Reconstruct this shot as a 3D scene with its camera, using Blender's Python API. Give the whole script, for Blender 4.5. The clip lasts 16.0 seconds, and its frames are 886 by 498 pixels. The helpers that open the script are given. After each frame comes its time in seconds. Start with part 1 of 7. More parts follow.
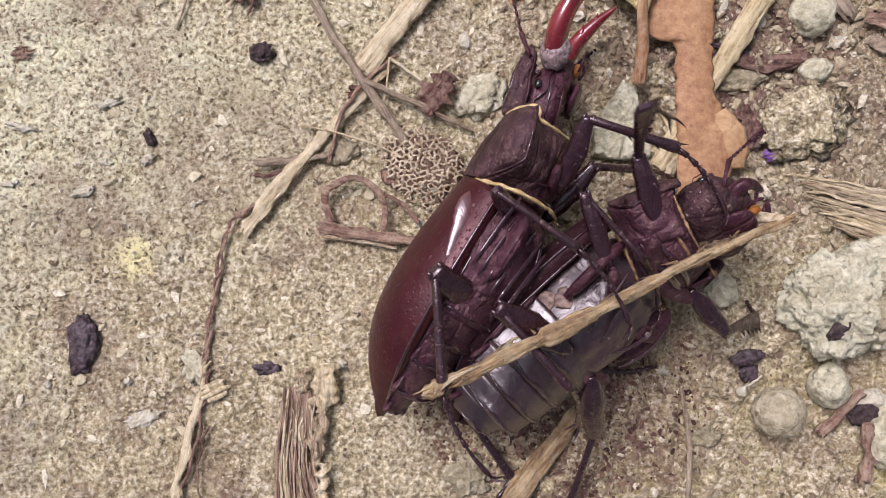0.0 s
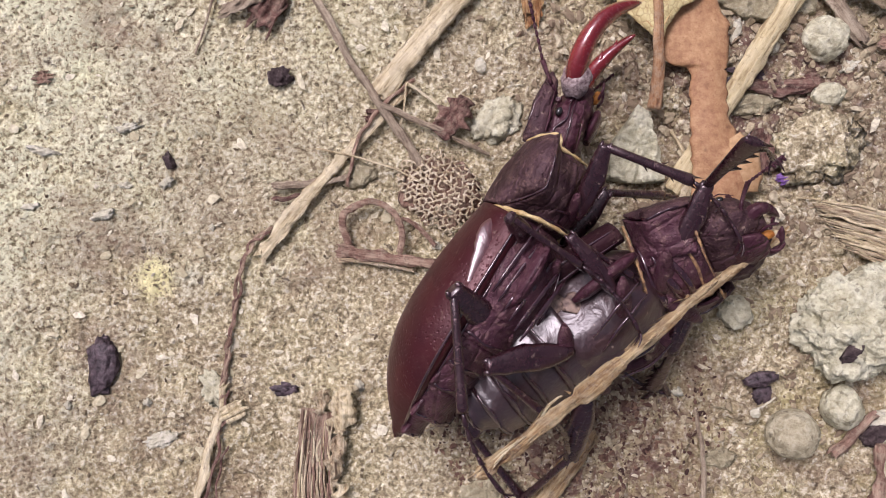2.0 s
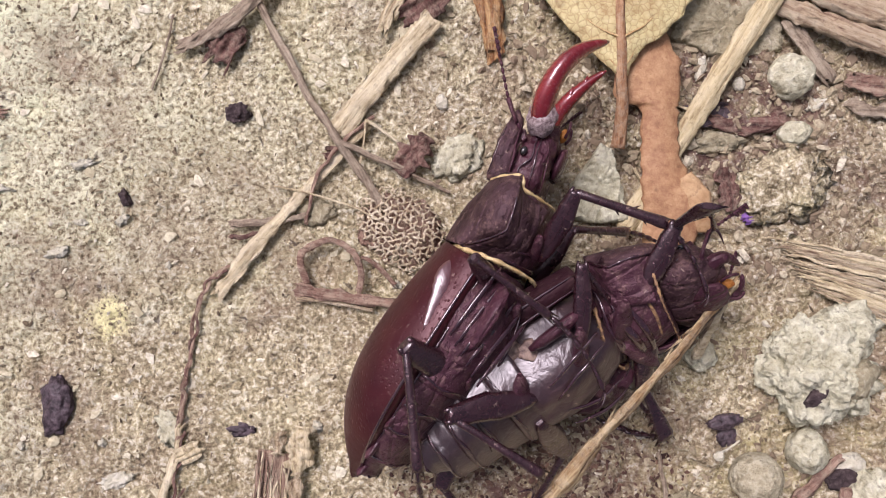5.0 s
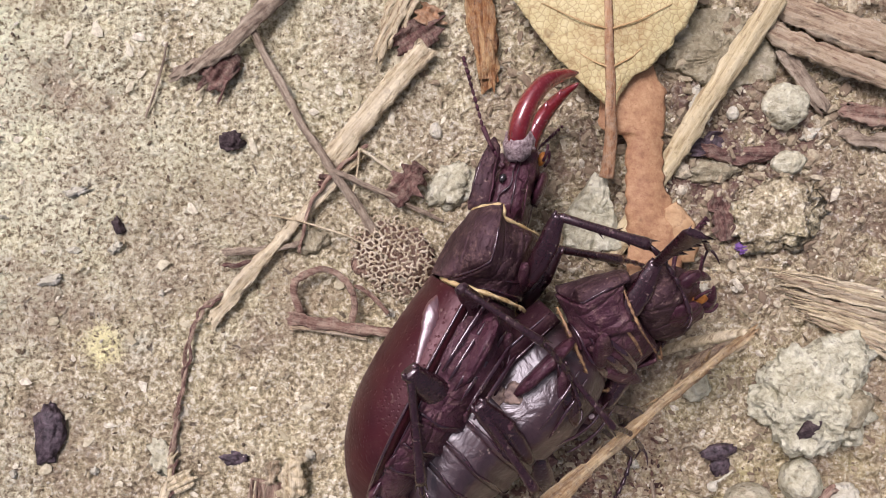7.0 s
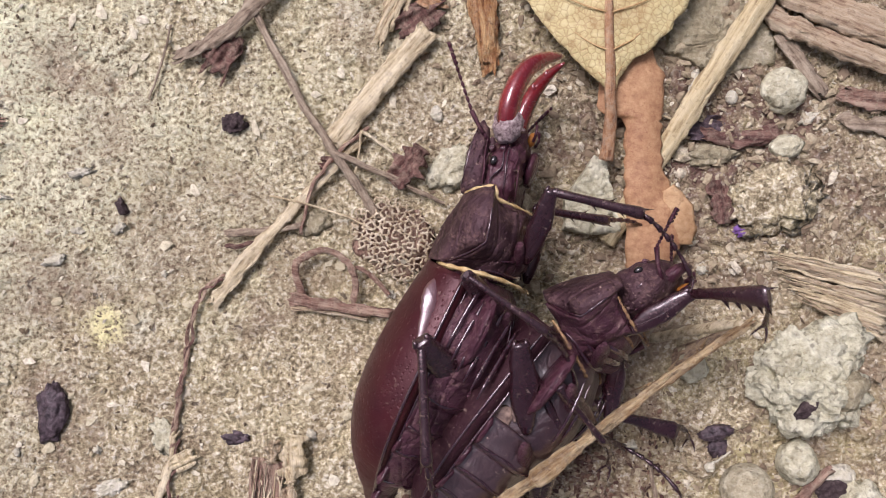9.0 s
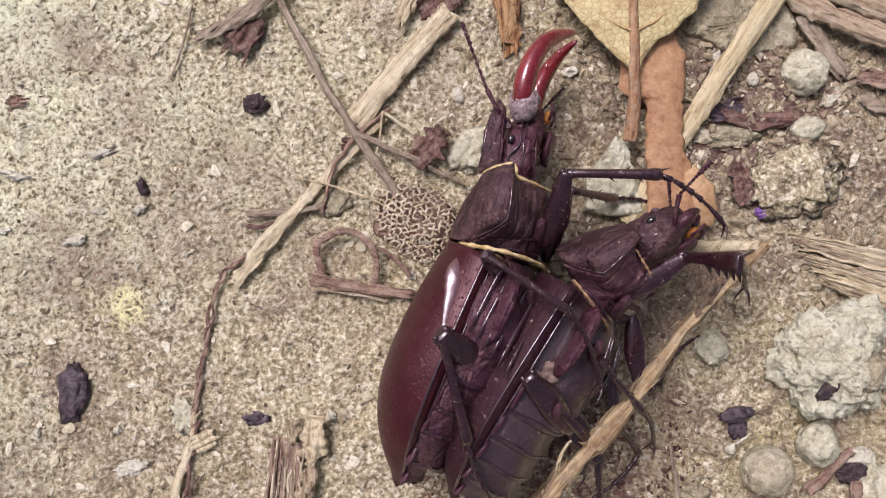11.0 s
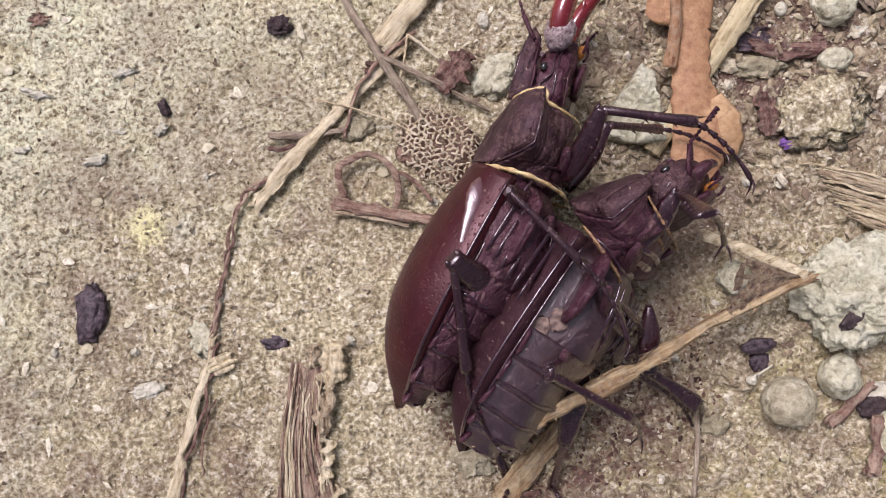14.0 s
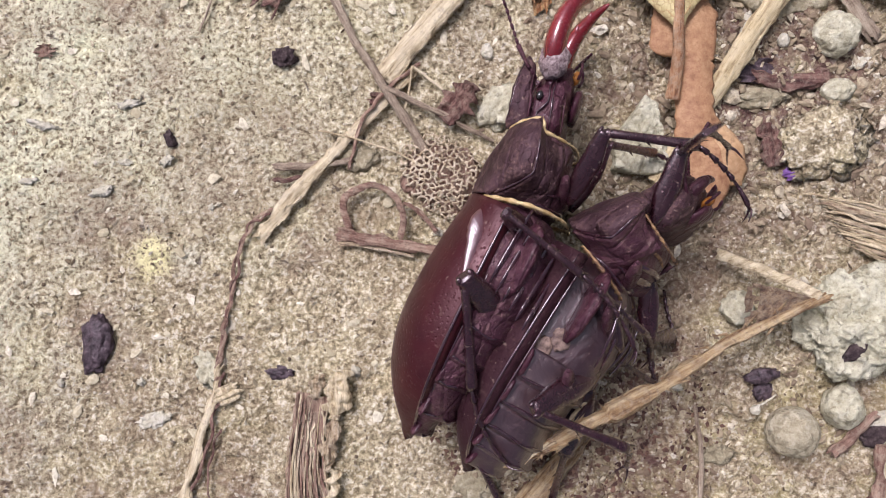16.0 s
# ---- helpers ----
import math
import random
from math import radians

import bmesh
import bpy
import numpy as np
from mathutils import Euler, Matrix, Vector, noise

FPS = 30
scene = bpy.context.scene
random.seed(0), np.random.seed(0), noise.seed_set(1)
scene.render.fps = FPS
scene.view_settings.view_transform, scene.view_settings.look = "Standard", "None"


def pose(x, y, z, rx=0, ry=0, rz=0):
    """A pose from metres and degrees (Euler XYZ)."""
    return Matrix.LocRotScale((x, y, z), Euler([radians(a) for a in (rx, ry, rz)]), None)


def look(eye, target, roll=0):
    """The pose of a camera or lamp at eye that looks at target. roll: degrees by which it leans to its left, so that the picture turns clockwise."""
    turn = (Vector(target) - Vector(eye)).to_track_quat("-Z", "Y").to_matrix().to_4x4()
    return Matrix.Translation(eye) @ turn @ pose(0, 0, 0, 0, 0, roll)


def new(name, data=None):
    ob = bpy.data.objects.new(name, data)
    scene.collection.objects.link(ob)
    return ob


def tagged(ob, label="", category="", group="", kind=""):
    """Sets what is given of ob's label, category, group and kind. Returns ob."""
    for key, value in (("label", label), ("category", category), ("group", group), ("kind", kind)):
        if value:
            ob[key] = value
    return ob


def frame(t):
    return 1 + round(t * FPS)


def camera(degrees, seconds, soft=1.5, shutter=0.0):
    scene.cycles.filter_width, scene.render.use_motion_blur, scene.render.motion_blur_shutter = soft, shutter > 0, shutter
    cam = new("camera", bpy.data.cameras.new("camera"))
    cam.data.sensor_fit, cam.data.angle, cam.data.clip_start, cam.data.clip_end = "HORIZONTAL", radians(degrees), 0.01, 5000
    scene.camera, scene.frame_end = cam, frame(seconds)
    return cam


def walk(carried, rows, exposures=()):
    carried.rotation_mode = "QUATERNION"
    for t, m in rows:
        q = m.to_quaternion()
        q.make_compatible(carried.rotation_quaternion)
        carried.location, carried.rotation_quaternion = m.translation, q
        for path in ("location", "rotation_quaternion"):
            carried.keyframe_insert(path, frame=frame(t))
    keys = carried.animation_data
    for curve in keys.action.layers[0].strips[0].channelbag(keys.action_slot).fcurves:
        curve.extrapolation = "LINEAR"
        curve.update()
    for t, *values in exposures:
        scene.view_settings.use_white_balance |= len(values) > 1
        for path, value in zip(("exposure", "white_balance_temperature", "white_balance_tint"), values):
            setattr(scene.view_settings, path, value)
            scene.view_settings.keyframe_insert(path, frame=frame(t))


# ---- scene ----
from functools import lru_cache

# ---------------------------------------------------------------- camera and its way (rows in millimetres and degrees)
cam = camera(60.0, 16.0, soft=1.0, shutter=0.4)
EYE = 76.2
MM = 0.001
ROWS = [
    (0, 0.000, 0.000, 0.000, 0.000, 0.000, -0.000),
    (0.5, -0.242, -0.157, 0.236, 0.012, 0.018, -0.100),
    (1, -1.934, -0.207, -0.495, 0.023, -0.000, -0.120),
    (1.5, -1.733, -0.679, 0.553, 0.076, 0.041, -0.130),
    (2, -1.560, -0.738, 2.159, 0.053, 0.064, -0.020),
    (2.5, -1.606, 0.767, -0.098, 0.029, 0.000, 0.010),
    (3, -0.835, 1.337, -1.940, 0.006, 0.012, -0.130),
    (3.5, -2.630, 1.908, -5.791, 0.094, -0.053, -0.360),
    (4, -0.040, 1.918, -4.611, -0.029, 0.012, -0.440),
    (4.5, 2.297, 0.767, 0.455, -0.035, 0.105, -0.330),
    (5, 2.256, 0.413, 5.894, -0.035, 0.181, -0.210),
    (7.5, 2.930, 0.502, 8.657, -0.053, 0.252, -0.480),
    (8, 2.613, -0.226, 6.360, -0.047, 0.222, -0.600),
    (8.5, 4.490, -0.108, 7.569, -0.064, 0.263, -0.550),
    (9, 2.855, -0.118, 6.867, -0.029, 0.228, -0.560),
    (9.5, 2.308, -0.187, 7.293, 0.006, 0.240, -0.600),
    (12, 0.155, 0.020, 3.431, 0.006, 0.181, -0.980),
    (12.5, 0.622, 0.108, 3.016, 0.006, 0.217, -1.210),
    (13, -0.921, 0.325, 1.186, 0.059, 0.176, -1.390),
    (13.5, -1.825, 0.708, -1.381, 0.023, 0.123, -1.640),
    (14, -1.094, 0.403, -2.222, 0.053, 0.105, -1.660),
    (14.5, -0.190, -0.118, 0.921, 0.076, 0.170, -1.610),
    (15, -1.635, 0.157, -0.121, 0.076, 0.146, -1.590),
    (15.5, -2.331, 0.148, -0.489, 0.070, 0.176, -1.630),
    (16, -1.629, 0.069, 0.656, 0.059, 0.187, -1.620),
]
LIGHTING = [(0.0, -0.49, 6000, 26), (3.5, -0.49, 6030, 27), (5.0, -0.40, 6030, 27), (8.0, -0.48, 6000, 26.5),
            (12.0, -0.49, 5960, 26), (14.0, -0.47, 5920, 26), (16.0, -0.41, 5870, 26)]
walk(cam, [(t, pose(0, 0, EYE * MM, -90, 0, 0) @ pose(x * MM, y * MM, z * MM, 90 + pitch, roll, yaw))
           for t, x, y, z, yaw, pitch, roll in ROWS],
     LIGHTING)

# ---------------------------------------------------------------- world and sun: bright open shade under a veiled sky
SUN_EL, SUN_ROT = 60.0, -42.0
world = bpy.data.worlds.new("sky")
world.use_nodes = True
scene.world = world
wn = world.node_tree.nodes
sky = wn.new("ShaderNodeTexSky")
sky.sky_type, sky.sun_disc = "NISHITA", False
sky.sun_elevation, sky.sun_rotation = radians(SUN_EL), radians(SUN_ROT)
sky.air_density, sky.dust_density, sky.ozone_density = 0.7, 8.0, 0.4
veil = wn.new("ShaderNodeHueSaturation")
veil.inputs["Saturation"].default_value = 0.45
world.node_tree.links.new(sky.outputs[0], veil.inputs["Color"])
world.node_tree.links.new(veil.outputs[0], wn["Background"].inputs[0])
wn["Background"].inputs[1].default_value = 0.122
sun_data = bpy.data.lights.new("sun", "SUN")
sun_data.energy, sun_data.angle, sun_data.color = 3.15, radians(22), (1.0, 0.915, 0.855)
sun = new("sun", sun_data)
az = radians(SUN_ROT)
sun_from = Vector((math.sin(az) * math.cos(radians(SUN_EL)), math.cos(az) * math.cos(radians(SUN_EL)), math.sin(radians(SUN_EL))))
sun.matrix_world = look(sun_from, (0, 0, 0))


# ---------------------------------------------------------------- materials
def lin(r, g, b):
    """A linear colour from 0..255 values."""
    return tuple(((c / 255 + 0.055) / 1.055) ** 2.4 if c > 10 else c / 255 / 12.92 for c in (r, g, b)) + (1.0,)


class Nodes:
    def __init__(self, name):
        self.m = bpy.data.materials.new(name)
        self.m.use_nodes = True
        self.t = self.m.node_tree
        self.bsdf = self.t.nodes["Principled BSDF"]
        self.co = self.t.nodes.new("ShaderNodeTexCoord")

    def link(self, a, b):
        self.t.links.new(a, b)

    def noise(self, size_mm, detail=4.0, rough=0.6, stretch=None, kind="noise", distort=0.0):
        """A texture with features of about that many millimetres."""
        mp = self.t.nodes.new("ShaderNodeMapping")
        s = 1000.0 / size_mm
        mp.inputs["Scale"].default_value = tuple(s * k for k in (stretch or (1, 1, 1)))
        self.link(self.co.outputs["Object"], mp.inputs["Vector"])
        if kind == "noise":
            n = self.t.nodes.new("ShaderNodeTexNoise")
            n.inputs["Scale"].default_value = 1.0
            n.inputs["Detail"].default_value, n.inputs["Roughness"].default_value = detail, rough
            n.inputs["Distortion"].default_value = distort
            out = n.outputs["Fac"]
        else:
            n = self.t.nodes.new("ShaderNodeTexVoronoi")
            n.inputs["Scale"].default_value = 1.0
            n.feature = kind
            out = n.outputs["Distance"]
        self.link(mp.outputs["Vector"], n.inputs["Vector"])
        return out

    def ramp(self, fac, stops):
        r = self.t.nodes.new("ShaderNodeValToRGB")
        el = r.color_ramp.elements
        while len(el) < len(stops):
            el.new(0.5)
        for e, (p, c) in zip(el, stops):
            e.position, e.color = p, c
        self.link(fac, r.inputs["Fac"])
        return r.outputs["Color"]

    def grey(self, fac, lo, hi, a=0.0, b=1.0):
        n = self.t.nodes.new("ShaderNodeMapRange")
        for k, v in zip(("From Min", "From Max", "To Min", "To Max"), (lo, hi, a, b)):
            n.inputs[k].default_value = v
        self.link(fac, n.inputs["Value"])
        return n.outputs["Result"]

    def mix(self, fac, a, b, blend="MIX"):
        n = self.t.nodes.new("ShaderNodeMix")
        n.data_type, n.blend_type = "RGBA", blend
        for sock, v in ((n.inputs["Factor"], fac), (n.inputs["A"], a), (n.inputs["B"], b)):
            if isinstance(v, (int, float)):
                sock.default_value = v
            elif isinstance(v, tuple):
                sock.default_value = v
            else:
                self.link(v, sock)
        return n.outputs["Result"]

    def mul(self, a, b, op="MULTIPLY"):
        n = self.t.nodes.new("ShaderNodeMath")
        n.operation = op
        for sock, v in ((n.inputs[0], a), (n.inputs[1], b)):
            if isinstance(v, (int, float)):
                sock.default_value = v
            else:
                self.link(v, sock)
        return n.outputs[0]

    def rand(self):
        return self.t.nodes.new("ShaderNodeObjectInfo").outputs["Random"]

    def island(self):
        return self.t.nodes.new("ShaderNodeNewGeometry").outputs["Random Per Island"]

    def bump(self, height, depth_mm, strength=1.0, over=None):
        n = self.t.nodes.new("ShaderNodeBump")
        n.inputs["Strength"].default_value, n.inputs["Distance"].default_value = strength, depth_mm * MM
        self.link(height, n.inputs["Height"])
        if over is not None:
            self.link(over, n.inputs["Normal"])
        return n.outputs["Normal"]

    def done(self, color, rough, normal=None, metal=0.0, spec=None, coat=0.0, sss=0.0):
        i = self.bsdf.inputs
        for sock, v in ((i["Base Color"], color), (i["Roughness"], rough)):
            if isinstance(v, (int, float, tuple)):
                sock.default_value = v
            else:
                self.link(v, sock)
        i["Metallic"].default_value = metal
        if spec is not None:
            i["Specular IOR Level"].default_value = spec
        i["Coat Weight"].default_value = coat
        if sss:
            i["Subsurface Weight"].default_value = sss
            i["Subsurface Radius"].default_value = (0.0008, 0.0005, 0.0003)
            i["Subsurface Scale"].default_value = 1.0
        if normal is not None:
            self.link(normal, i["Normal"])
        return self.m


def make_ground_material():
    n = Nodes("sandy_ground")
    mid = n.noise(4.5, 5, 0.65, distort=0.3)
    fine = n.noise(1.3, 5, 0.68, distort=0.1)
    worm = n.noise(0.46, 4, 0.6, distort=0.15)
    base = n.ramp(mid, [(0.28, lin(120, 109, 84)), (0.45, lin(158, 148, 114)), (0.58, lin(183, 175, 138)), (0.72, lin(206, 200, 166))])
    speck = n.ramp(fine, [(0.34, lin(92, 79, 63)), (0.45, lin(158, 145, 113)), (0.56, lin(194, 184, 148)), (0.66, lin(238, 232, 204))])
    tiny = n.ramp(worm, [(0.36, lin(50, 40, 33)), (0.45, lin(152, 139, 109)), (0.54, lin(200, 191, 155)), (0.63, lin(250, 247, 224))])
    col = n.mix(0.58, n.mix(0.42, base, speck), tiny)
    blot = n.noise(2.1, 5, 0.65, distort=0.1)
    col = n.mix(0.7, col, n.ramp(blot, [(0.36, (0.7, 0.67, 0.64, 1)), (0.5, (1, 1, 1, 1)), (0.66, (1.16, 1.16, 1.14, 1))]), "MULTIPLY")
    pale = n.noise(19, 5, 0.65, distort=0.4)
    sx = n.t.nodes.new("ShaderNodeSeparateXYZ")
    n.link(n.co.outputs["Object"], sx.inputs[0])
    # pale crust spreads over the north-west part
    west = n.grey(n.mul(n.mul(sx.outputs[0], n.mul(sx.outputs[1], -0.9), "ADD"), n.mul(n.noise(130, 4, 0.6), 0.02), "ADD"), -0.046, 0.002, 1.0, 0.0)
    spread = n.t.nodes.new("ShaderNodeVectorMath")
    spread.operation = "LENGTH"
    n.link(n.co.outputs["Object"], spread.inputs[0])
    close = n.grey(spread.outputs["Value"], 0.07, 0.22, 1.0, 0.0)
    west = n.mul(west, n.grey(close, 0.0, 1.0, 0.35, 1.0))
    crust = n.mul(n.mul(n.grey(pale, 0.36, 0.6), west), n.grey(worm, 0.36, 0.52))
    col = n.mix(n.mul(crust, 0.72), col, lin(222, 227, 192))
    # thin yellow-green algae, thickest in the south-east
    alga = n.noise(9, 6, 0.7)
    east = n.grey(n.mul(sx.outputs[0], sx.outputs[1], "SUBTRACT"), 0.03, 0.062, 0.0, 1.0)
    col = n.mix(n.mul(n.grey(alga, 0.46, 0.68, 0.0, 0.4), n.grey(n.mul(east, close), 0, 1, 0.4, 1.5)), col, lin(178, 174, 100))
    # damp reddish-brown soil
    damp = n.noise(15, 5, 0.62, distort=0.5)
    col = n.mix(n.grey(damp, 0.50, 0.66, 0.0, 0.55), col, lin(122, 100, 84))
    # brown leaf mould mixed into the soil round the middle, plus painted shade
    # the first patch also darkens the soil where the beetles shade it
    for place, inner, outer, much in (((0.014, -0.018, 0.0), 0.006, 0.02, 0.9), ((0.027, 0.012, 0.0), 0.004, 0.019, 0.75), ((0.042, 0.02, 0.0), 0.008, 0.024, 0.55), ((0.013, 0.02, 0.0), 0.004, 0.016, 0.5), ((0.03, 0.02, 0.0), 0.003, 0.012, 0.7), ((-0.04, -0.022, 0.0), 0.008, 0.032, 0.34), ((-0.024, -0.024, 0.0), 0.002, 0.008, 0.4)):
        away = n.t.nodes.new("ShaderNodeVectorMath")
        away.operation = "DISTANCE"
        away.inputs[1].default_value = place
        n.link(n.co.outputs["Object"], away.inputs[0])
        mould_shade = n.mul(n.grey(away.outputs["Value"], inner, outer, 1.0, 0.0), n.grey(n.noise(3.0, 6, 0.7, distort=0.8), 0.38, 0.60))
        col = n.mix(n.mul(mould_shade, much), col, lin(92, 66, 62))
    # pale lichen growing on the crust
    for place, size, tint, much in (((-0.0308, -0.0008, 0.0), 0.0025, lin(226, 221, 164), 0.9), ((-0.0272, -0.0012, 0.0), 0.0018, lin(214, 214, 190), 0.55), ((-0.0445, 0.028, 0.0), 0.008, lin(222, 226, 190), 0.4)):
        away = n.t.nodes.new("ShaderNodeVectorMath")
        away.operation = "DISTANCE"
        away.inputs[1].default_value = place
        n.link(n.co.outputs["Object"], away.inputs[0])
        edge = n.mul(away.outputs["Value"], n.mul(n.noise(1.6, 5, 0.7), size * 1.4), "ADD")
        col = n.mix(n.mul(n.mul(n.grey(edge, size * 1.1, size * 1.75, 1.0, 0.0), n.grey(worm, 0.36, 0.5)), much), col, tint)
    # small dark pits and bright grains
    col = n.mix(n.grey(n.noise(1.5, 4, 0.6, distort=0.5), 0.64, 0.70, 0.0, 0.75), col, lin(62, 50, 46))
    col = n.mix(n.grey(n.noise(0.85, kind="F1"), 0.10, 0.16, 0.55, 0.0), col, lin(232, 226, 200))
    col = n.mix(1.0, col, (1.19, 1.18, 1.2, 1.0), "MULTIPLY")
    h = n.mul(n.mul(fine, 0.5), n.mul(worm, 0.7), "ADD")
    nor = n.bump(h, 0.8, 1.0)
    nor = n.bump(n.noise(0.35, 3), 0.10, 0.7, nor)
    return n.done(col, n.grey(mid, 0.3, 0.7, 0.98, 0.85), nor, spec=0.15)


def make_stone_material(name, dark, body, light):
    n = Nodes(name)
    mid = n.noise(2.6, 5, 0.68, distort=0.4)
    fine = n.noise(0.6, 4, 0.7)
    col = n.mix(0.5, n.ramp(mid, [(0.3, dark), (0.5, body), (0.68, light)]), n.ramp(fine, [(0.34, dark), (0.5, body), (0.66, light)]))
    col = n.mix(n.grey(n.rand(), 0, 1, 0.0, 0.14), col, dark)
    col = n.mix(n.grey(n.noise(0.9, 3, 0.55), 0.60, 0.68, 0.0, 0.6), col, tuple(c * 0.55 for c in dark[:3]) + (1.0,))
    cell = n.noise(1.2, kind="F1")
    nor = n.bump(n.mul(fine, n.mul(cell, 0.7), "SUBTRACT"), 0.5, 1.0)
    return n.done(col, 0.9, nor, spec=0.25)


def make_fibre_material(name, dark, body, light, along=(1, 0.08, 1), rough=0.8, size=0.5, relief=0.3, dust=0.4, stain=0.6):
    """Dry dusty plant fibre, grained along the object's y axis."""
    n = Nodes(name)
    fib = n.noise(size, 6, 0.7, stretch=along)
    blotch = n.noise(2.2, 5, 0.65, distort=0.5)
    col = n.ramp(fib, [(0.34, dark), (0.46, body), (0.62, light)])
    col = n.mix(n.grey(blotch, 0.48, 0.68, 0.0, stain), col, dark)
    grime = n.noise(0.7, 6, 0.75, distort=0.4)
    col = n.mix(n.grey(grime, 0.46, 0.62, 0.0, dust), col, lin(196, 184, 158))
    col = n.mix(n.grey(n.noise(0.35, 3), 0.58, 0.7, 0.0, 0.5), col, dark)
    nor = n.bump(fib, relief, 1.0)
    nor = n.bump(grime, 0.2, 0.8, nor)
    return n.done(col, rough, nor, spec=0.25)


def make_chitin(name, dark, light, rough=(0.16, 0.38), pit=0.45, depth=0.05, coat=0.3, dust=0.12, wrinkle=0.0, gloss=0.14, crease=0.0, spec=0.35, ior=1.5, soil=(136, 110, 100), sheen=0.25):
    n = Nodes(name)
    tone = n.noise(3.2, 4, 0.6)
    fine = n.noise(0.3, 4, 0.65)
    dark, light = [(c[0] * k, c[1] * k * 0.88, c[2] * k * 0.9, 1) for c, k in ((dark, 1.65), (light, 1.3))]
    col = n.mix(n.grey(tone, 0.35, 0.7), dark, light)
    dirt = n.mul(n.grey(n.noise(1.1, 6, 0.75, distort=0.8), 0.48, 0.68), n.grey(fine, 0.38, 0.62))
    col = n.mix(n.mul(dirt, dust), col, lin(*soil))
    grit_on = n.mul(n.grey(n.noise(0.42, 2, 0.5), 0.66, 0.74), n.grey(n.noise(3.0, 3, 0.5), 0.42, 0.6))
    col = n.mix(n.mul(grit_on, min(dust * 3.5, 0.7)), col, lin(176, 156, 138))
    pits = n.noise(pit, kind="F1")
    nor = n.bump(n.grey(pits, 0.0, 0.35), depth, 0.7)
    nor = n.bump(fine, depth * 0.8, 0.5, nor)
    if wrinkle:
        nor = n.bump(n.noise(0.9, 5, 0.65, stretch=(0.35, 1, 1)), wrinkle, 0.9, nor)
    if crease:
        nor = n.bump(n.noise(2.0, 6, 0.7, distort=1.2), crease, 1.0, nor)
        wide = n.noise(2.3, kind="DISTANCE_TO_EDGE", stretch=(1.0, 0.55, 1.0))
        tight = n.noise(0.8, kind="DISTANCE_TO_EDGE", stretch=(1.0, 0.6, 1.0))
        nor = n.bump(n.grey(wide, 0.0, 0.10), crease * 0.55, 1.0, nor)
        nor = n.bump(n.grey(tight, 0.0, 0.14), crease * 0.16, 1.0, nor)
    skin = n.bump(n.noise(2.4, 4, 0.6, distort=0.8), sheen, 1.0)
    skin = n.bump(n.noise(0.5, 3, 0.5, stretch=(1, 0.4, 1)), sheen * 0.10, 1.0, skin)
    n.link(skin, n.bsdf.inputs["Coat Normal"])
    rg = n.mul(n.grey(n.noise(1.8, 4, 0.6), 0.35, 0.7, rough[0], rough[1]), n.mul(dirt, 0.4), "ADD")
    n.bsdf.inputs["Coat Roughness"].default_value = gloss
    n.bsdf.inputs["Coat IOR"].default_value = ior
    n.bsdf.inputs["Specular Tint"].default_value = (1.0, 0.68, 0.7, 1.0)
    return n.done(col, rg, nor, coat=coat, spec=spec)


def make_leaf_material(name, dark, body, light, vein, relief=0.10, mesh=0.62, mottle=0.45):
    n = Nodes(name)
    blot = n.noise(7, 5, 0.6)
    fine = n.noise(0.8, 5, 0.65)
    col = n.mix(mottle, n.ramp(blot, [(0.3, dark), (0.5, body), (0.7, light)]), n.ramp(fine, [(0.3, dark), (0.5, body), (0.7, light)]))
    net = n.noise(mesh, kind="DISTANCE_TO_EDGE")
    col = n.mix(n.grey(net, 0.0, 0.10, vein, 0.0), col, dark)
    col = n.mix(n.grey(n.noise(0.45, 5, 0.7), 0.56, 0.66, 0.0, 0.45), col, dark)
    spot = n.noise(1.9, 3, 0.5)
    col = n.mix(n.grey(spot, 0.66, 0.74, 0.0, 0.5), col, lin(96, 62, 40))
    nor = n.bump(n.grey(net, 0.0, 0.2), relief, 0.7)
    nor = n.bump(fine, 0.06, 0.5, nor)
    return n.done(col, n.grey(blot, 0.3, 0.7, 0.55, 0.75), nor, spec=0.35, sss=0.0)


def make_plain(name, a, b, size, rough, depth=0.05, spec=0.4, coat=0.0):
    n = Nodes(name)
    f = n.noise(size, 4, 0.6)
    return n.done(n.ramp(f, [(0.35, a), (0.65, b)]), rough, n.bump(f, depth, 0.7), spec=spec, coat=coat)


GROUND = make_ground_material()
PALE_STONE = make_stone_material("pale_stone", lin(150, 142, 112), lin(214, 211, 178), lin(242, 243, 220))
GREY_STONE = make_stone_material("grey_stone", lin(128, 117, 92), lin(174, 166, 134), lin(214, 208, 180))
BALL_STONE = make_stone_material("clay_ball", lin(138, 126, 100), lin(192, 184, 152), lin(228, 224, 196))
LUMP_STONE = make_stone_material("mortar_lump", lin(142, 134, 106), lin(210, 208, 176), lin(240, 241, 216))
DARK_STONE = make_stone_material("slate_chip", lin(50, 40, 40), lin(78, 66, 66), lin(122, 110, 104))
WHITE_STONE = make_stone_material("white_stone", lin(192, 188, 158), lin(220, 216, 192), lin(240, 238, 226))
STRAW = make_fibre_material("straw", lin(134, 112, 82), lin(208, 194, 154), lin(238, 228, 194), dust=0.3, stain=0.35)
CREAM_STRAW = make_fibre_material("cream_straw", lin(152, 128, 90), lin(210, 194, 148), lin(232, 220, 178), dust=0.2, stain=0.16, relief=0.35)
PALE_WOOD = make_fibre_material("pale_wood", lin(134, 102, 82), lin(202, 180, 146), lin(232, 218, 186), along=(1, 0.05, 1), size=0.6, dust=0.2, stain=0.2, relief=0.7)
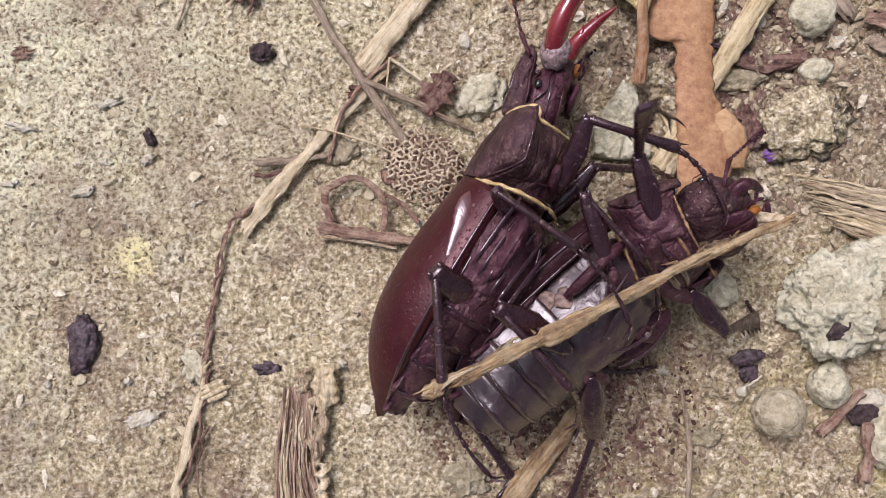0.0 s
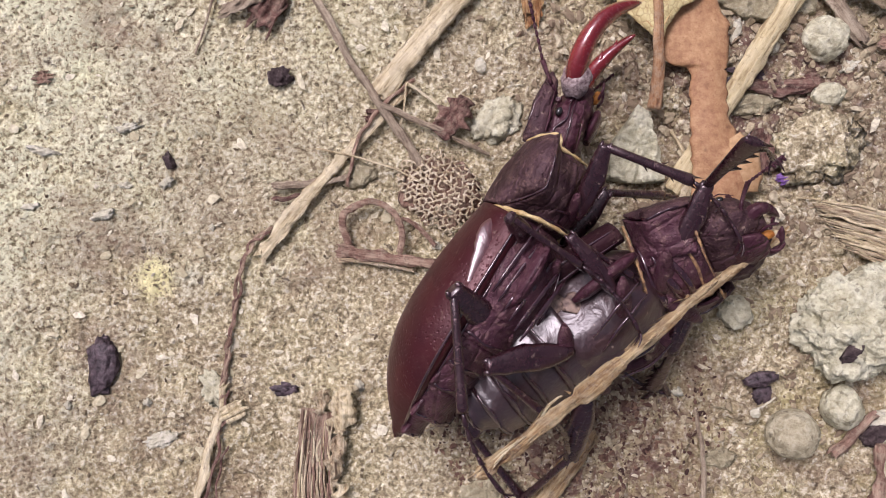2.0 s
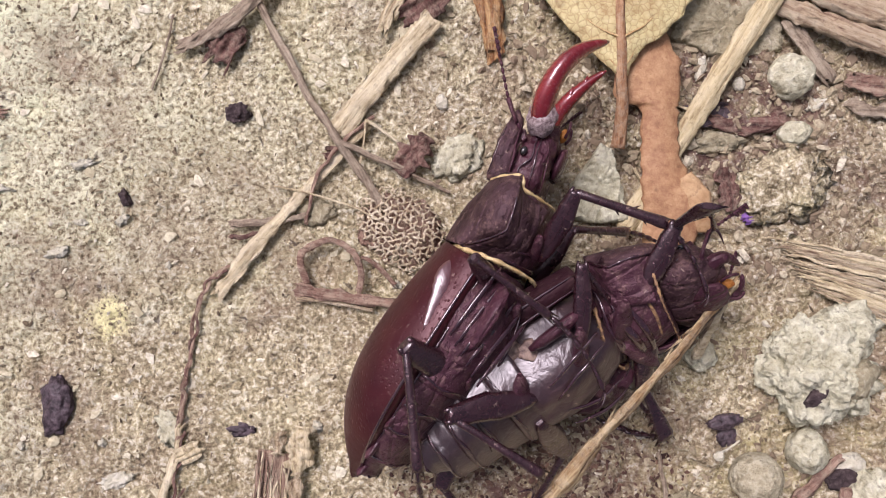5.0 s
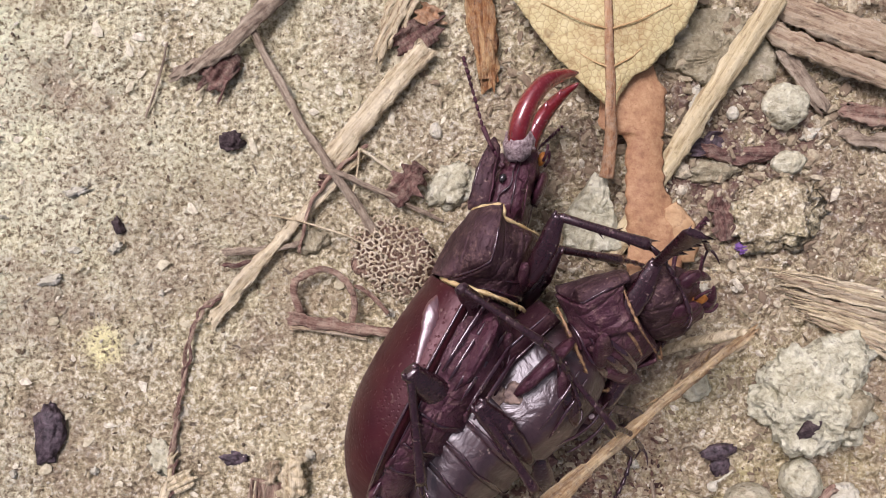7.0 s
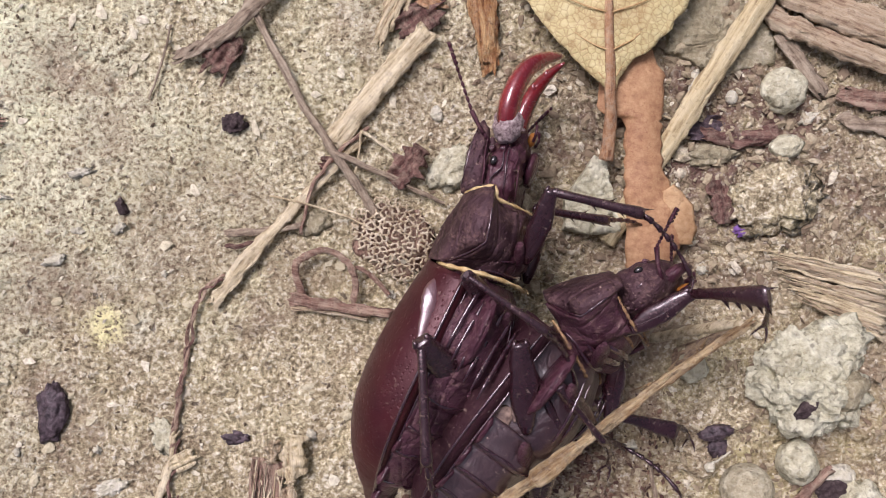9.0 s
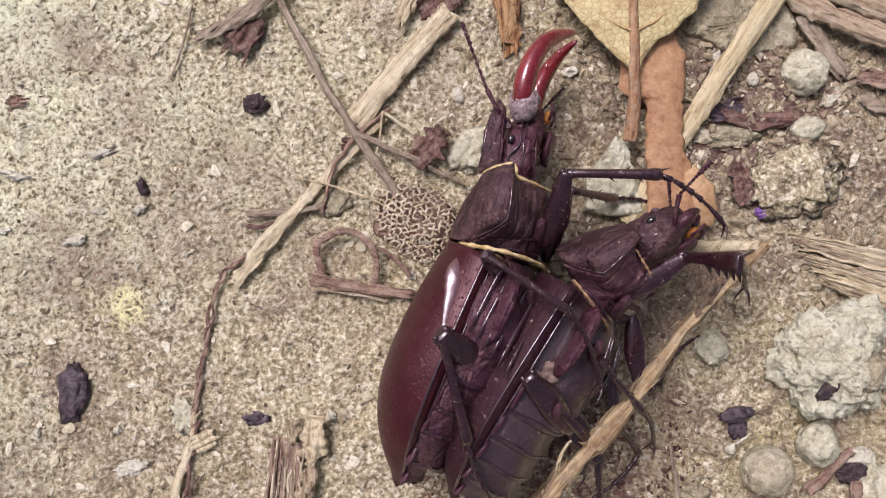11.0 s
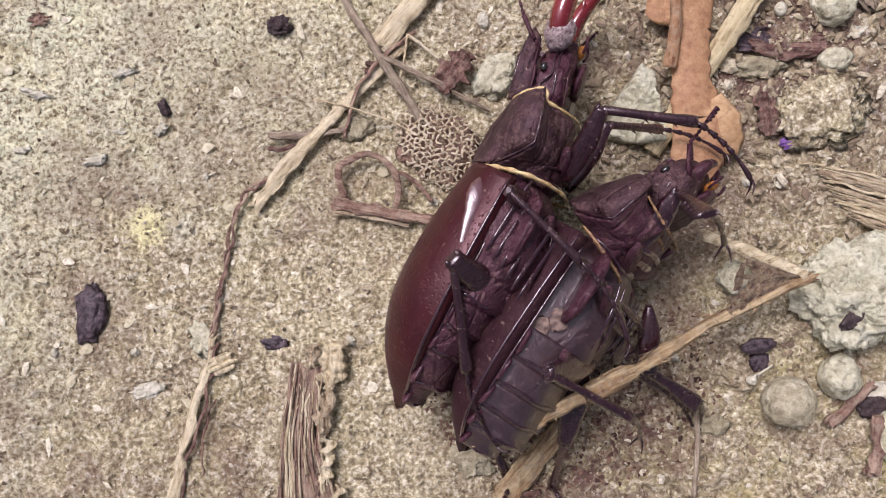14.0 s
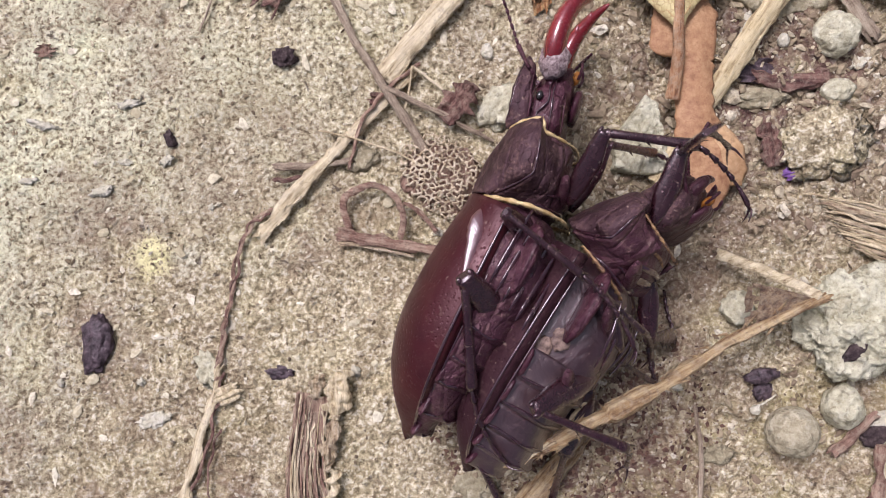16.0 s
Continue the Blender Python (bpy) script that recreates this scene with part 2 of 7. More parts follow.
GREY_STEM = make_fibre_material("grey_stem", lin(100, 84, 70), lin(152, 136, 114), lin(192, 178, 154))
TAN_STICK = make_fibre_material("tan_stick", lin(84, 58, 42), lin(160, 132, 92), lin(212, 192, 148), size=0.55, relief=0.45)
WOOD = make_fibre_material("splintered_wood", lin(118, 92, 72), lin(204, 184, 148), lin(236, 224, 192), size=0.42, relief=0.8, dust=0.25, stain=0.35)
TORN_WOOD = make_fibre_material("torn_wood", lin(96, 70, 58), lin(164, 134, 114), lin(204, 182, 156), size=0.45, relief=0.7)
RED_BARK = make_fibre_material("red_bark", lin(84, 58, 50), lin(138, 108, 92), lin(180, 154, 132))
BROWN_FIBRE = make_fibre_material("brown_scrap", lin(60, 38, 36), lin(104, 74, 66), lin(146, 116, 102), dust=0.3)
NET = make_fibre_material("leaf_net", lin(160, 138, 104), lin(220, 204, 170), lin(240, 230, 204), along=(1, 1, 1))
YELLOW_LEAF = make_leaf_material("yellow_leaf", lin(152, 118, 74), lin(204, 192, 138), lin(224, 216, 168), 0.5, 0.06)
BROWN_LEAF = make_leaf_material("brown_leaf", lin(132, 90, 62), lin(176, 136, 98), lin(204, 170, 126), 0.14, 0.03, 0.5, 0.6)
SCRAP = make_fibre_material("bark_skin", lin(66, 50, 42), lin(122, 100, 80), lin(168, 148, 116), along=(1, 0.6, 1), relief=0.6)
ORANGE_WOOD = make_fibre_material("orange_wood", lin(88, 54, 34), lin(168, 118, 72), lin(218, 184, 130), relief=0.6, dust=0.25)
VEIN = make_fibre_material("leaf_rib", lin(126, 88, 62), lin(176, 134, 96), lin(200, 166, 128))
CHITIN = make_chitin("black_chitin", (0.0260, 0.0086, 0.0150, 1), (0.0500, 0.0180, 0.0270, 1), rough=(0.26, 0.5), coat=0.2, dust=0.34, depth=0.07, wrinkle=0.1, crease=0.22, gloss=0.14, sheen=0.4)
SHIELD = make_chitin("dull_shield_chitin", (0.0140, 0.0070, 0.0086, 1), (0.0560, 0.0340, 0.0390, 1), rough=(0.4, 0.6), coat=0.06, dust=0.75, depth=0.16, wrinkle=0.03, crease=0.16, gloss=0.35)
BELLY = make_chitin("belly_chitin", (0.0270, 0.0104, 0.0165, 1), (0.0640, 0.0290, 0.0390, 1), rough=(0.26, 0.5), pit=0.3, wrinkle=0.14, coat=0.08, dust=0.7, gloss=0.2, crease=0.18, depth=0.12, sheen=0.4, spec=0.5)
SATIN = make_chitin("satin_belly_chitin", (0.0150, 0.0062, 0.0080, 1), (0.0330, 0.0160, 0.0180, 1), rough=(0.35, 0.55), wrinkle=0.1, coat=1.0, dust=0.4, gloss=0.33, crease=0.12, ior=1.95, sheen=0.22, spec=0.2, soil=(112, 90, 82))
BREAST = make_chitin("bloomy_breast_chitin", (0.0160, 0.0066, 0.0086, 1), (0.0330, 0.0160, 0.0180, 1), rough=(0.35, 0.55), wrinkle=0.1, coat=0.9, dust=0.4, gloss=0.33, crease=0.12, ior=1.85, sheen=0.26, spec=0.2, soil=(112, 90, 82))
# for the added shoulder bulge; gloss set to catch a bright streak
STREAK = make_chitin("satin_red_chitin", (0.05, 0.008, 0.011, 1), (0.07, 0.012, 0.015, 1), rough=(0.25, 0.3), coat=1.0, dust=0.05, depth=0.02, gloss=0.36, ior=2.5, sheen=0.16)
GLOSS = make_chitin("polished_chitin", (0.0160, 0.0052, 0.0092, 1), (0.0270, 0.0095, 0.0145, 1), rough=(0.12, 0.22), coat=1.0, dust=0.1, depth=0.03, wrinkle=0.05, gloss=0.12, ior=1.75, sheen=0.06)
ELYTRA = make_chitin("elytra_chitin", (0.0215, 0.0046, 0.0064, 1), (0.041, 0.0082, 0.0102, 1), rough=(0.28, 0.42), pit=0.35, depth=0.05, coat=0.0, dust=0.07, soil=(158, 138, 120))
FEMALE_ELYTRA = make_chitin("female_elytra_chitin", (0.0150, 0.0056, 0.0080, 1), (0.0250, 0.0105, 0.0140, 1), rough=(0.5, 0.65), pit=0.4, depth=0.08, coat=0.02, dust=0.25, crease=0.03, spec=0.25)
RED_CHITIN = make_chitin("red_chitin", (0.080, 0.0055, 0.008, 1), (0.19, 0.013, 0.015, 1), rough=(0.14, 0.28), depth=0.02, coat=1.0, dust=0.05, ior=1.7, gloss=0.14, sheen=0.05)
LEG_CHITIN = make_chitin("leg_chitin", (0.0115, 0.0034, 0.0056, 1), (0.0210, 0.0068, 0.0100, 1), rough=(0.2, 0.36), pit=0.5, depth=0.08, coat=1.0, dust=0.1, wrinkle=0.06, gloss=0.2, ior=1.6, sheen=0.06, crease=0.05)
EYE_BLACK = make_plain("eye", (0.01, 0.008, 0.008, 1), (0.02, 0.016, 0.014, 1), 0.4, 0.08, 0.01, 0.6, 0.5)
HAIR = make_plain("golden_hair", lin(176, 146, 92), lin(232, 212, 158), 0.9, 0.55, 0.15)
PALE_SKIN = make_plain("pale_skin", lin(82, 64, 60), lin(164, 142, 126), 0.6, 0.6, 0.1)
TAN_HAIR = make_plain("tan_hair", lin(88, 62, 58), lin(188, 152, 104), 0.7, 0.6, 0.15)
BRUSH = make_plain("orange_brush", lin(160, 96, 36), lin(196, 134, 58), 0.5, 0.6)
JAW_BASE = make_plain("pale_bristly_skin", lin(96, 74, 76), lin(188, 172, 168), 0.35, 0.6, 0.15)
LEAF_VEIN = make_plain("leaf_vein", lin(176, 142, 92), lin(204, 178, 128), 0.6, 0.7, 0.05)
PALE_LOBE = make_leaf_material("pale_lobe", lin(136, 100, 66), lin(192, 158, 114), lin(214, 188, 148), 0.2, 0.04, 1.2)
PETAL = make_plain("purple_petal", lin(112, 74, 140), lin(150, 116, 180), 0.8, 0.55)
SEED = make_plain("dark_seed", lin(36, 26, 30), lin(98, 84, 88), 0.6, 0.45, 0.4)


# ---------------------------------------------------------------- building helpers (all shapes in millimetres)
def part(name, bm, material, parent=None, label="", smooth=True, m=None):
    bmesh.ops.scale(bm, vec=(MM, MM, MM), verts=bm.verts)
    me = bpy.data.meshes.new(name)
    bmesh.ops.recalc_face_normals(bm, faces=bm.faces)
    bm.to_mesh(me)
    bm.free()
    if smooth:
        for p in me.polygons:
            p.use_smooth = len(p.vertices) <= 4
    me.materials.append(material)
    ob = new(name, me)
    if parent is not None:
        ob.parent = parent
    if m is not None:
        ob.matrix_basis = m
    if label:
        tagged(ob, label)
    return ob


def mm_pose(x, y, z, rx=0, ry=0, rz=0):
    return pose(x * MM, y * MM, z * MM, rx, ry, rz)


def rings(bm, loops, close=True, caps=True):
    """Joins rings of points into a skin."""
    vs = [[bm.verts.new(p) for p in ring] for ring in loops]
    for a, b in zip(vs, vs[1:]):
        n = len(a)
        for i in range(n if close else n - 1):
            j = (i + 1) % n
            bm.faces.new((a[i], a[j], b[j], b[i]))
    if caps and close:
        bm.faces.new(vs[0][::-1])
        bm.faces.new(vs[-1])
    return vs


KEEL = [(1.0, 0.0), (0.985, 0.06), (0.93, 0.17), (0.83, 0.38), (0.72, 0.60), (0.60, 0.79), (0.44, 0.91), (0.24, 0.98), (0.0, 1.0)]


def keel(a):
    """A flank that slopes straight down to a blunt keel: side and depth for an angle between 0 and 180 degrees."""
    u = (1 - abs(a / (math.pi / 2) - 1)) * (len(KEEL) - 1)
    k = min(int(u), len(KEEL) - 2)
    x = KEEL[k][0] + (KEEL[k + 1][0] - KEEL[k][0]) * (u - k)
    z = KEEL[k][1] + (KEEL[k + 1][1] - KEEL[k][1]) * (u - k)
    return (x if a < math.pi / 2 else -x), z


def loft(sections, n=24, p=0.9, fine=1, keeled=False):
    """A closed body along y. Sections: y, half width, top, bottom, side shift, height shift. fine: steps between sections."""
    bm = bmesh.new()
    loops = []
    if fine > 1:
        sections = [tuple(a + (b - a) * k / fine for a, b in zip(s, e)) for s, e in zip(sections, sections[1:]) for k in range(fine)] + [sections[-1]]
    for s in sections:
        y, w, zt, zb = s[:4]
        cx, cz = (s[4], s[5]) if len(s) > 5 else (0, 0)
        ring = []
        for i in range(n):
            a = 2 * math.pi * i / n
            c, q = math.cos(a), math.sin(a)
            if keeled and q < 0:
                kx, kz = keel(2 * math.pi - a)
                ring.append((cx + w * kx, y, cz + zb * kz))
                continue
            ring.append((cx + w * math.copysign(abs(c) ** p, c), y, cz + (zt if q > 0 else zb) * abs(q) ** p))
        loops.append(ring)
    rings(bm, loops)
    return bm


def blob(rx, ry, rz, seed, rough=0.12, size=1.0, level=3, lumps=0.0):
    """An uneven rounded body, noise in units of its own size."""
    bm = bmesh.new()
    bmesh.ops.create_icosphere(bm, subdivisions=level, radius=1.0)
    off = Vector((seed * 7.3, seed * 3.1, seed * 5.7))
    for v in bm.verts:
        d = v.co.normalized()
        k = 1 + rough * noise.fractal(d * 1.6 * size + off, 0.9, 2.0, 5)
        if lumps:
            cell = noise.voronoi(d * 2.6 * size + off)[0][0]
            k += lumps * (0.45 - cell)
        v.co = Vector((d.x * rx, d.y * ry, d.z * rz)) * k
    return bm


def tube(points, radii, n=10, flat=1.0, bm=None, up=(0, 0, 1), ridges=0, ridge=0.0, ragged=0.0, seed=0):
    """A swept stem through points (polyline), radius by point, flattened in height."""
    bm = bm or bmesh.new()
    pts = [Vector(q) for q in points]
    loops = []
    rng = random.Random(seed)
    for i, q in enumerate(pts):
        d = (pts[min(i + 1, len(pts) - 1)] - pts[max(i - 1, 0)]).normalized()
        side = d.cross(Vector(up))
        side = side.normalized() if side.length > 1e-6 else Vector((1, 0, 0))
        top = side.cross(d).normalized()
        ring = []
        end = i in (0, len(pts) - 1)
        for k in range(n):
            a = 2 * math.pi * k / n
            r = radii[i] * (1 + (ridge * math.cos(ridges * a) if ridges else 0))
            v = q + side * math.cos(a) * r + top * math.sin(a) * r * flat
            if end and ragged:
                v += d * rng.uniform(-1, 1) * ragged
            ring.append(v)
        loops.append(ring)
    rings(bm, loops)
    return bm


def curve(points, count, wobble=0.0, seed=0):
    """Resamples a polyline smoothly, with some unevenness."""
    P = [Vector(q) for q in points]
    out = []
    for i in range(count):
        s = i / (count - 1) * (len(P) - 1)
        k = min(int(s), len(P) - 2)
        u = s - k
        a, b, c, d = P[max(k - 1, 0)], P[k], P[k + 1], P[min(k + 2, len(P) - 1)]
        q = 0.5 * ((2 * b) + (c - a) * u + (2 * a - 5 * b + 4 * c - d) * u * u + (3 * b - a - 3 * c + d) * u ** 3)
        if wobble:
            q = q + Vector((noise.noise((s * 2.3, seed * 3.7, 1.1)), noise.noise((s * 2.1, seed * 3.7, 5.3)), 0.6 * noise.noise((s * 2.7, seed * 3.7, 9.7)))) * wobble
        out.append(q)
    return out


def stem(name, points, width, material, label, category="stem", flat=0.5, taper=(1.0, 1.0), count=28, wobble=0.15, seed=1, ridges=7, ragged=0.6, group="", n=14):
    """A dry stalk or straw as one thing whose origin is its first end and whose y axis runs along it."""
    P = [Vector(q) for q in points]
    o = P[0]
    ax = P[-1] - P[0]
    turn = math.atan2(-ax.x, ax.y)
    m = Matrix.Translation(o) @ Matrix.Rotation(turn, 4, "Z")
    inv = m.inverted()
    count = max(count, int(ax.length / 0.35))
    line = curve([inv @ q for q in P], count, wobble, seed)
    radii = []
    for i in range(count):
        u = i / (count - 1)
        r = width / 2 * (taper[0] + (taper[1] - taper[0]) * u)
        radii.append(r * (1 + 0.14 * noise.noise((u * 9, seed * 1.7, 0.3)) + 0.10 * noise.noise((u * 40, seed * 1.7, 5.3))))
    bm = tube(line, radii, n, flat, ridges=ridges, ridge=0.06, ragged=ragged, seed=seed)
    rag = min(0.24 * width, 0.34) * min(1.0, 0.3 + 1.2 * ragged)
    for v in bm.verts:
        q = Vector((v.co.x * 1.9 + seed, v.co.y * 0.75, v.co.z * 1.9))
        v.co.x += rag * noise.fractal(q, 0.8, 2.0, 4)
        v.co.z += 0.6 * rag * noise.fractal(q + Vector((9, 4, 2)), 0.8, 2.0, 4)
    ob = part(name, bm, material)
    ob.matrix_basis = Matrix.Translation(o * MM) @ Matrix.Rotation(turn, 4, "Z")
    return tagged(ob, label, category, group)


# ---------------------------------------------------------------- ground: one sheet, finely shaped near the things
RNG = np.random.RandomState(7)
TABLE = RNG.rand(256, 256)


def lattice(x, y):
    """Smooth random field over arrays, one cell a unit."""
    xi, yi = np.floor(x).astype(int), np.floor(y).astype(int)
    u, v = x - xi, y - yi
    u, v = u * u * (3 - 2 * u), v * v * (3 - 2 * v)
    g = lambda a, b: TABLE[a % 256, b % 256]
    return (g(xi, yi) * (1 - u) + g(xi + 1, yi) * u) * (1 - v) + (g(xi, yi + 1) * (1 - u) + g(xi + 1, yi + 1) * u) * v


def field(x, y, size, octaves=4, gain=0.55, shift=0.0):
    total, amp, norm = 0, 1.0, 0
    for k in range(octaves):
        f = 2.0 ** k / size
        total = total + amp * lattice(x * f + 17.3 * k + shift, y * f + 9.1 * k - shift)
        norm += amp
        amp *= gain
    return total / norm


def step(a, b, v):
    t = np.clip((v - a) / (b - a), 0, 1)
    return t * t * (3 - 2 * t)


def ground_height(x, y):
    """Height of the ground in millimetres."""
    x, y = np.asarray(x, float), np.asarray(y, float)
    near = 1 - step(80, 160, np.hypot(x, y))
    loose = step(-2, 16, x + 5 * (field(x, y, 14, 2) - 0.5) - 0.15 * y)
    h = 1.1 * (field(x, y, 21, 3) - 0.5) + 0.5 * (field(x, y, 5, 3, shift=3) - 0.5)
    h = h + (0.30 + 0.55 * loose) * (field(x, y, 1.7, 4, 0.6, shift=8) - 0.5)
    pits = step(0.62, 0.76, field(x, y, 1.5, 2, shift=5)) * 0.28
    crumbs = step(0.58, 0.72, field(x, y, 2.4, 2, shift=11)) * 0.7 * loose
    h = (h - pits + crumbs) * near
    far = step(200, 4000, np.hypot(x, y))
    return h - 0.25 + far * 60 * (field(x, y, 1500, 3) - 0.5)


def build_ground():
    def axis(lo, hi, stepsize):
        inner = list(np.arange(lo, hi + 1e-6, stepsize))
        out, s, v = [], stepsize, hi
        while v < 40000:
            s *= 1.32
            v += s
            out.append(v)
        low, s, v = [], stepsize, lo
        while v > -40000:
            s *= 1.32
            v -= s
            low.append(v)
        return np.array(low[::-1] + inner + out)
    X, Y = axis(-52, 52, 0.22), axis(-34, 42, 0.22)
    gx, gy = np.meshgrid(X, Y)
    gz = ground_height(gx, gy)
    co = np.stack([gx, gy, gz], -1).reshape(-1, 3) * MM
    nx, ny = len(X), len(Y)
    i = np.arange(nx * ny).reshape(ny, nx)
    quads = np.stack([i[:-1, :-1], i[:-1, 1:], i[1:, 1:], i[1:, :-1]], -1).reshape(-1, 4)
    me = bpy.data.meshes.new("ground")
    me.from_pydata(co.tolist(), [], quads.tolist())
    me.polygons.foreach_set("use_smooth", np.ones(len(quads), bool))
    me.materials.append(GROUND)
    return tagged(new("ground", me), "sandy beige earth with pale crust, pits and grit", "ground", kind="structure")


build_ground()


def gz(x, y):
    return float(ground_height(x, y))


# ---------------------------------------------------------------- beetles (body frame: x right, y forward, z up the back; origin between wing cases and neck shield)
def wing_width(v):
    return 0.92 + 0.08 * math.sin(min(v / 0.4, 1) * math.pi / 2) if v < 0.4 else max(1 - ((v - 0.4) / 0.605) ** 2.7, 0.02)


def blunt_width(v):
    return wing_width(v) if v < 0.4 else max(max(1 - ((v - 0.4) / 0.605) ** 3.2, 0) ** 0.75, 0.02)


def wing_height(v):
    return 0.80 + 0.20 * math.sin(min(v / 0.45, 1) * math.pi / 2) if v < 0.45 else max(1 - 0.93 * ((v - 0.45) / 0.55) ** 2.4, 0.03)


def shield_width(v):
    return 0.86 + 0.14 * math.sin(math.pi * min(max(v, 0), 1) ** 0.9) - 0.10 * max(v - 0.7, 0) / 0.3


def shield_margin(v):
    """Height of the neck shield's side margin from its front (0) to its hind corner (1)."""
    bend = min(max((v - 0.62) / 0.38, 0), 1)
    return -0.1 - 0.75 * math.sin(math.pi / 2 * min(v / 0.62, 1)) + 3.1 * bend ** 1.3


def shield_plate(PL, pw, ph, male, nu=26, nv=30):
    """The domed plate of the neck shield from margin to margin, uneven and thick."""
    bm = bmesh.new()
    grid = []
    for j in range(nv + 1):
        v = j / nv
        W, zr = pw * shield_width(v), shield_margin(v)
        H = (2.9 if male else 3.0) + (ph - 2.9) * math.sin(math.pi / 2 * min(v * 1.2, 1))
        row = []
        for i in range(-nu, nu + 1):
            u = abs(i) / nu
            z = zr + (max(H, zr + 0.3) - zr) * (1 - u ** 2.3) ** 0.55
            x = W * i / nu
            y = PL + 0.35 - PL * v + 0.55 * u * u * (1 - v) - 0.45 * (1 - u * u) * (1 - v)
            dent = 0.10 * noise.noise((x * 0.55, y * 0.55, z * 0.55)) + 0.05 * noise.noise((x * 1.7, y * 1.7, z * 1.7))
            hollow = -0.22 * math.exp(-((u - 0.72) / 0.12) ** 2 - ((v - 0.5) / 0.25) ** 2)
            n = Vector((x * 0.5, 0, z + 1.0)).normalized()
            row.append(bm.verts.new(Vector((x, y, z)) + n * (dent + hollow)))
        grid.append(row)
    for a, b in zip(grid, grid[1:]):
        for i in range(len(a) - 1):
            bm.faces.new((a[i], b[i], b[i + 1], a[i + 1]))
    bmesh.ops.recalc_face_normals(bm, faces=bm.faces)
    bmesh.ops.solidify(bm, geom=bm.faces[:], thickness=0.3)
    return bm


def shield_flank(PL, pw, s, nu=14, nv=30):
    """The flank below the shield's margin, hollowed, down towards the legs."""
    bm = bmesh.new()
    grid = []
    for j in range(nv + 1):
        v = j / nv
        W, zr = pw * shield_width(v), shield_margin(v)
        row = []
        for i in range(nu + 1):
            u = i / nu
            low = -2.9 + 0.5 * v
            z = zr - 0.15 + (low - zr) * u
            x = W * (0.985 - 0.16 * math.sin(math.pi / 2 * min(u * 2.2, 1)) - 0.30 * u ** 2.2)
            y = PL + 0.15 - PL * 1.0 * v - 0.75 * min(u * 3, 1) * (1 - v) + 0.1 * math.sin(3 * u)
            x += 0.16 * noise.noise((x * 0.9, y * 0.9, z * 0.9)) - 0.28 * math.exp(-((u - 0.55 - 0.2 * math.sin(4 * v)) / 0.07) ** 2)
            row.append(bm.verts.new((s * x, y, z)))
        grid.append(row)
    for a, b in zip(grid, grid[1:]):
        for i in range(nu):
            bm.faces.new((a[i], b[i], b[i + 1], a[i + 1]))
    bmesh.ops.recalc_face_normals(bm, faces=bm.faces)
    bmesh.ops.solidify(bm, geom=bm.faces[:], thickness=0.3)
    return bm


def shell(length, w, h, width, height, y0, side, nu=22, nv=40, rim=0.9, thick=0.35, power=2.3):
    """A domed plate from the middle line to one margin (side -1 or 1) or right across (side 0), folded under at the margin."""
    bm = bmesh.new()
    grid = []
    us = [i / nu for i in range(nu + 1)]
    for j in range(nv + 1):
        v = j / nv
        W, H, y = w * width(v), h * height(v), y0 - length * v
        lo = [(-1, u) for u in us[::-1]] if side <= 0 else []
        hi = [(1, u) for u in us] if side >= 0 else []
        if side == 0:
            hi = hi[1:]
        pts = []
        for s, u in lo + hi:
            z = H * (1 - u ** power) ** (1 / power * 1.15)
            pts.append((s * W * (u * 0.985 + 0.015 if side else u), y - 0.35 * (1 - u * u) * (v > 0.96), z))
        fold = [(W * (1.015 - 0.02 * k), -0.28 * k) for k in (1, 2)] + [(W - rim, -0.75), (W - rim * 1.6, -0.7)]
        if side <= 0:
            pts = [(-max(x, 0.01), y, z * H / h) for x, z in fold[::-1]] + pts
        if side >= 0:
            pts = pts + [(max(x, 0.01), y, z * H / h) for x, z in fold]
        grid.append([bm.verts.new(p) for p in pts])
    for a, b in zip(grid, grid[1:]):
        for i in range(len(a) - 1):
            bm.faces.new((a[i], b[i], b[i + 1], a[i + 1]))
    bmesh.ops.recalc_face_normals(bm, faces=bm.faces)
    bmesh.ops.solidify(bm, geom=bm.faces[:], thickness=thick)
    return bm


def carve(bm, amount, size, seed, groove=0.0):
    """Worn, wrinkled relief on a plate; groove: a furrow along its middle underneath."""
    for v in bm.verts:
        q = v.co / size + Vector((seed, seed * 2, seed * 3))
        v.co += v.co.normalized() * amount * (1 - 2 * abs(noise.noise(q))) * 0.5 + Vector((0, 0, amount * 0.4 * noise.noise(q * 2.3)))
        if groove and v.co.z < 0:
            v.co.z += groove * math.exp(-(v.co.x / 0.5) ** 2)
    return bm


def spike(bm, base, tip, r, n=5):
    base, tip = Vector(base), Vector(tip)
    d = (tip - base).normalized()
    a = d.orthogonal().normalized()
    b = d.cross(a)
    ring = [bm.verts.new(base + (a * math.cos(2 * math.pi * k / n) + b * math.sin(2 * math.pi * k / n)) * r) for k in range(n)]
    top = bm.verts.new(tip)
    for k in range(n):
        bm.faces.new((ring[k], ring[(k + 1) % n], top))


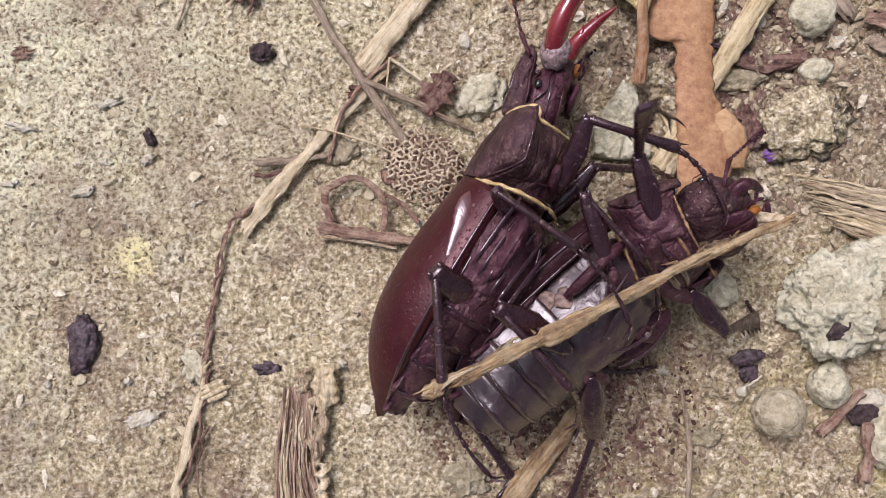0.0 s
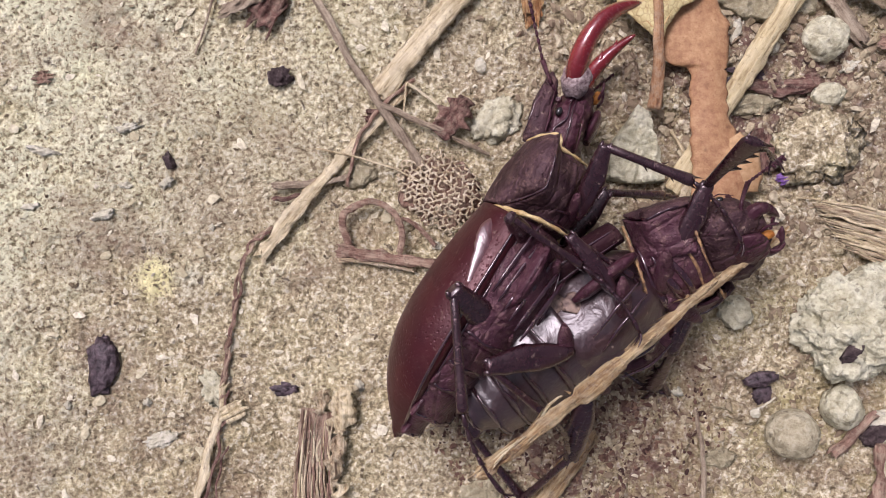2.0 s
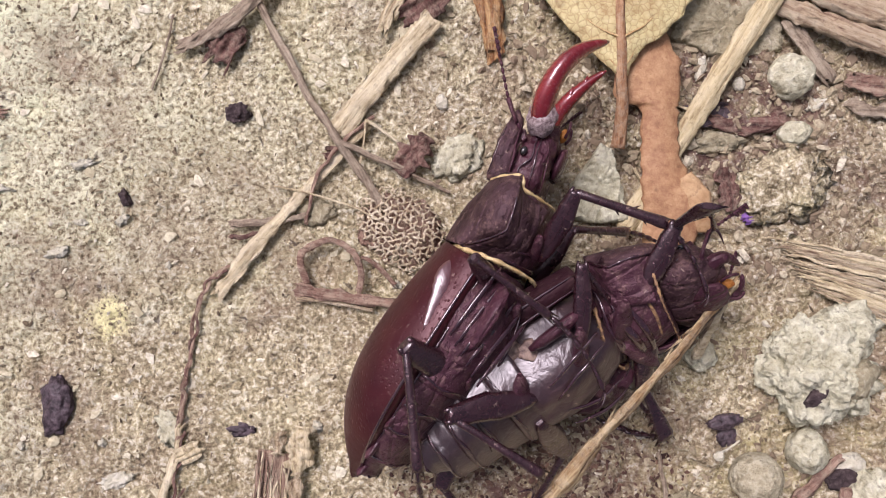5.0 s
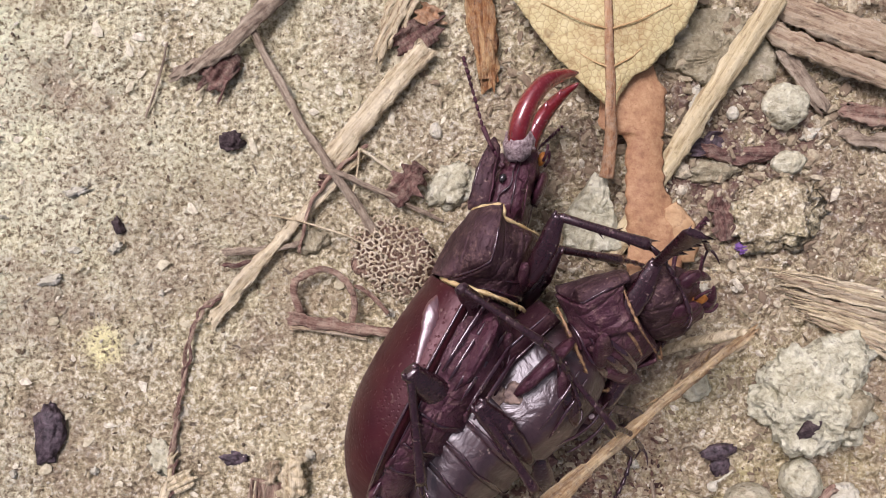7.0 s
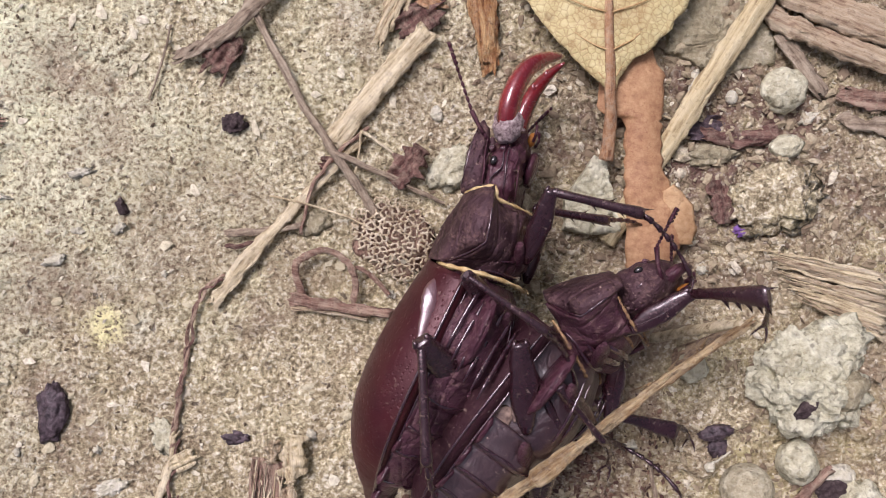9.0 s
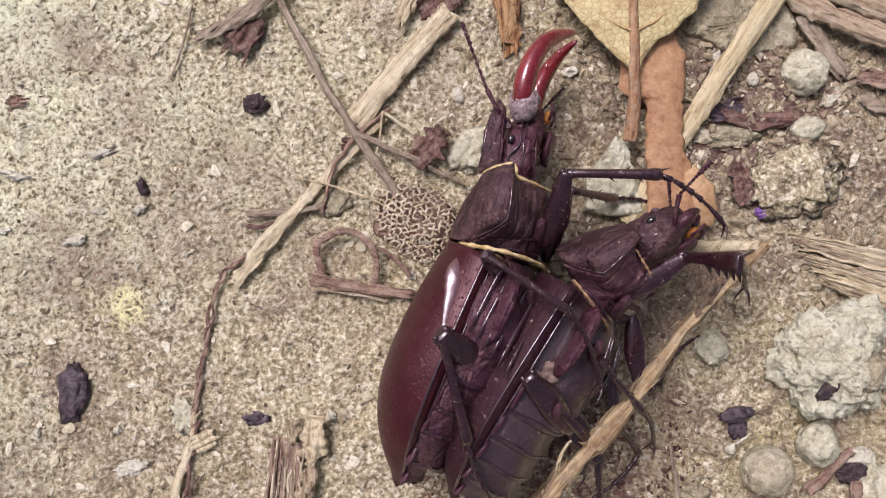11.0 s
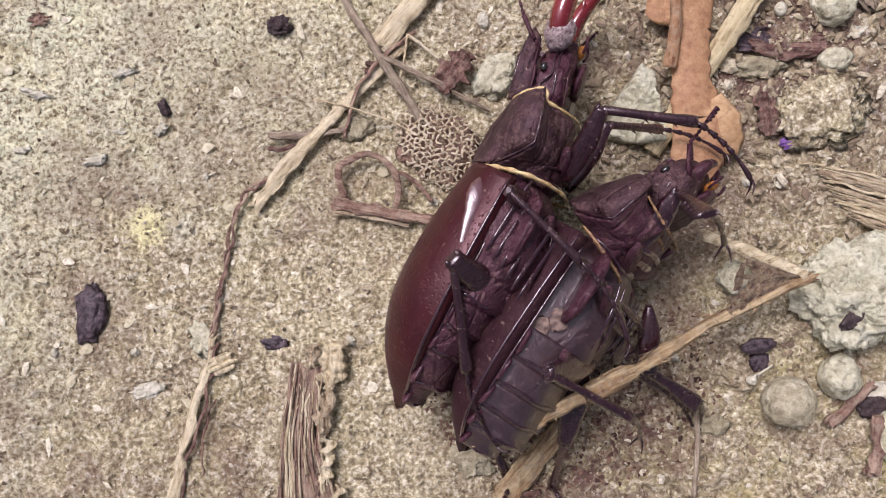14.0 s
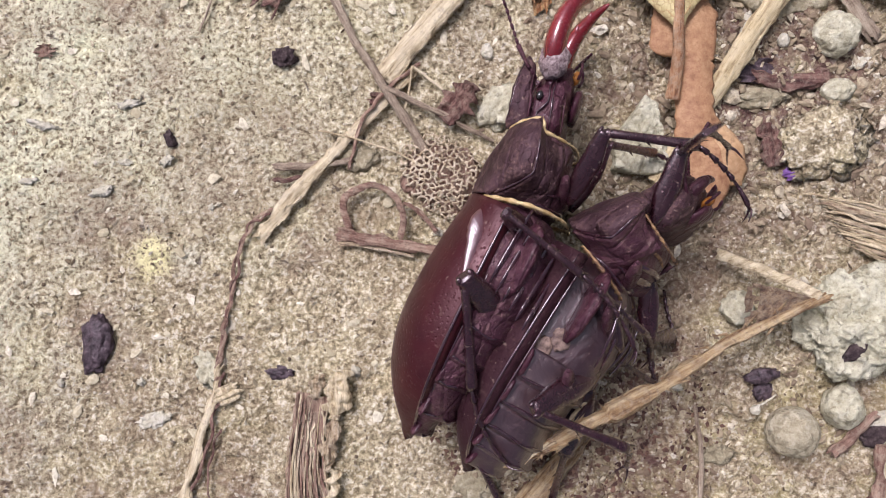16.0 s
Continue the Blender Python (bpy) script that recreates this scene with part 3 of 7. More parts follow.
def femur_mesh(L, r):
    """A flattened, keeled thigh with a pair of knobs at the knee."""
    bm = loft([(-0.2, r * 0.3, r * 0.3, -r * 0.3), (0.08 * L, r * 0.62, r * 0.5, -r * 0.45, -r * 0.1, 0), (0.3 * L, r * 1.0, r * 0.62, -r * 0.55), (0.55 * L, r * 1.1, r * 0.66, -r * 0.6, r * 0.12, 0), (0.8 * L, r * 0.9, r * 0.6, -r * 0.55, r * 0.05, 0),
               (0.93 * L, r * 0.72, r * 0.55, -r * 0.5), (L, r * 0.66, r * 0.5, -r * 0.45), (L + 0.2, r * 0.3, r * 0.25, -r * 0.25)], 16, 0.78, 3)
    for x in (-0.45, 0.45):
        tube([(x * r, L - 0.7, 0.1), (x * r, L, 0.15), (x * r * 0.9, L + 0.42, 0.1)], [r * 0.2, r * 0.27, r * 0.12], 8, bm=bm)
    for z in (1, -1):
        tube(curve([(-r * 0.2, 0.15 * L, z * r * 0.5), (r * 0.15, 0.5 * L, z * r * 0.63), (0, 0.9 * L, z * r * 0.52)], 8), [0.03, 0.07, 0.08, 0.08, 0.08, 0.07, 0.06, 0.03], 5, bm=bm)
    return carve(bm, 0.07, 0.9, L)


def tibia_mesh(L, r, toothed=False):
    if toothed:
        bm = loft([(-0.15, r * 0.5, r * 0.5, -r * 0.5), (0.2, r * 0.85, r * 0.7, -r * 0.7), (0.35 * L, r * 1.0, r * 0.7, -r * 0.7), (0.7 * L, r * 1.5, r * 0.7, -r * 0.7, r * 0.3, 0),
                   (0.93 * L, r * 1.8, r * 0.6, -r * 0.6, r * 0.5, 0), (L, r * 1.4, r * 0.5, -r * 0.5, r * 0.5, 0)], 14, 0.9)
        for u in (0.45, 0.6, 0.73, 0.85, 0.95):
            x = r * (0.9 + 1.3 * u)
            spike(bm, (x - 0.35, L * u, 0), (x + 0.45 + 0.25 * u, L * u + 0.45, 0), 0.26 + 0.1 * u)
        spike(bm, (-r * 0.6, L * 0.95, 0), (-r * 0.9, L + 0.8, 0), 0.16)
    else:
        bm = loft([(-0.15, r * 0.5, r * 0.5, -r * 0.5), (0.2, r * 0.9, r * 0.85, -r * 0.85), (0.3 * L, r * 0.85, r * 0.8, -r * 0.8), (0.75 * L, r * 1.0, r * 0.9, -r * 0.9),
                   (0.95 * L, r * 1.25, r * 1.05, -r * 1.05), (L, r * 1.1, r * 0.9, -r * 0.9)], 12, 0.95)
        for u, s in ((0.45, 1), (0.62, -1), (0.75, 1)):
            spike(bm, (s * r * 0.6, L * u, 0), (s * r * 1.7, L * u + 0.5, 0.1), 0.13)
        for s in (-1, 1):
            spike(bm, (s * r * 0.7, L * 0.97, 0), (s * r * 1.3, L + 0.8, -0.1), 0.15)
    return bm


def tarsus_mesh(L, r, bend):
    """Five joints and a pair of claws, bent towards +x."""
    bm = bmesh.new()
    n, loops = 8, []
    parts = [0.0, 0.16, 0.30, 0.44, 0.57, 0.92]

    def mid(u):
        return Vector((bend * u * u * L, u * L * (1 - 0.25 * abs(bend) * u), 0))

    for a, b in zip(parts, parts[1:]):
        for q, k in ((a, 0.5), (a + (b - a) * 0.35, 0.75), (a + (b - a) * 0.85, 1.12), (b - 0.004, 0.7)):
            c = mid(q)
            loops.append([c + Vector((math.cos(2 * math.pi * i / n) * r * k, 0, math.sin(2 * math.pi * i / n) * r * k)) for i in range(n)])
    rings(bm, loops)
    end = mid(0.92)
    d = (mid(0.92) - mid(0.85)).normalized()
    side = Vector((d.y, -d.x, 0))
    for s in (-1, 1):
        pts = [end + d * 0.9 * k + Vector((0, 0, s * (0.12 + 0.5 * k))) + side * (0.75 * k * k) for k in (0, 0.3, 0.6, 0.85, 1.05)]
        tube(pts, [r * 0.5, r * 0.45, r * 0.36, r * 0.25, r * 0.08], 6, bm=bm)
    for u in parts[1:5]:
        for s in (-1, 1):
            c = mid(u)
            spike(bm, c, c + Vector((s * 0.35, 0.4, -0.15)), 0.06, 4)
    return bm


LEG_SIZES = {"fore": (6.6, 0.85, 7.6, 0.42, 7.2), "middle": (7.0, 0.8, 7.6, 0.30, 8.0), "hind": (8.4, 1.2, 9.6, 0.42, 8.2)}


def build_beetle(name, label, male):
    bow = Matrix.Translation((0, 0.0003, 0)) @ Matrix.Rotation(radians(8 if male else -24), 4, "X")
    L, w, h, belly = (21.5, 8.4, 5.4, 4.9) if male else (20.8, 7.0, 4.8, 4.8)
    PL, pw, ph = (6.6, 7.4, 4.4) if male else (5.7, 6.7, 4.2)
    wing = ELYTRA if male else FEMALE_ELYTRA
    span, thin = (wing_width, 0.55) if male else (blunt_width, 0.2)
    root = tagged(new(name), label, "beetle")
    root.empty_display_size = 0.005
    for s in (-1, 1):
        edge = [(s * w * span(v), -L * v, -0.2) for v in (0.01 + 0.029 * k for k in range(33))]
        part("wing_rim", tube(edge, [0.08 + 0.1 * min(k, 5) / 5 for k in range(33)], 8, 0.8), GLOSS, root, "polished raised rim of the wing case")
        fold = [(s * (w * span(v) - 0.95), -L * v, -0.85 * wing_height(v)) for v in (0.03 + 0.029 * k for k in range(29))]
        part("wing_rim", tube(fold, [0.07 + 0.08 * min(k, 5) / 5 for k in range(29)], 6, 0.8), GLOSS, root)
        if male:
            # bulge added so that its shape catches the shoulder's highlight
            part("shoulder_bulge", tube(curve([(s * 6.9, -0.9, 1.85), (s * 7.55, -2.3, 1.6), (s * 7.85, -3.7, 1.25), (s * 8.2, -6.9, 0.55)], 14), [0.06, 0.3, 0.5, 0.66, 0.74, 0.72, 0.78, 0.66, 0.7, 0.52, 0.5, 0.34, 0.24, 0.05], 14, 0.4, up=(s * 0.97, 0, -0.2)), STREAK, root, "bulge added to catch the wing case's shoulder highlight")
        part("wing_case", shell(L, w, h, span, wing_height, 0, s), wing, root, "smooth dark red-brown wing case" if male else "black finely pitted wing case")
    part("scutellum", loft([(-2.6, 0.1, 0.1, -0.2), (-1.6, 0.9, 0.3, -0.3), (-0.3, 1.3, 0.35, -0.4), (0.1, 1.0, 0.2, -0.4)], 12), CHITIN, root, m=mm_pose(0, 0, h * 0.80))
    # belly: five overlapping plates, each with a raised hind edge
    cuts = [-7.2, -10.3, -12.9, -15.1, -17.1 * L / 20, -L + 0.9] if male else [-8.4, -11.2, -13.7, -16.0, -18.0, -L + 0.9]
    full = 0.74 if male else 0.9
    long = 1.0 if male else 1.2
    for k, (a, b) in enumerate(zip(cuts, cuts[1:])):
        secs = []
        for j in range(9):
            u = j / 8
            y = a + (b - a) * u
            v = min(-y / L, 1)
            ww = (w - 1.0) * max(span(min(v * 1.0, 0.985)), 0.12)
            deep = belly * (1.0 - thin * max(v - 0.35, 0) / 0.65) * (0.35 + 0.65 * min(span(v), 1)) if k == 4 else belly * (1.0 - thin * max(v - 0.35, 0) / 0.65)
            lift = 0.16 * u + 0.24 * (1 if 0.7 < u < 0.97 else 0) - 0.16 * (k > 0)
            secs.append((y, max(ww, 0.4), 1.2 * min(wing_height(v), 1), -(deep + lift)))
        secs.append((b - 0.05, secs[-1][1] * 0.9, 0.4, secs[-1][3] * 0.8))
        a_y, a_w, _, a_z = secs[7]
        arc = [(a_w * 1.0 * math.copysign(abs(math.cos(q)) ** full, math.cos(q)), a_y + 0.12 * math.sin(9 * q + k), a_z * abs(math.sin(q)) ** full * 1.01) if male else (a_w * 1.01 * keel(q)[0], a_y + 0.12 * math.sin(9 * q + k), a_z * 1.01 * keel(q)[1]) for q in (radians(6 + 6 * i) for i in range(29))]
        part("plate_rim", tube(arc, [(0.13 if male else 0.09) + 0.04 * math.sin(i * 1.7 + k) for i in range(29)], 6, 0.8), GLOSS, root)
        part("belly_plate", carve(loft(secs, 56, full, keeled=not male), 0.22 if male else 0.14, 1.5, k + 2.0), BELLY if male else SATIN, root)
    if not male:
        for k, (x, y, z, a, b) in enumerate(((4.7, -8.1, -1.2, 0.8, 0.95), (4.3, -6.7, -2.1, 0.95, 1.05), (4.4, -9.3, -1.8, 0.5, 0.6))):
            part("skin_patch", blob(a, b, 0.22, 3.0 + k, 0.3, 1.3, 3), PALE_SKIN, root, "dry pale patch of skin", m=mm_pose(x, y, z, 0, 128, 20 * k))
    # breast between the legs
    part("breast", carve(loft([(y * long, a - (0.0 if male else 0.9), b, c) for y, a, b, c in ((-8.4, w - 1.6, 1.5, -belly * 0.9), (-7.4, w - 1.1, 2, -belly * 1.06), (-5.0, w - 0.9, 2, -belly * 1.12), (-2.5, w - 1.1, 2, -belly * 1.02), (-0.8, w - 2.2, 2, -belly * 0.85), (0.4, w - 3.6, 1.5, -belly * 0.6))], 64, 0.70 if male else 0.85, 7, not male), 0.42 if male else 0.22, 2.2, 1.3, 0.5 if male else 0.25), BELLY if male else BREAST, root)
    for s in (-1, 1):
        part("breast_plate", loft([(-6.8, 0.3, 0.2, -0.3), (-5.6, 1.2, 0.4, -0.6), (-3.0, 1.5, 0.5, -0.7), (-0.9, 1.1, 0.4, -0.5), (-0.3, 0.4, 0.2, -0.3)], 14, 0.85), CHITIN, root,
             m=mm_pose(s * (w - 1.9), 0, -2.6, 0, s * 40, 0))
    for s in (-1, 1):
        for k in range(6 if male else 0):
            bm = loft([(-3.4, 0.06, 0.1, -0.1), (-1.8, 0.15, 0.24, -0.2), (0.6, 0.2, 0.3, -0.2), (2.4, 0.15, 0.22, -0.2), (3.3, 0.06, 0.1, -0.1)], 8)
            part("side_rib", bm, GLOSS, root, m=mm_pose(s * (w - 1.0 - 0.42 * k), -2.7 - 0.5 * k, -1.5 - 0.75 * k, -6, s * 55, s * (4 + 3 * k)))
        for k, (a, b) in enumerate(zip(cuts, cuts[1:])):
            v = -(a + b) / 2 / L
            part("belly_edge", loft([(-(a - b) * 0.46, 0.12, 0.1, -0.15), (-(a - b) * 0.3, 0.42, 0.22, -0.3), ((a - b) * 0.3, 0.46, 0.22, -0.3), ((a - b) * 0.46, 0.12, 0.1, -0.15)], 10), CHITIN, root,
                 m=mm_pose(s * (w - 1.25) * max(span(min(v, 0.97)), 0.15), (a + b) / 2, -1.3 * max(1.2 - v, 0.3), 0, s * 50, s * 9 * (k - 1)))
    # neck shield: a dull plate down to a sharp margin, a polished flank under it, and the underside between the legs
    part("neck_shield", shield_plate(PL, pw, ph, male), SHIELD, root, "dull black neck shield with a sharp side margin", m=bow)
    for s in (-1, 1):
        part("shield_flank", shield_flank(PL, pw, s), SHIELD if male else BELLY, root, "black flank under the shield's margin", m=bow)
    part("under_neck", carve(loft([(0.0, pw - 4.2, 2, -2.4), (1.0, pw - 2.9, 2.4, -3.3), (0.5 * PL, pw - 2.3, 2.6, -3.6), (0.8 * PL, pw - 2.6, 2.4, -3.0), (PL - 0.2, pw - 3.2, 2.0, -2.7)], 56, 0.85, 7), 0.5 if male else 0.3, 1.8, 4.2), BELLY, root, m=bow)
    # golden fringes at the edges of the shield
    deep = 4.6 * ph / 4.5
    rear = [(0.0, 0.30, 3.4), (pw * 0.45, 0.25, 3.1), (pw * 0.8, 0.15, 1.9), (pw * 0.88, 0.25, 0.2), (pw * 0.8, 0.35, -1.8), (pw * 0.5, 0.25, -deep * 0.86), (pw * 0.2, 0.0, -deep)]
    front = [(0.0, PL - 0.35, 2.9), (pw * 0.5, PL - 0.1, 2.5), (pw * 0.78, PL + 0.35, 1.2), (pw * 0.84, PL + 0.75, -0.1), (pw * 0.80, PL - 0.05, -0.55), (pw * 0.66, PL - 0.15, -1.8), (pw * 0.42, PL - 0.2, -3.0), (0.0, PL - 0.2, -3.3)]
    fringe = HAIR if male else TAN_HAIR
    if not male:
        rear, front = rear[3:], front[4:]
    for tag, path, dense, long in (("rear", rear, 900 if male else 420, -0.32), ("front", front, 260 if male else 120, 0.22)):
        rng = random.Random(5 if tag == "rear" else 9)
        bm = bmesh.new()
        lines = {s: curve([(s * x, y, z) for x, y, z in path], 60) for s in (-1, 1)}
        for i in range(dense):
            ln = lines[rng.choice((-1, 1))]
            k = rng.randrange(len(ln) - 1)
            p = ln[k].lerp(ln[k + 1], rng.random())
            out = Vector((p.x, 0, p.z)).normalized()
            spike(bm, p + out * 0.03, p + out * rng.uniform(0.03, 0.12) + Vector((0, long * rng.uniform(0.5, 1.2), 0)), 0.035, 3)
        part("hair_fringe", bm, fringe, root, "fringe of short golden hairs", m=bow)
        for s in (-1, 1):
            thick = (0.25 if tag == "rear" else 0.2) * (1 if male else 0.75)
            ln = lines[s]
            part("neck_band", tube(ln, [thick * (0.25 + 0.75 * math.sin(math.pi * min(k / 59 * 1.06, 1)) ** 0.8) * (1 + 0.25 * math.sin(k * 0.9)) for k in range(60)], 8, 0.8, up=(0, 1, 0)), fringe, root, "cream skin band at the neck shield's edge", m=bow)
    # raised seams of the neck shield's margin and the breast
    for s in (-1, 1):
        seam = [(s * (pw * shield_width(v) + 0.03), PL + 0.35 - PL * v, shield_margin(v) - 0.06) for v in (0.0325 * k for k in range(31))]
        part("shield_rim", tube(seam, [0.13 + 0.03 * math.sin(k) for k in range(31)], 6, 0.8), GLOSS, root, m=bow)
        for x0, x1, bulge in ((0.9, 2.6, 0.5), (3.0, 4.3, 0.4)):
            line = curve([(s * x0, -7.3, -belly * 1.08), (s * (x0 + x1) / 2 + s * bulge, -4.6, -belly * 1.10), (s * x1, -1.6, -belly * 0.96)], 16, 0.1, x0)
            part("breast_seam", tube(line, [0.05 + 0.15 * math.sin(math.pi * k / 15) for k in range(16)], 6, 0.8), GLOSS, root)
    for y0, wide, deep, r, lean in ((0.14 * PL, pw - 2.7, 3.4, 0.42, 0.9), (0.35 * PL, pw - 2.2, 3.65, 0.38, 1.2), (0.53 * PL, pw - 2.2, 3.65, 0.30, 1.0), (0.74 * PL, pw - 2.4, 3.1, 0.15, 0.6)):
        ends = [radians(4 + 6 * i) for i in range(30)]
        line = [(wide * math.copysign(abs(math.cos(q)) ** 0.85, math.cos(q)), y0 + lean * (math.sin(q) - 0.8) + 0.25 * math.sin(3 * q + y0), -deep * abs(math.sin(q)) ** 0.85) for q in ends]
        tan = not male and y0 > 0.7 * PL
        part("neck_fold", tube(line, [r * (0.25 + 0.75 * math.sin(q) ** 2) * (1 + 0.2 * math.sin(4 * q + y0)) * (0.7 if male else 1) for q in ends], 10, 0.7), TAN_HAIR if tan else GLOSS, root, "tan fringe under the neck" if tan else "", m=bow)
    # head
    jaws, feelers = [], []
    HL, hw, hz = (5.6, 3.9, 0.98) if male else (4.0, 4.1, 0.95)
    hy = PL + 0.4
    skull = [(hy - 0.6, hw * 0.78, 2.5, -1.3), (hy + 0.5, hw * 0.9, 2.6, -1.5), (hy + 1.6, hw * 0.92, 2.3, -1.4), (hy + 2.5, hw * 0.94, 2.2, -1.35), (hy + 3.4, hw * 0.86, 1.9, -1.3), (hy + 4.3, hw * 0.78, 1.6, -1.2), (hy + 5.6, hw * 0.6, 1.2, -0.8), (hy + 6.2, hw * 0.42, 0.9, -0.4)]
    head = part("head", carve(loft(skull if male else [(hy - 0.6, hw * 0.8, 2.4 * hz, -1.6 * hz), (hy + 0.5, hw * 0.95, 2.6 * hz, -2.0 * hz), (hy + HL * 0.45, hw, 2.3 * hz, -2.0 * hz), (hy + HL * 0.75, hw * 0.86, 2.2 * hz, -1.5 * hz), (hy + HL, hw * 0.62, 1.9 * hz, -0.8 * hz), (hy + HL + 0.6, hw * 0.42, 1.4 * hz, -0.3)], 56, 0.62, 5), 0.75 if male else 0.42, 1.0, 6.1, 0.5 if male else 0.0), CHITIN if male else SHIELD, root, "black pitted head", m=bow)
    part("brow_ridge", loft([(-hw * 0.85, 0.2, 0.2, -0.3), (-hw * 0.6, 0.45, 0.5, -0.4), (0, 0.35, 0.4, -0.4), (hw * 0.6, 0.45, 0.5, -0.4), (hw * 0.85, 0.2, 0.2, -0.3)], 10), CHITIN, head, m=mm_pose(0, hy + HL * 0.70, 1.75 * hz, 0, 0, 90))
    if male:
        for s in (-1, 1):
            crest = [(hy - 0.6, 0.3, 0.3, -0.8, s * 3.2, 2.7), (hy - 0.2, 0.5, 0.5, -1.4, s * 3.35, 2.7), (hy + 1.2, 0.6, 0.5, -1.4, s * 3.5, 2.75), (hy + 2.8, 0.6, 0.55, -1.25, s * 3.5, 2.95), (hy + 4.4, 0.5, 0.5, -0.95, s * 3.25, 2.9), (hy + 5.4, 0.36, 0.42, -0.6, s * 3.0, 2.95), (hy + 5.9, 0.12, 0.12, -0.12, s * 2.95, 2.95)]
            part("head_spur", carve(loft(crest, 18, 0.85, 5), 0.3, 1.0, 2.0), SHIELD, head, "flat black crest of the head ending in a spur")
    for s in (-1, 1):
        e = (s * hw * 0.97, hy + HL * 0.5, 1.1 * hz)
        ridges = [[(e[0] - s * 0.2, e[1] - 0.9, e[2] + 0.2), (e[0] + s * 0.1, e[1] - 0.3, e[2] + 0.55), (e[0] - s * 0.05, e[1] + 0.5, e[2] + 0.5), (e[0] - s * 0.5, e[1] + 1.2, e[2] + 0.3)],
                  [(s * hw * 0.9, hy + 0.2, -0.5), (s * hw * 0.98, hy + HL * 0.35, -0.2), (s * hw * 0.88, hy + HL * 0.65, 0.1), (s * hw * 0.7, hy + HL * 0.95, 0.2)],
                  [(s * hw * 0.75, hy + 0.1, -1.5), (s * hw * 0.84, hy + HL * 0.4, -1.2), (s * hw * 0.7, hy + HL * 0.75, -0.7)]]
        if male:
            ridges.append([(s * 3.7, hy - 0.2, 3.1), (s * 4.0, hy + 1.2, 3.15), (s * 4.0, hy + 2.8, 3.2), (s * 3.6, hy + 4.4, 3.25), (s * 3.1, hy + 5.7, 3.1)])
            ridges.append([(s * 3.9, hy - 0.2, 1.4), (s * 4.15, hy + 1.6, 1.5), (s * 4.05, hy + 3.2, 1.9), (s * 3.6, hy + 4.8, 2.2)])
            ridges.append([(s * 3.6, hy + 0.1, 0.4), (s * 3.85, hy + 1.3, 0.9), (s * 3.8, hy + 2.4, 0.2), (s * 3.5, hy + 3.8, 0.5), (s * 3.0, hy + 5.2, 0.3)])
            ridges.append([(s * 3.3, hy + 0.2, -0.7), (s * 3.6, hy + 1.6, -0.3), (s * 3.3, hy + 3.4, -0.8), (s * 2.8, hy + 4.8, -0.2)])
        for k, ridge in enumerate(ridges):
            ln = curve(ridge, 16, 0.12, k + s)
            part("cheek_ridge", tube(ln, [(0.06, 0.13, 0.12, 0.1, 0.13, 0.12, 0.14)[k] * (0.3 + 0.7 * math.sin(math.pi * j / 15)) for j in range(16)], 6, 0.8), GLOSS if k % 2 else CHITIN, head)
    part("chin_plate", loft([(0, 1.0, 0.3, -0.3), (1.2, 1.8, 0.4, -0.5), (2.6, 1.4, 0.4, -0.4), (3.0, 0.6, 0.2, -0.2)], 16, 0.8), CHITIN, head, m=mm_pose(0, hy + HL * 0.35, -1.75 * hz))
    part("mouth_brush", blob(0.5, 0.7, 0.35, 3.3, 0.3, 2.0, 2), BRUSH, head, "orange mouth brush", m=mm_pose(0.2, hy + HL + 0.4, -1.0))
    for s in (-1, 1):
        part("eye", blob(0.26, 0.42, 0.3, 1.0, 0.0, 1, 3), EYE_BLACK, head, "glossy black eye", m=mm_pose(s * hw * 0.97, hy + HL * 0.5, 1.1 * hz))
        # feeler: long first joint, then beads and a comb of small blades
        base = Vector((s * hw * 0.88, hy + HL * 0.74, 1.9)) if male else Vector((s * hw * 0.80, hy + HL * 0.80, -0.4))
        reach, d = [Vector(q).normalized() for q in {(True, 1): ((0.3, 0.8, 0.8), (0.05, 0.85, 0.6)), (True, -1): ((-0.7, 0.7, -0.2), (-0.5, 0.8, -0.3)),
                                                     (False, 1): ((0.25, 0.95, 0.1), (0.0, 0.9, -0.45)), (False, -1): ((-0.3, 0.4, 0.9), (0.1, 0.5, 0.8))}[male, s]]
        lf = 3.2 if male else 2.7
        gap = 0.68 if male else 0.36
        bm = tube([reach * 0, reach * lf / 2 + Vector((0, 0, 0.1)), reach * lf], [0.2, 0.17, 0.24], 8)
        at = reach * lf
        for k in range(6):
            tube([at + d * gap * k, at + d * gap * (k + 0.5), at + d * gap * (k + 0.9)], [0.1, 0.17, 0.1], 6, bm=bm)
        feeler = part("feeler", bm, CHITIN, head, m=mm_pose(*base))
        feelers.append((feeler, s, tuple(base)))
        bm = bmesh.new()
        for k in range(4):
            c = at + d * (6 * gap + (0.55 if male else 0.34) * k)
            tube([c, c + d * 0.5], [0.16, 0.18], 6, bm=bm)
            tube([c + d * 0.3, c + d * 0.4 + Vector((-s * 0.28, 0, -0.1)), c + d * 0.5 + Vector((-s * 0.5, 0, -0.1))], [0.14, 0.16, 0.08], 6, bm=bm)
        part("feeler_club", bm, CHITIN, feeler)
        # jaw
        if male:
            pts = [(0, -0.6, 0.0), (s * 0.8, 1.4, 0.4), (s * 1.15, 3.6, 0.4), (s * 0.8, 5.7, -0.1), (-s * 0.3, 7.3, -1.1), (-s * 1.6, 8.4, -2.3)]
            line = curve(pts, 18)
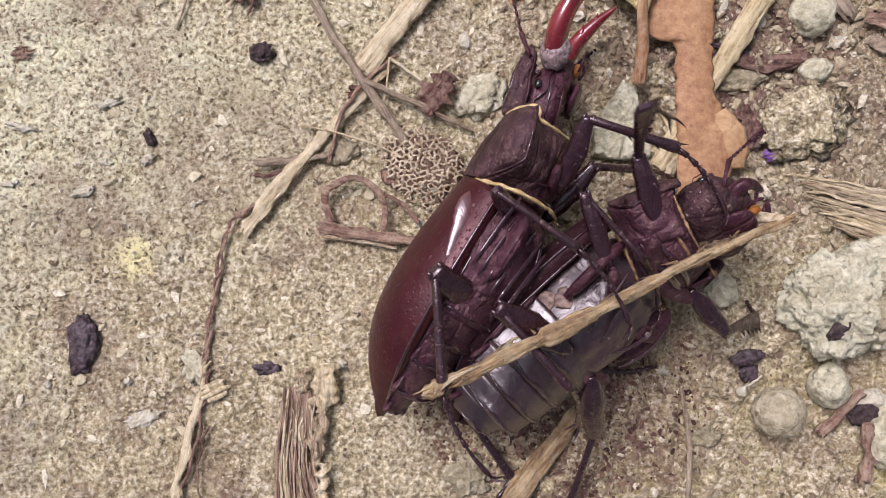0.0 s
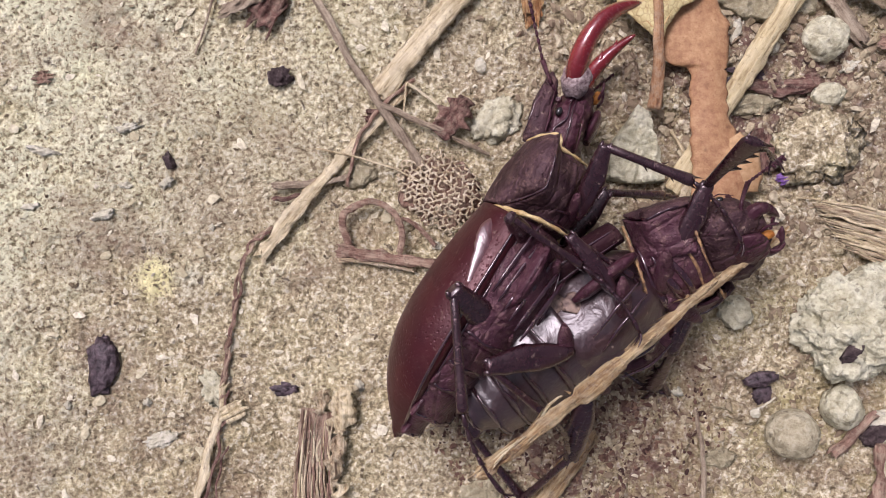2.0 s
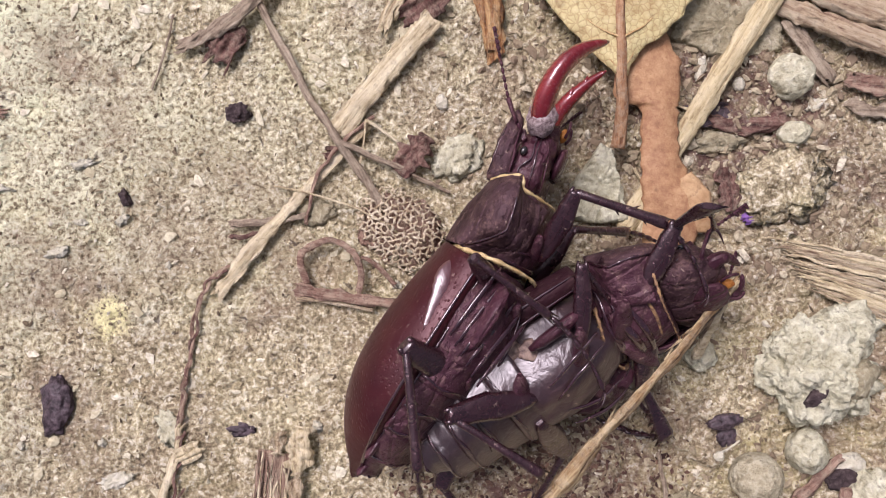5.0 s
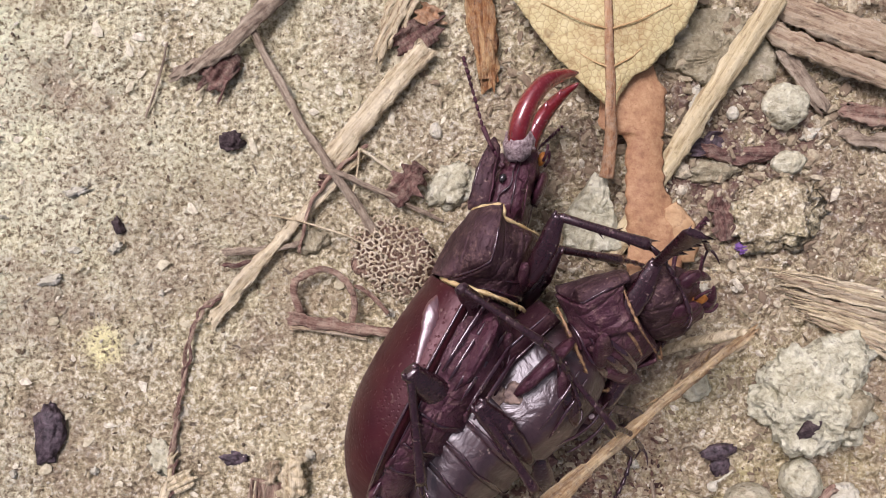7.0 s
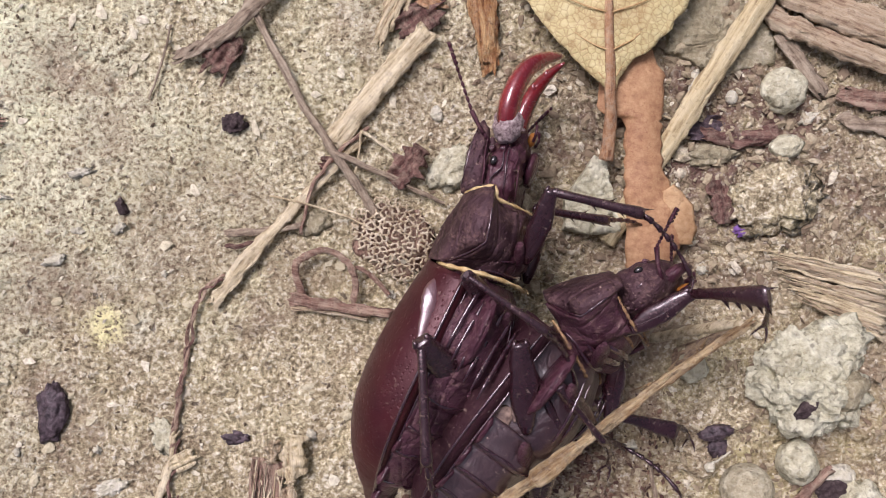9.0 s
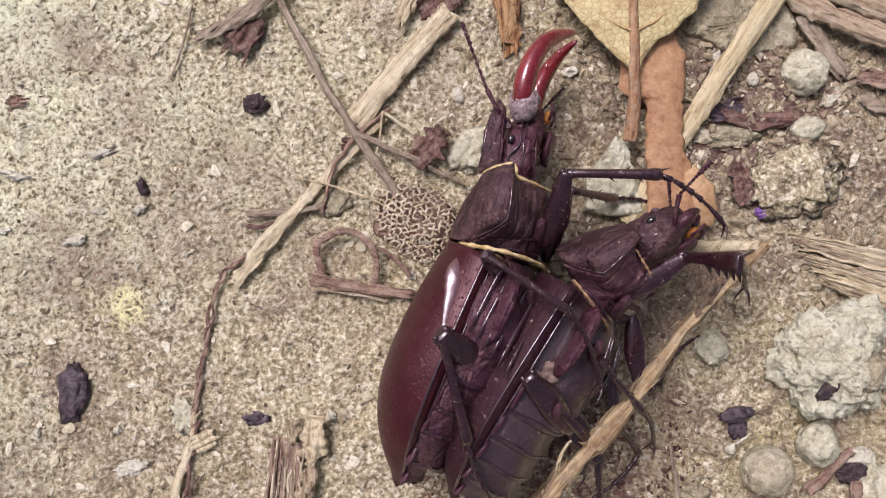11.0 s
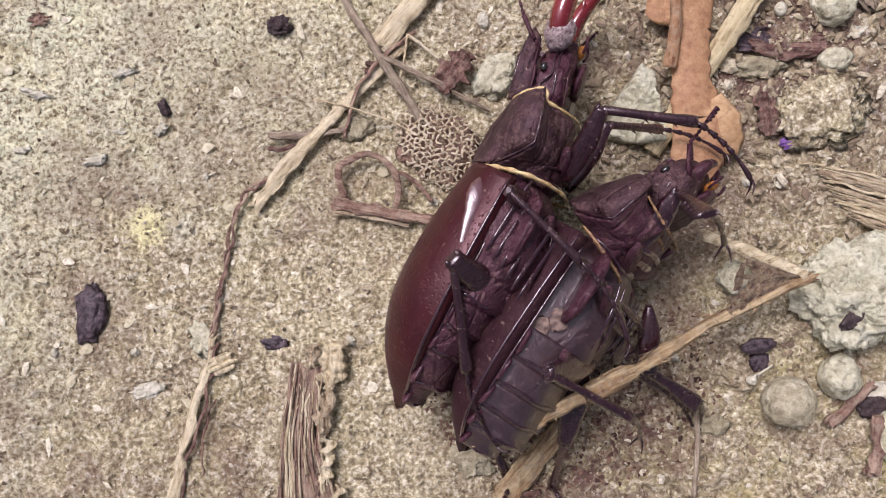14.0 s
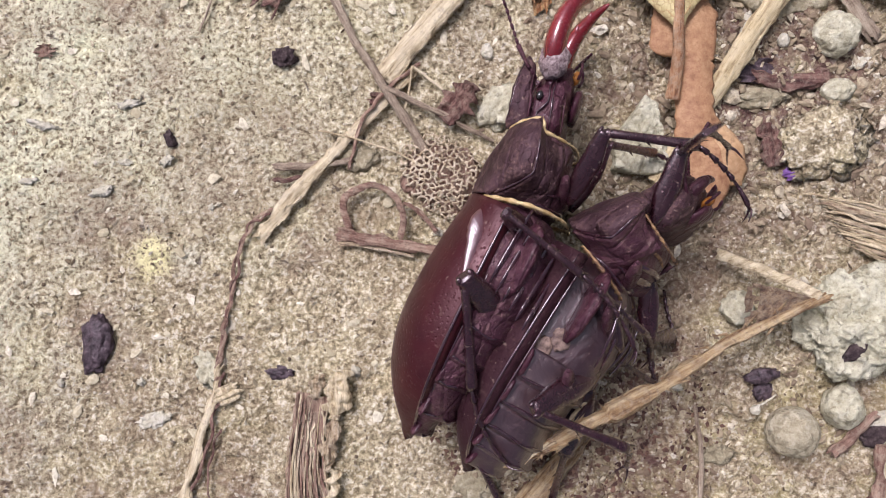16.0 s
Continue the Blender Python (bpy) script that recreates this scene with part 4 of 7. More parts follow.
            bm = tube(line, [0.6, 0.85, 1.02, 1.15, 1.2, 1.18, 1.13, 1.08, 1.03, 0.98, 0.94, 0.87, 0.79, 0.69, 0.57, 0.44, 0.3, 0.1], 16, 0.8)
            for u, r, k in ((7, 0.4, 1.5), (10, 0.42, 1.9), (13, 0.3, 1.2)):
                spike(bm, line[u] + Vector((-s * 0.3, 0, 0)), line[u] + Vector((-s * k, 0.5, 0)), r, 7)
            jaw = part("jaw", bm, RED_CHITIN, head, "long curved glossy dark-red jaw", m=mm_pose(s * 3.2, hy + HL - 0.1, 0.7))
            part("jaw_base", blob(1.15, 1.55, 1.2, 2.0 + s, 0.3, 1.6, 3), JAW_BASE, jaw, "pale bristly jaw base", m=mm_pose(s * 0.35, 0.45, 0.1))
            jaws.append((jaw, s, (s * 3.2, hy + HL - 0.1, 0.7)))
        else:
            pts = [(s * 2.1, hy + HL - 0.4, -0.2), (s * 2.5, hy + HL + 0.6, -0.1), (s * 1.9, hy + HL + 1.4, 0), (s * 0.6, hy + HL + 1.9, 0.1)]
            bm = tube(curve(pts, 9), [0.75, 0.75, 0.72, 0.66, 0.58, 0.48, 0.36, 0.24, 0.08], 12, 0.8)
            spike(bm, (s * 1.9, hy + HL + 1.2, 0), (s * 0.8, hy + HL + 1.5, 0), 0.3, 6)
            part("jaw", bm, CHITIN, head, "short black jaw")
        bm = tube(curve([(s * 1.1, hy + HL + 0.1, -1.3), (s * 1.6, hy + HL + 0.9, -1.4), (s * 1.2, hy + HL + 1.6, -1.2)], 8), [0.12, 0.15, 0.12, 0.15, 0.12, 0.15, 0.15, 0.08], 6)
        part("mouth_feeler", bm, CHITIN, head)
    # legs: hip joints here, moving joints as parts of their own
    legs = {}
    for s, side in ((-1, "left"), (1, "right")):
        for kind, hip in (("fore", (s * 2.4, 2.6 if male else 1.9, -3.6)), ("middle", (s * 3.0, -2.3 if male else -3.6, -4.6)), ("hind", (s * 2.6, -9.4 if male else -9.6, -4.4))):
            k = 1.0 if male else 0.9
            Lf, rf, Lt, rt, La = (q * k for q in LEG_SIZES[kind])
            part("hip_joint", loft([(-2.6, 0.2, 0.2, -0.2), (-1.5, 0.7, 0.5, -0.45), (0.4, 0.85, 0.5, -0.5), (1.8, 0.6, 0.4, -0.4), (2.7, 0.2, 0.15, -0.2)], 16, 0.8), BELLY, root, m=(bow if kind == "fore" else Matrix()) @ mm_pose(hip[0], hip[1], hip[2] + 0.35, 0, s * 12, s * -68))
            wide = kind == "fore" and not male
            f = part("thigh", femur_mesh(Lf, rf * (1.15 if wide else 1.0)), LEG_CHITIN, root)
            t = part("shin", tibia_mesh(Lt, rt * (1.25 if wide else 1.0), wide), LEG_CHITIN, root, "flat toothed shin" if wide else "")
            a = part("foot", tarsus_mesh(La, 0.25, 0.28), LEG_CHITIN, root)
            legs[kind, side] = (f, t, a, Lf, Lt, La, (s * 3.0, -1.5, -2.4) if male and kind == "middle" else hip)
    return root, legs, jaws, feelers


male, male_legs, male_jaws, _ = build_beetle("male_stag_beetle", "black stag beetle with red jaws, lying on its side", True)
female, female_legs, _, female_feelers = build_beetle("female_stag_beetle", "black stag beetle with short jaws, lying on its back and kicking", False)


# ---------------------------------------------------------------- the stick that the legs push about: stem, side twig and a scrap of skin
STICK = 33.0


def build_stick():
    root = tagged(new("dry_stick"), "pale brown dry stick with a forked end and a torn scrap", "stick")
    pts = curve([(0, 0, 0), (0.5, 9, 0.1), (-0.3, 19, 0.2), (-0.2, 29, 0.1), (0.3, STICK, 0)], 44, 0.25, 4)
    radii = [0.46 + 0.24 * (i / 43) + 0.14 * noise.noise((i * 0.45, 2.2, 0.4)) + (0.25 if 20 < i < 26 else 0) for i in range(44)]
    pts = curve(pts, 110)
    radii = [radii[min(int(i * 43 / 109), 42)] * (1 + 0.10 * noise.noise((i * 0.35, 5.2, 0.4))) for i in range(110)]
    bm = tube(pts, radii, 20, 0.75, ridges=5, ridge=0.10, ragged=0.5, seed=3)
    for v in bm.verts:
        v.co += Vector((1, 0, 1)) * 0.11 * noise.fractal((v.co.x * 1.6, v.co.y * 0.5, v.co.z * 1.6), 0.8, 2.0, 4)
    rng = random.Random(12)
    for k in range(46):
        q = pts[rng.randrange(16, 92)]
        o = Vector((rng.choice((-1, 1)) * rng.uniform(0.6, 0.9), 0, rng.uniform(0, 0.5)))
        spike(bm, q + o * 0.7, q + o * 1.25 + Vector((0, rng.uniform(-2.2, 2.2), 0.1)), 0.16, 5)
    part("stem", bm, TAN_STICK, root)
    shoot = curve([(0.2, 26.8, 0.1), (0.9, 26.2, 0.2), (1.4, 25.2, 0.2), (1.6, 24.0, 0.0)], 14, 0.1, 3)
    part("side_shoot", tube(shoot, [0.26 - 0.012 * i for i in range(14)], 8, 0.7, ragged=0.2, seed=9), STRAW, root, "thin curved side shoot")
    for k in range(5):
        x0 = rng.uniform(-0.5, 0.5)
        y0 = rng.uniform(27.5, 31.5)
        line = curve([(x0, y0, 0.45), (x0 * 1.2, y0 + 1.8, 0.5), (x0 * 1.5 + rng.uniform(-0.3, 0.3), min(y0 + rng.uniform(2.6, 4.2), 34.2), rng.uniform(0.0, 0.45))], 9, 0.12, k)
        part("fibre", tube(line, [0.13 - 0.008 * i for i in range(9)], 5, 0.6), (STRAW, TAN_STICK, WOOD)[k % 3], root)
    tw = curve([(0.1, 0.6, 0), (2.3, 1.7, 0.2), (5.3, 3.6, 0.2), (8.5, 5.7, 0)], 16, 0.2, 8)
    part("twig", tube(tw, [0.58 + 0.1 * noise.noise((i * 0.6, 7, 1)) for i in range(16)], 10, 0.8, ridges=4, ridge=0.08, ragged=0.3, seed=5), STRAW, root, "smooth pale side twig")
    bm = bmesh.new()
    n = 12
    top, low = [], []
    for i in range(n):
        u = i / (n - 1)
        for j in range(n):
            v = j / (n - 1)
            a = Vector((0.2, 0.8 + 8.5 * u, 0))
            b = Vector((0.3 + 4.2 * u, 0.8 + 4.6 * u, 0))
            p = a.lerp(b, v) * (1 + 0.05 * noise.noise((u * 5, v * 5, 2)))
            p.z += 0.35 * noise.noise((u * 3.1, v * 3.1, 7))
            top.append(bm.verts.new(p + Vector((0, 0, 0.06))))
            low.append(bm.verts.new(p - Vector((0, 0, 0.06))))
    rngs = random.Random(3)
    keep = {(i, j): not (i >= n - 3 and rngs.random() < 0.45) for i in range(n - 1) for j in range(n - 1)}
    for (i, j), ok in keep.items():
        if ok:
            q = [i * n + j, (i + 1) * n + j, (i + 1) * n + j + 1, i * n + j + 1]
            bm.faces.new([top[k] for k in q])
            bm.faces.new([low[k] for k in q[::-1]])
    loose = [v for v in bm.verts if not v.link_faces]
    bmesh.ops.delete(bm, geom=loose, context="VERTS")
    skin = part("scrap", bm, SCRAP, root, "thin torn brown scrap of bark skin")
    return root, skin


stick, stick_scrap = build_stick()


# ---------------------------------------------------------------- stones, clods and crumbs
def stone(name, label, x, y, rx, ry, rz, seed, material, turn=0, rough=0.16, lumps=0.0, sink=0.30, level=4, category="stone", group="", size=1.0, tilt=0):
    ob = part(name, blob(rx, ry, rz, seed, rough, size, level, lumps), material)
    ob.matrix_basis = mm_pose(x, y, gz(x, y) + rz * (1 - 2 * sink) + 0.05, tilt, 0, turn)
    return tagged(ob, label, category, group)


def slab(name, label, corners, height, material, seed, group="stones"):
    """A broken stone with a flat, pitted top, steep sides and worn corners."""
    cx, cy = [sum(c[i] for c in corners) / len(corners) for i in (0, 1)]
    rim = []
    for a, b in zip(corners, corners[1:] + corners[:1]):
        steps = max(3, int(math.hypot(b[0] - a[0], b[1] - a[1]) / 0.22))
        rim += [((a[0] + (b[0] - a[0]) * k / steps) - cx, (a[1] + (b[1] - a[1]) * k / steps) - cy) for k in range(steps)]
    loops = []
    for z, f in [(-0.7, 0.94), (-0.2, 0.98), (0.2, 1.0), (0.5, 1.0), (0.75, 0.985), (0.92, 0.955), (1.0, 0.9)] + [(1.0 + 0.05 * k / 10, 0.9 - 0.085 * k) for k in range(1, 11)]:
        loops.append([Vector((x * f, y * f, z * height)) for x, y in rim])
    bm = bmesh.new()
    rings(bm, loops)
    for v in bm.verts:
        q = v.co + Vector((seed * 3.1, seed, 0))
        v.co += Vector((noise.noise(q * 0.9), noise.noise(q * 0.9 + Vector((5, 0, 0))), 0)) * 0.3
        lift = 0.38 * noise.fractal(q * 1.3, 0.6, 2.0, 5) + 0.2 * noise.noise(q * 0.4)
        v.co.z += lift * min(1.0, height)
    ob = part(name, bm, material)
    ob.matrix_basis = mm_pose(cx, cy, gz(cx, cy) + 0.1)
    return tagged(ob, label, "stone", group)


stone("pebble", "pale pitted pebble on loose soil", 36.36, 23.18, 2.3, 2.2, 1.9, 1.3, PALE_STONE, 20, 0.14, 0.10, group="pebbles")
stone("pebble", "small cream oval pebble half sunk in soil", 36.70, 17.62, 1.7, 1.2, 0.9, 2.1, PALE_STONE, 5, 0.12, 0.06, group="pebbles")
stone("pebble", "round clay-coloured pebble on mossy soil", 32.55, -15.82, 2.5, 2.45, 2.5, 3.4, BALL_STONE, 0, 0.05, 0.03, 0.12, group="pebbles")
stone("pebble", "pale lumpy pebble beside a mortar lump", 37.8, -13.41, 1.9, 2.15, 1.9, 4.4, PALE_STONE, 0, 0.14, 0.12, 0.15, group="pebbles")
stone("pebble", "small pale rough pebble near the stick", 27.49, -4.08, 1.6, 1.7, 1.2, 5.2, PALE_STONE, 30, 0.3, 0.2, group="pebbles")
slab("angular_stone", "pale wedge-shaped stone under a beetle leg", [(17.7, 16.4), (18.8, 15.9), (19.1, 13.8), (19.8, 11.6), (20.3, 8.9), (17.6, 8.6), (14.7, 9.1), (14.8, 12.6), (16.0, 14.0)], 1.9, LUMP_STONE, 6.3)
slab("flat_stone", "flat speckled grey stone slab under a straw", [(24.6, 27.1), (26.4, 26.4), (28.5, 25.3), (31.2, 24.8), (33.6, 25.5), (35.6, 25.8), (35.4, 29.0), (34.4, 30.3), (31.0, 33.0), (25.6, 32.4), (25.0, 29.6)], 0.9, GREY_STONE, 7.4)
stone("flat_stone", "grey stone slab beside a straw", 29.52, 16.89, 2.6, 1.0, 0.6, 9.4, GREY_STONE, 8, 0.45, 0.2, 0.3, group="stones")
stone("clod", "sandy clod of soil with rough crumbly surface", 35.6, 12.4, 4.6, 3.4, 0.9, 10.2, GROUND, 15, 0.4, 0.25, 0.46, group="clods", size=1.6)
stone("clod", "pale crumbly clod on the ground", 3.82, 15.21, 2.6, 1.9, 0.9, 11.2, PALE_STONE, 30, 0.4, 0.3, 0.4, group="clods", size=1.4)
stone("clod", "flat pale clod below the beetles", 2.36, -22.28, 2.2, 2.0, 0.6, 12.2, GREY_STONE, 0, 0.4, 0.3, 0.4, group="clods", size=1.4)
stone("clod", "greenish sandy clod among small pebbles", 26.15, -18.74, 1.6, 1.0, 0.6, 13.3, GREY_STONE, 0, 0.4, 0.3, 0.4, group="clods", size=1.4)
stone("clod", "rounded sandy clod beside a straw", -10.33, 9.71, 1.9, 1.3, 0.5, 14.3, GREY_STONE, 10, 0.3, 0.2, 0.4, group="clods", size=1.2)
stone("pebble", "tiny white pebble in coarse soil", 2.13, 20.65, 0.62, 0.8, 0.5, 15.1, WHITE_STONE, 20, 0.15, 0, group="pebbles", level=3)
stone("pebble", "tiny round cream pebble on soil", 31.35, 22.50, 0.6, 0.7, 0.5, 16.1, WHITE_STONE, 0, 0.15, 0, group="pebbles", level=3)
stone("pebble", "tiny white splinter of stone", 27.60, 24.16, 0.55, 1.2, 0.5, 17.1, WHITE_STONE, -15, 0.35, 0, group="pebbles", level=3)
stone("pebble", "large pale pebble at a twig's end", 44.56, -18.74, 2.7, 3.6, 2.0, 18.2, PALE_STONE, 0, 0.25, 0.2, group="pebbles")
stone("pebble", "white-topped pebble in a dark hollow", 42.70, -14.98, 1.6, 1.0, 0.9, 19.2, WHITE_STONE, 10, 0.3, 0.1, group="pebbles")
# dark colour here stands for the shadow on a stone in the hollow
stone("dark_chip", "chip in a hollow, coloured dark for its shadow", 41.86, -16.33, 1.6, 1.2, 0.7, 20.2, DARK_STONE, 20, 0.4, 0, group="dark chips", category="chip")
stone("dark_chip", "small dark slaty stone on pale crust", -17.90, 19.42, 1.15, 0.95, 0.6, 21.2, DARK_STONE, 0, 0.5, 0.3, group="dark chips", category="chip")
stone("dark_chip", "tiny dark stone in pale crust", -29.12, 11.00, 0.5, 0.95, 0.4, 22.2, DARK_STONE, 15, 0.5, 0, group="dark chips", category="chip", level=3)
stone("dark_chip", "crumpled dark chip between pebbles", 29.97, -10.72, 1.75, 0.75, 0.7, 23.2, SEED, 12, 0.25, 0.1, group="dark chips", category="chip")
stone("dark_chip", "dark crumb with a pale grain beside", 30.36, -12.40, 1.0, 0.9, 0.3, 24.2, SEED, 12, 0.3, 0.2, group="dark chips", category="chip")
stone("pebble", "tiny white grain beside a dark crumb", 29.29, -13.97, 0.5, 0.5, 0.5, 25.2, WHITE_STONE, 0, 0.2, 0, 0.0, group="pebbles", level=3)
stone("dark_clump", "dark brown soil clump beside splintered wood", -17.62, -11.84, 1.2, 0.7, 0.25, 26.2, SEED, 0, 0.6, 0.4, group="dark chips", category="chip")
stone("seed_husk", "flat dark purplish seed husk on the ground", -35.80, -9.37, 1.45, 2.85, 0.7, 27.2, SEED, -6, 0.28, 0.15, 0.3, category="seed", size=1.3)
stone("pale_chip", "flat cream chip on sandy ground", -30.08, -17.00, 1.6, 0.75, 0.3, 30.2, WHITE_STONE, 14, 0.5, 0.3, 0.3, category="chip", size=1.5)
stone("pale_chip", "thin cream flake beside a root", -24.63, -11.73, 1.2, 1.7, 0.28, 31.2, PALE_STONE, 20, 0.5, 0.3, 0.3, category="chip", size=1.5)
for k, (sx, sy, a, b, turn) in enumerate(((-35.58, 5.67, 1.0, 0.4, 20), (-33.33, 14.37, 1.1, 0.4, 15), (-41.75, 12.06, 1.3, 0.4, -10), (-24.92, 4.43, 0.3, 0.35, 0), (-33.61, 8.59, 0.6, 0.35, 0), (-43.15, 6.51, 0.8, 0.3, 10),
                                         (-29.40, 8.92, 0.6, 0.4, 30), (-39.22, -13.41, 0.35, 0.35, 0), (-10.04, -11.45, 0.4, 0.5, 20), (-31.37, -13.13, 0.4, 0.4, 0), (-2.19, 2.58, 0.4, 0.4, 0), (39.06, 20.54, 0.9, 0.5, 30), (28.39, 5.39, 0.5, 0.4, 0), (21.66, -12.01, 0.5, 0.4, 0))):
    stone("pale_chip", "small pale chip on the ground", sx, sy, a, b, 0.24, 40 + k, WHITE_STONE, turn, 0.9, 0.4, 0.4, 3, "chip", "pale chips", 1.4)


def build_mortar_lump():
    """A crusty lump of old mortar with smaller stones stuck in it."""
    x, y = 38.61, -5.56
    root = tagged(new("mortar_lump"), "large pale crusty mortar lump with grey stones stuck in", "mortar lump")
    root.matrix_basis = mm_pose(x, y, gz(x, y))
    bm = blob(5.2, 4.9, 3.2, 51.0, 0.22, 1.2, 6, 0.2)
    for v in bm.verts:
        v.co += v.co.normalized() * (0.7 * (0.5 - abs(noise.fractal(v.co * 0.55, 0.7, 2.1, 5))) + 0.55 * (0.5 - noise.voronoi(v.co * 0.62)[0][0]) + 0.2 * (0.5 - noise.voronoi(v.co * 1.7)[0][0]))
        v.co.z += 1.5
    part("lump", bm, LUMP_STONE, root)
    bm = blob(3.6, 2.6, 2.4, 52.0, 0.3, 1.3, 4, 0.3)
    part("upper_lump", bm, LUMP_STONE, root, m=mm_pose(2.4, 3.9, 1.4, 0, 0, 20))
    part("stuck_stone", blob(2.4, 1.5, 1.2, 53.0, 0.35, 1.0, 3), GREY_STONE, root, "grey stone stuck in mortar", m=mm_pose(3.2, -0.5, 3.3, 0, 12, 30))
    part("stuck_stone", blob(1.5, 0.7, 0.5, 54.0, 0.45, 1.0, 3), DARK_STONE, root, "blue-grey slate chip stuck in mortar", m=mm_pose(-1.1, -2.0, 4.1, 15, 0, 40))
    part("stuck_stone", blob(1.1, 1.3, 0.9, 55.0, 0.3, 1.0, 3), PALE_STONE, root, m=mm_pose(3.8, -3.0, 2.2))
    part("stuck_stone", blob(1.6, 1.0, 0.9, 56.0, 0.35, 1.0, 3), PALE_STONE, root, m=mm_pose(-2.6, 1.8, 3.6, 0, -15, 60))


build_mortar_lump()

# ---------------------------------------------------------------- straws, stems, roots and splinters
stem("straw", [(1.22, 28.45, 0.90), (-2.44, 24.49, 0.80), (-8.12, 17.40, 0.70)], 2.2, STRAW, "wide flat pale straw lying on the ground", "straw", 0.32, (1.0, 1.05), 24, 0.08, 1, 9, 0.5, "straws", 20)
stem("straw", [(-4.96, 18.58, 0.45), (-10.26, 12.88, 0.50), (-13.60, 9.25, 0.50), (-19.90, 1.62, 0.30)], 1.7, STRAW, "weathered flat straw half buried in dust", "straw", 0.3, (0.45, 0.9), 34, 0.15, 2, 8, 0.6, "straws", 18)
leaning_straw = stem("straw", [(36.75, 33.20, 2.50), (30.50, 23.55, 2.00), (26.30, 16.50, 1.20), (21.10, 8.00, 0.95)], 1.95, CREAM_STRAW, "stout smooth cream straw leaning over stones and under a leaf", "straw", 0.5, (1.1, 1.0), 26, 0.06, 3, 4, 0.2, "straws", 20)
stem("straw", [(13.12, -16.35, 0.70), (9.49, -21.04, 0.80), (5.34, -26.39, 0.60)], 2.5, TAN_STICK, "broad tan straw lying under the beetles", "straw", 0.3, (0.7, 1.1), 22, 0.1, 4, 7, 0.8, "straws", 18)
stem("grey_stem", [(-16.19, 31.24, 1.00), (-11.72, 22.48, 0.90), (-7.67, 16.26, 1.10), (-3.50, 9.98, 0.40)], 0.8, GREY_STEM, "thin grey plant stem crossing a straw", "stem", 0.8, (0.9, 1.1), 34, 0.2, 5, 5, 0.3, "stems")
stem("grey_stem", [(-7.95, 16.51, 1.20), (-2.55, 14.20, 0.90), (2.85, 11.78, 0.40)], 0.55, GREY_STEM, "thin grey side stem on the soil", "stem", 0.8, (1.2, 0.7), 24, 0.2, 6, 5, 0.3, "stems")
stem("brown_twig", [(-4.66, 18.91, 0.90), (-7.97, 16.00, 1.00), (-10.04, 13.09, 0.90), (-11.11, 8.71, 0.40)], 0.45, RED_BARK, "thin reddish brown twig along a straw", "twig", 0.7, (0.9, 0.8), 24, 0.25, 7, 5, 0.3, "stems")
stem("grass_fibre", [(-5.19, 18.56, 1.20), (-5.54, 16.12, 1.00), (-6.20, 13.02, 0.30)], 0.24, STRAW, "fine yellow grass fibre", "fibre", 0.8, (1, 0.7), 14, 0.1, 8, 0, 0.1, "fibres", 8)
stem("grass_fibre", [(-5.30, 18.61, 1.20), (-3.83, 17.82, 0.80), (-1.90, 16.36, 0.40)], 0.36, STRAW, "fine yellow grass fibre", "fibre", 0.7, (1, 0.7), 14, 0.1, 9, 0, 0.1, "fibres", 8)
stem("grass_fibre", [(-14.29, 12.22, 0.40), (-9.37, 11.15, 0.90), (-4.66, 9.38, 0.80), (-2.01, 7.59, 0.40)], 0.26, STRAW, "long fine hair-like grass fibre", "fibre", 0.9, (0.8, 1), 26, 0.12, 10, 0, 0.1, "fibres", 8)
stem("stalk_scrap", [(-18.48, 8.52, 0.60), (-15.25, 8.74, 0.60), (-11.11, 9.38, 0.40)], 0.85, GREY_STEM, "short weathered stalk scrap", "stalk", 0.5, (1.0, 0.7), 20, 0.2, 11, 5, 0.5, "stalk scraps")
stem("stalk_scrap", [(-18.48, 7.26, 0.40), (-16.97, 7.42, 0.40), (-15.43, 7.71, 0.30)], 0.5, BROWN_FIBRE, "short dark stalk scrap", "stalk", 0.5, (1.0, 0.7), 14, 0.2, 12, 5, 0.3, "stalk scraps")
stem("dry_root", [(-18.39, 4.42, 0.20), (-20.74, 2.73, 0.35), (-21.88, 0.06, 0.20), (-22.33, -3.85, 0.22), (-23.00, -6.64, 0.18), (-23.30, -9.98, 0.25), (-23.7, -12.6, 0.2)], 0.45, TORN_WOOD, "thin dry root half sunk in the crust", "root", 0.6, (0.7, 1.2), 50, 0.55, 13, 5, 0.4, "stems")
stem("dry_root", [(-18.9, 3.95, 0.25), (-21.13, 2.29, 0.35), (-22.05, -0.78, 0.22), (-22.6, -4.42, 0.25), (-23.2, -8.2, 0.2), (-23.9, -12.9, 0.2)], 0.34, BROWN_FIBRE, "thin dark root fibre beside a root", "root", 0.7, (0.8, 0.9), 44, 0.6, 14, 0, 0.2, "stems")
stem("straw", [(-23.3, -11.4, 0.25), (-24.2, -15.2, 0.40), (-25.5, -20.3, 0.35), (-26.8, -25.9, 0.30), (-27.5, -29.6, 0.25)], 1.15, STRAW, "narrow flat straw half sunk in the crust", "straw", 0.35, (0.55, 1.1), 50, 0.35, 71, 6, 0.6, "straws", 16)
# dark strand added along the straw for its dark edge
stem("dry_root", [(-23.1, -12.2, 0.25), (-23.6, -15.2, 0.40), (-24.7, -19.8, 0.35), (-25.7, -24.2, 0.30), (-26.2, -28.6, 0.25)], 0.4, BROWN_FIBRE, "thin dark strand along a straw", "root", 0.6, (0.8, 0.9), 40, 0.5, 72, 0, 0.3, "stems")
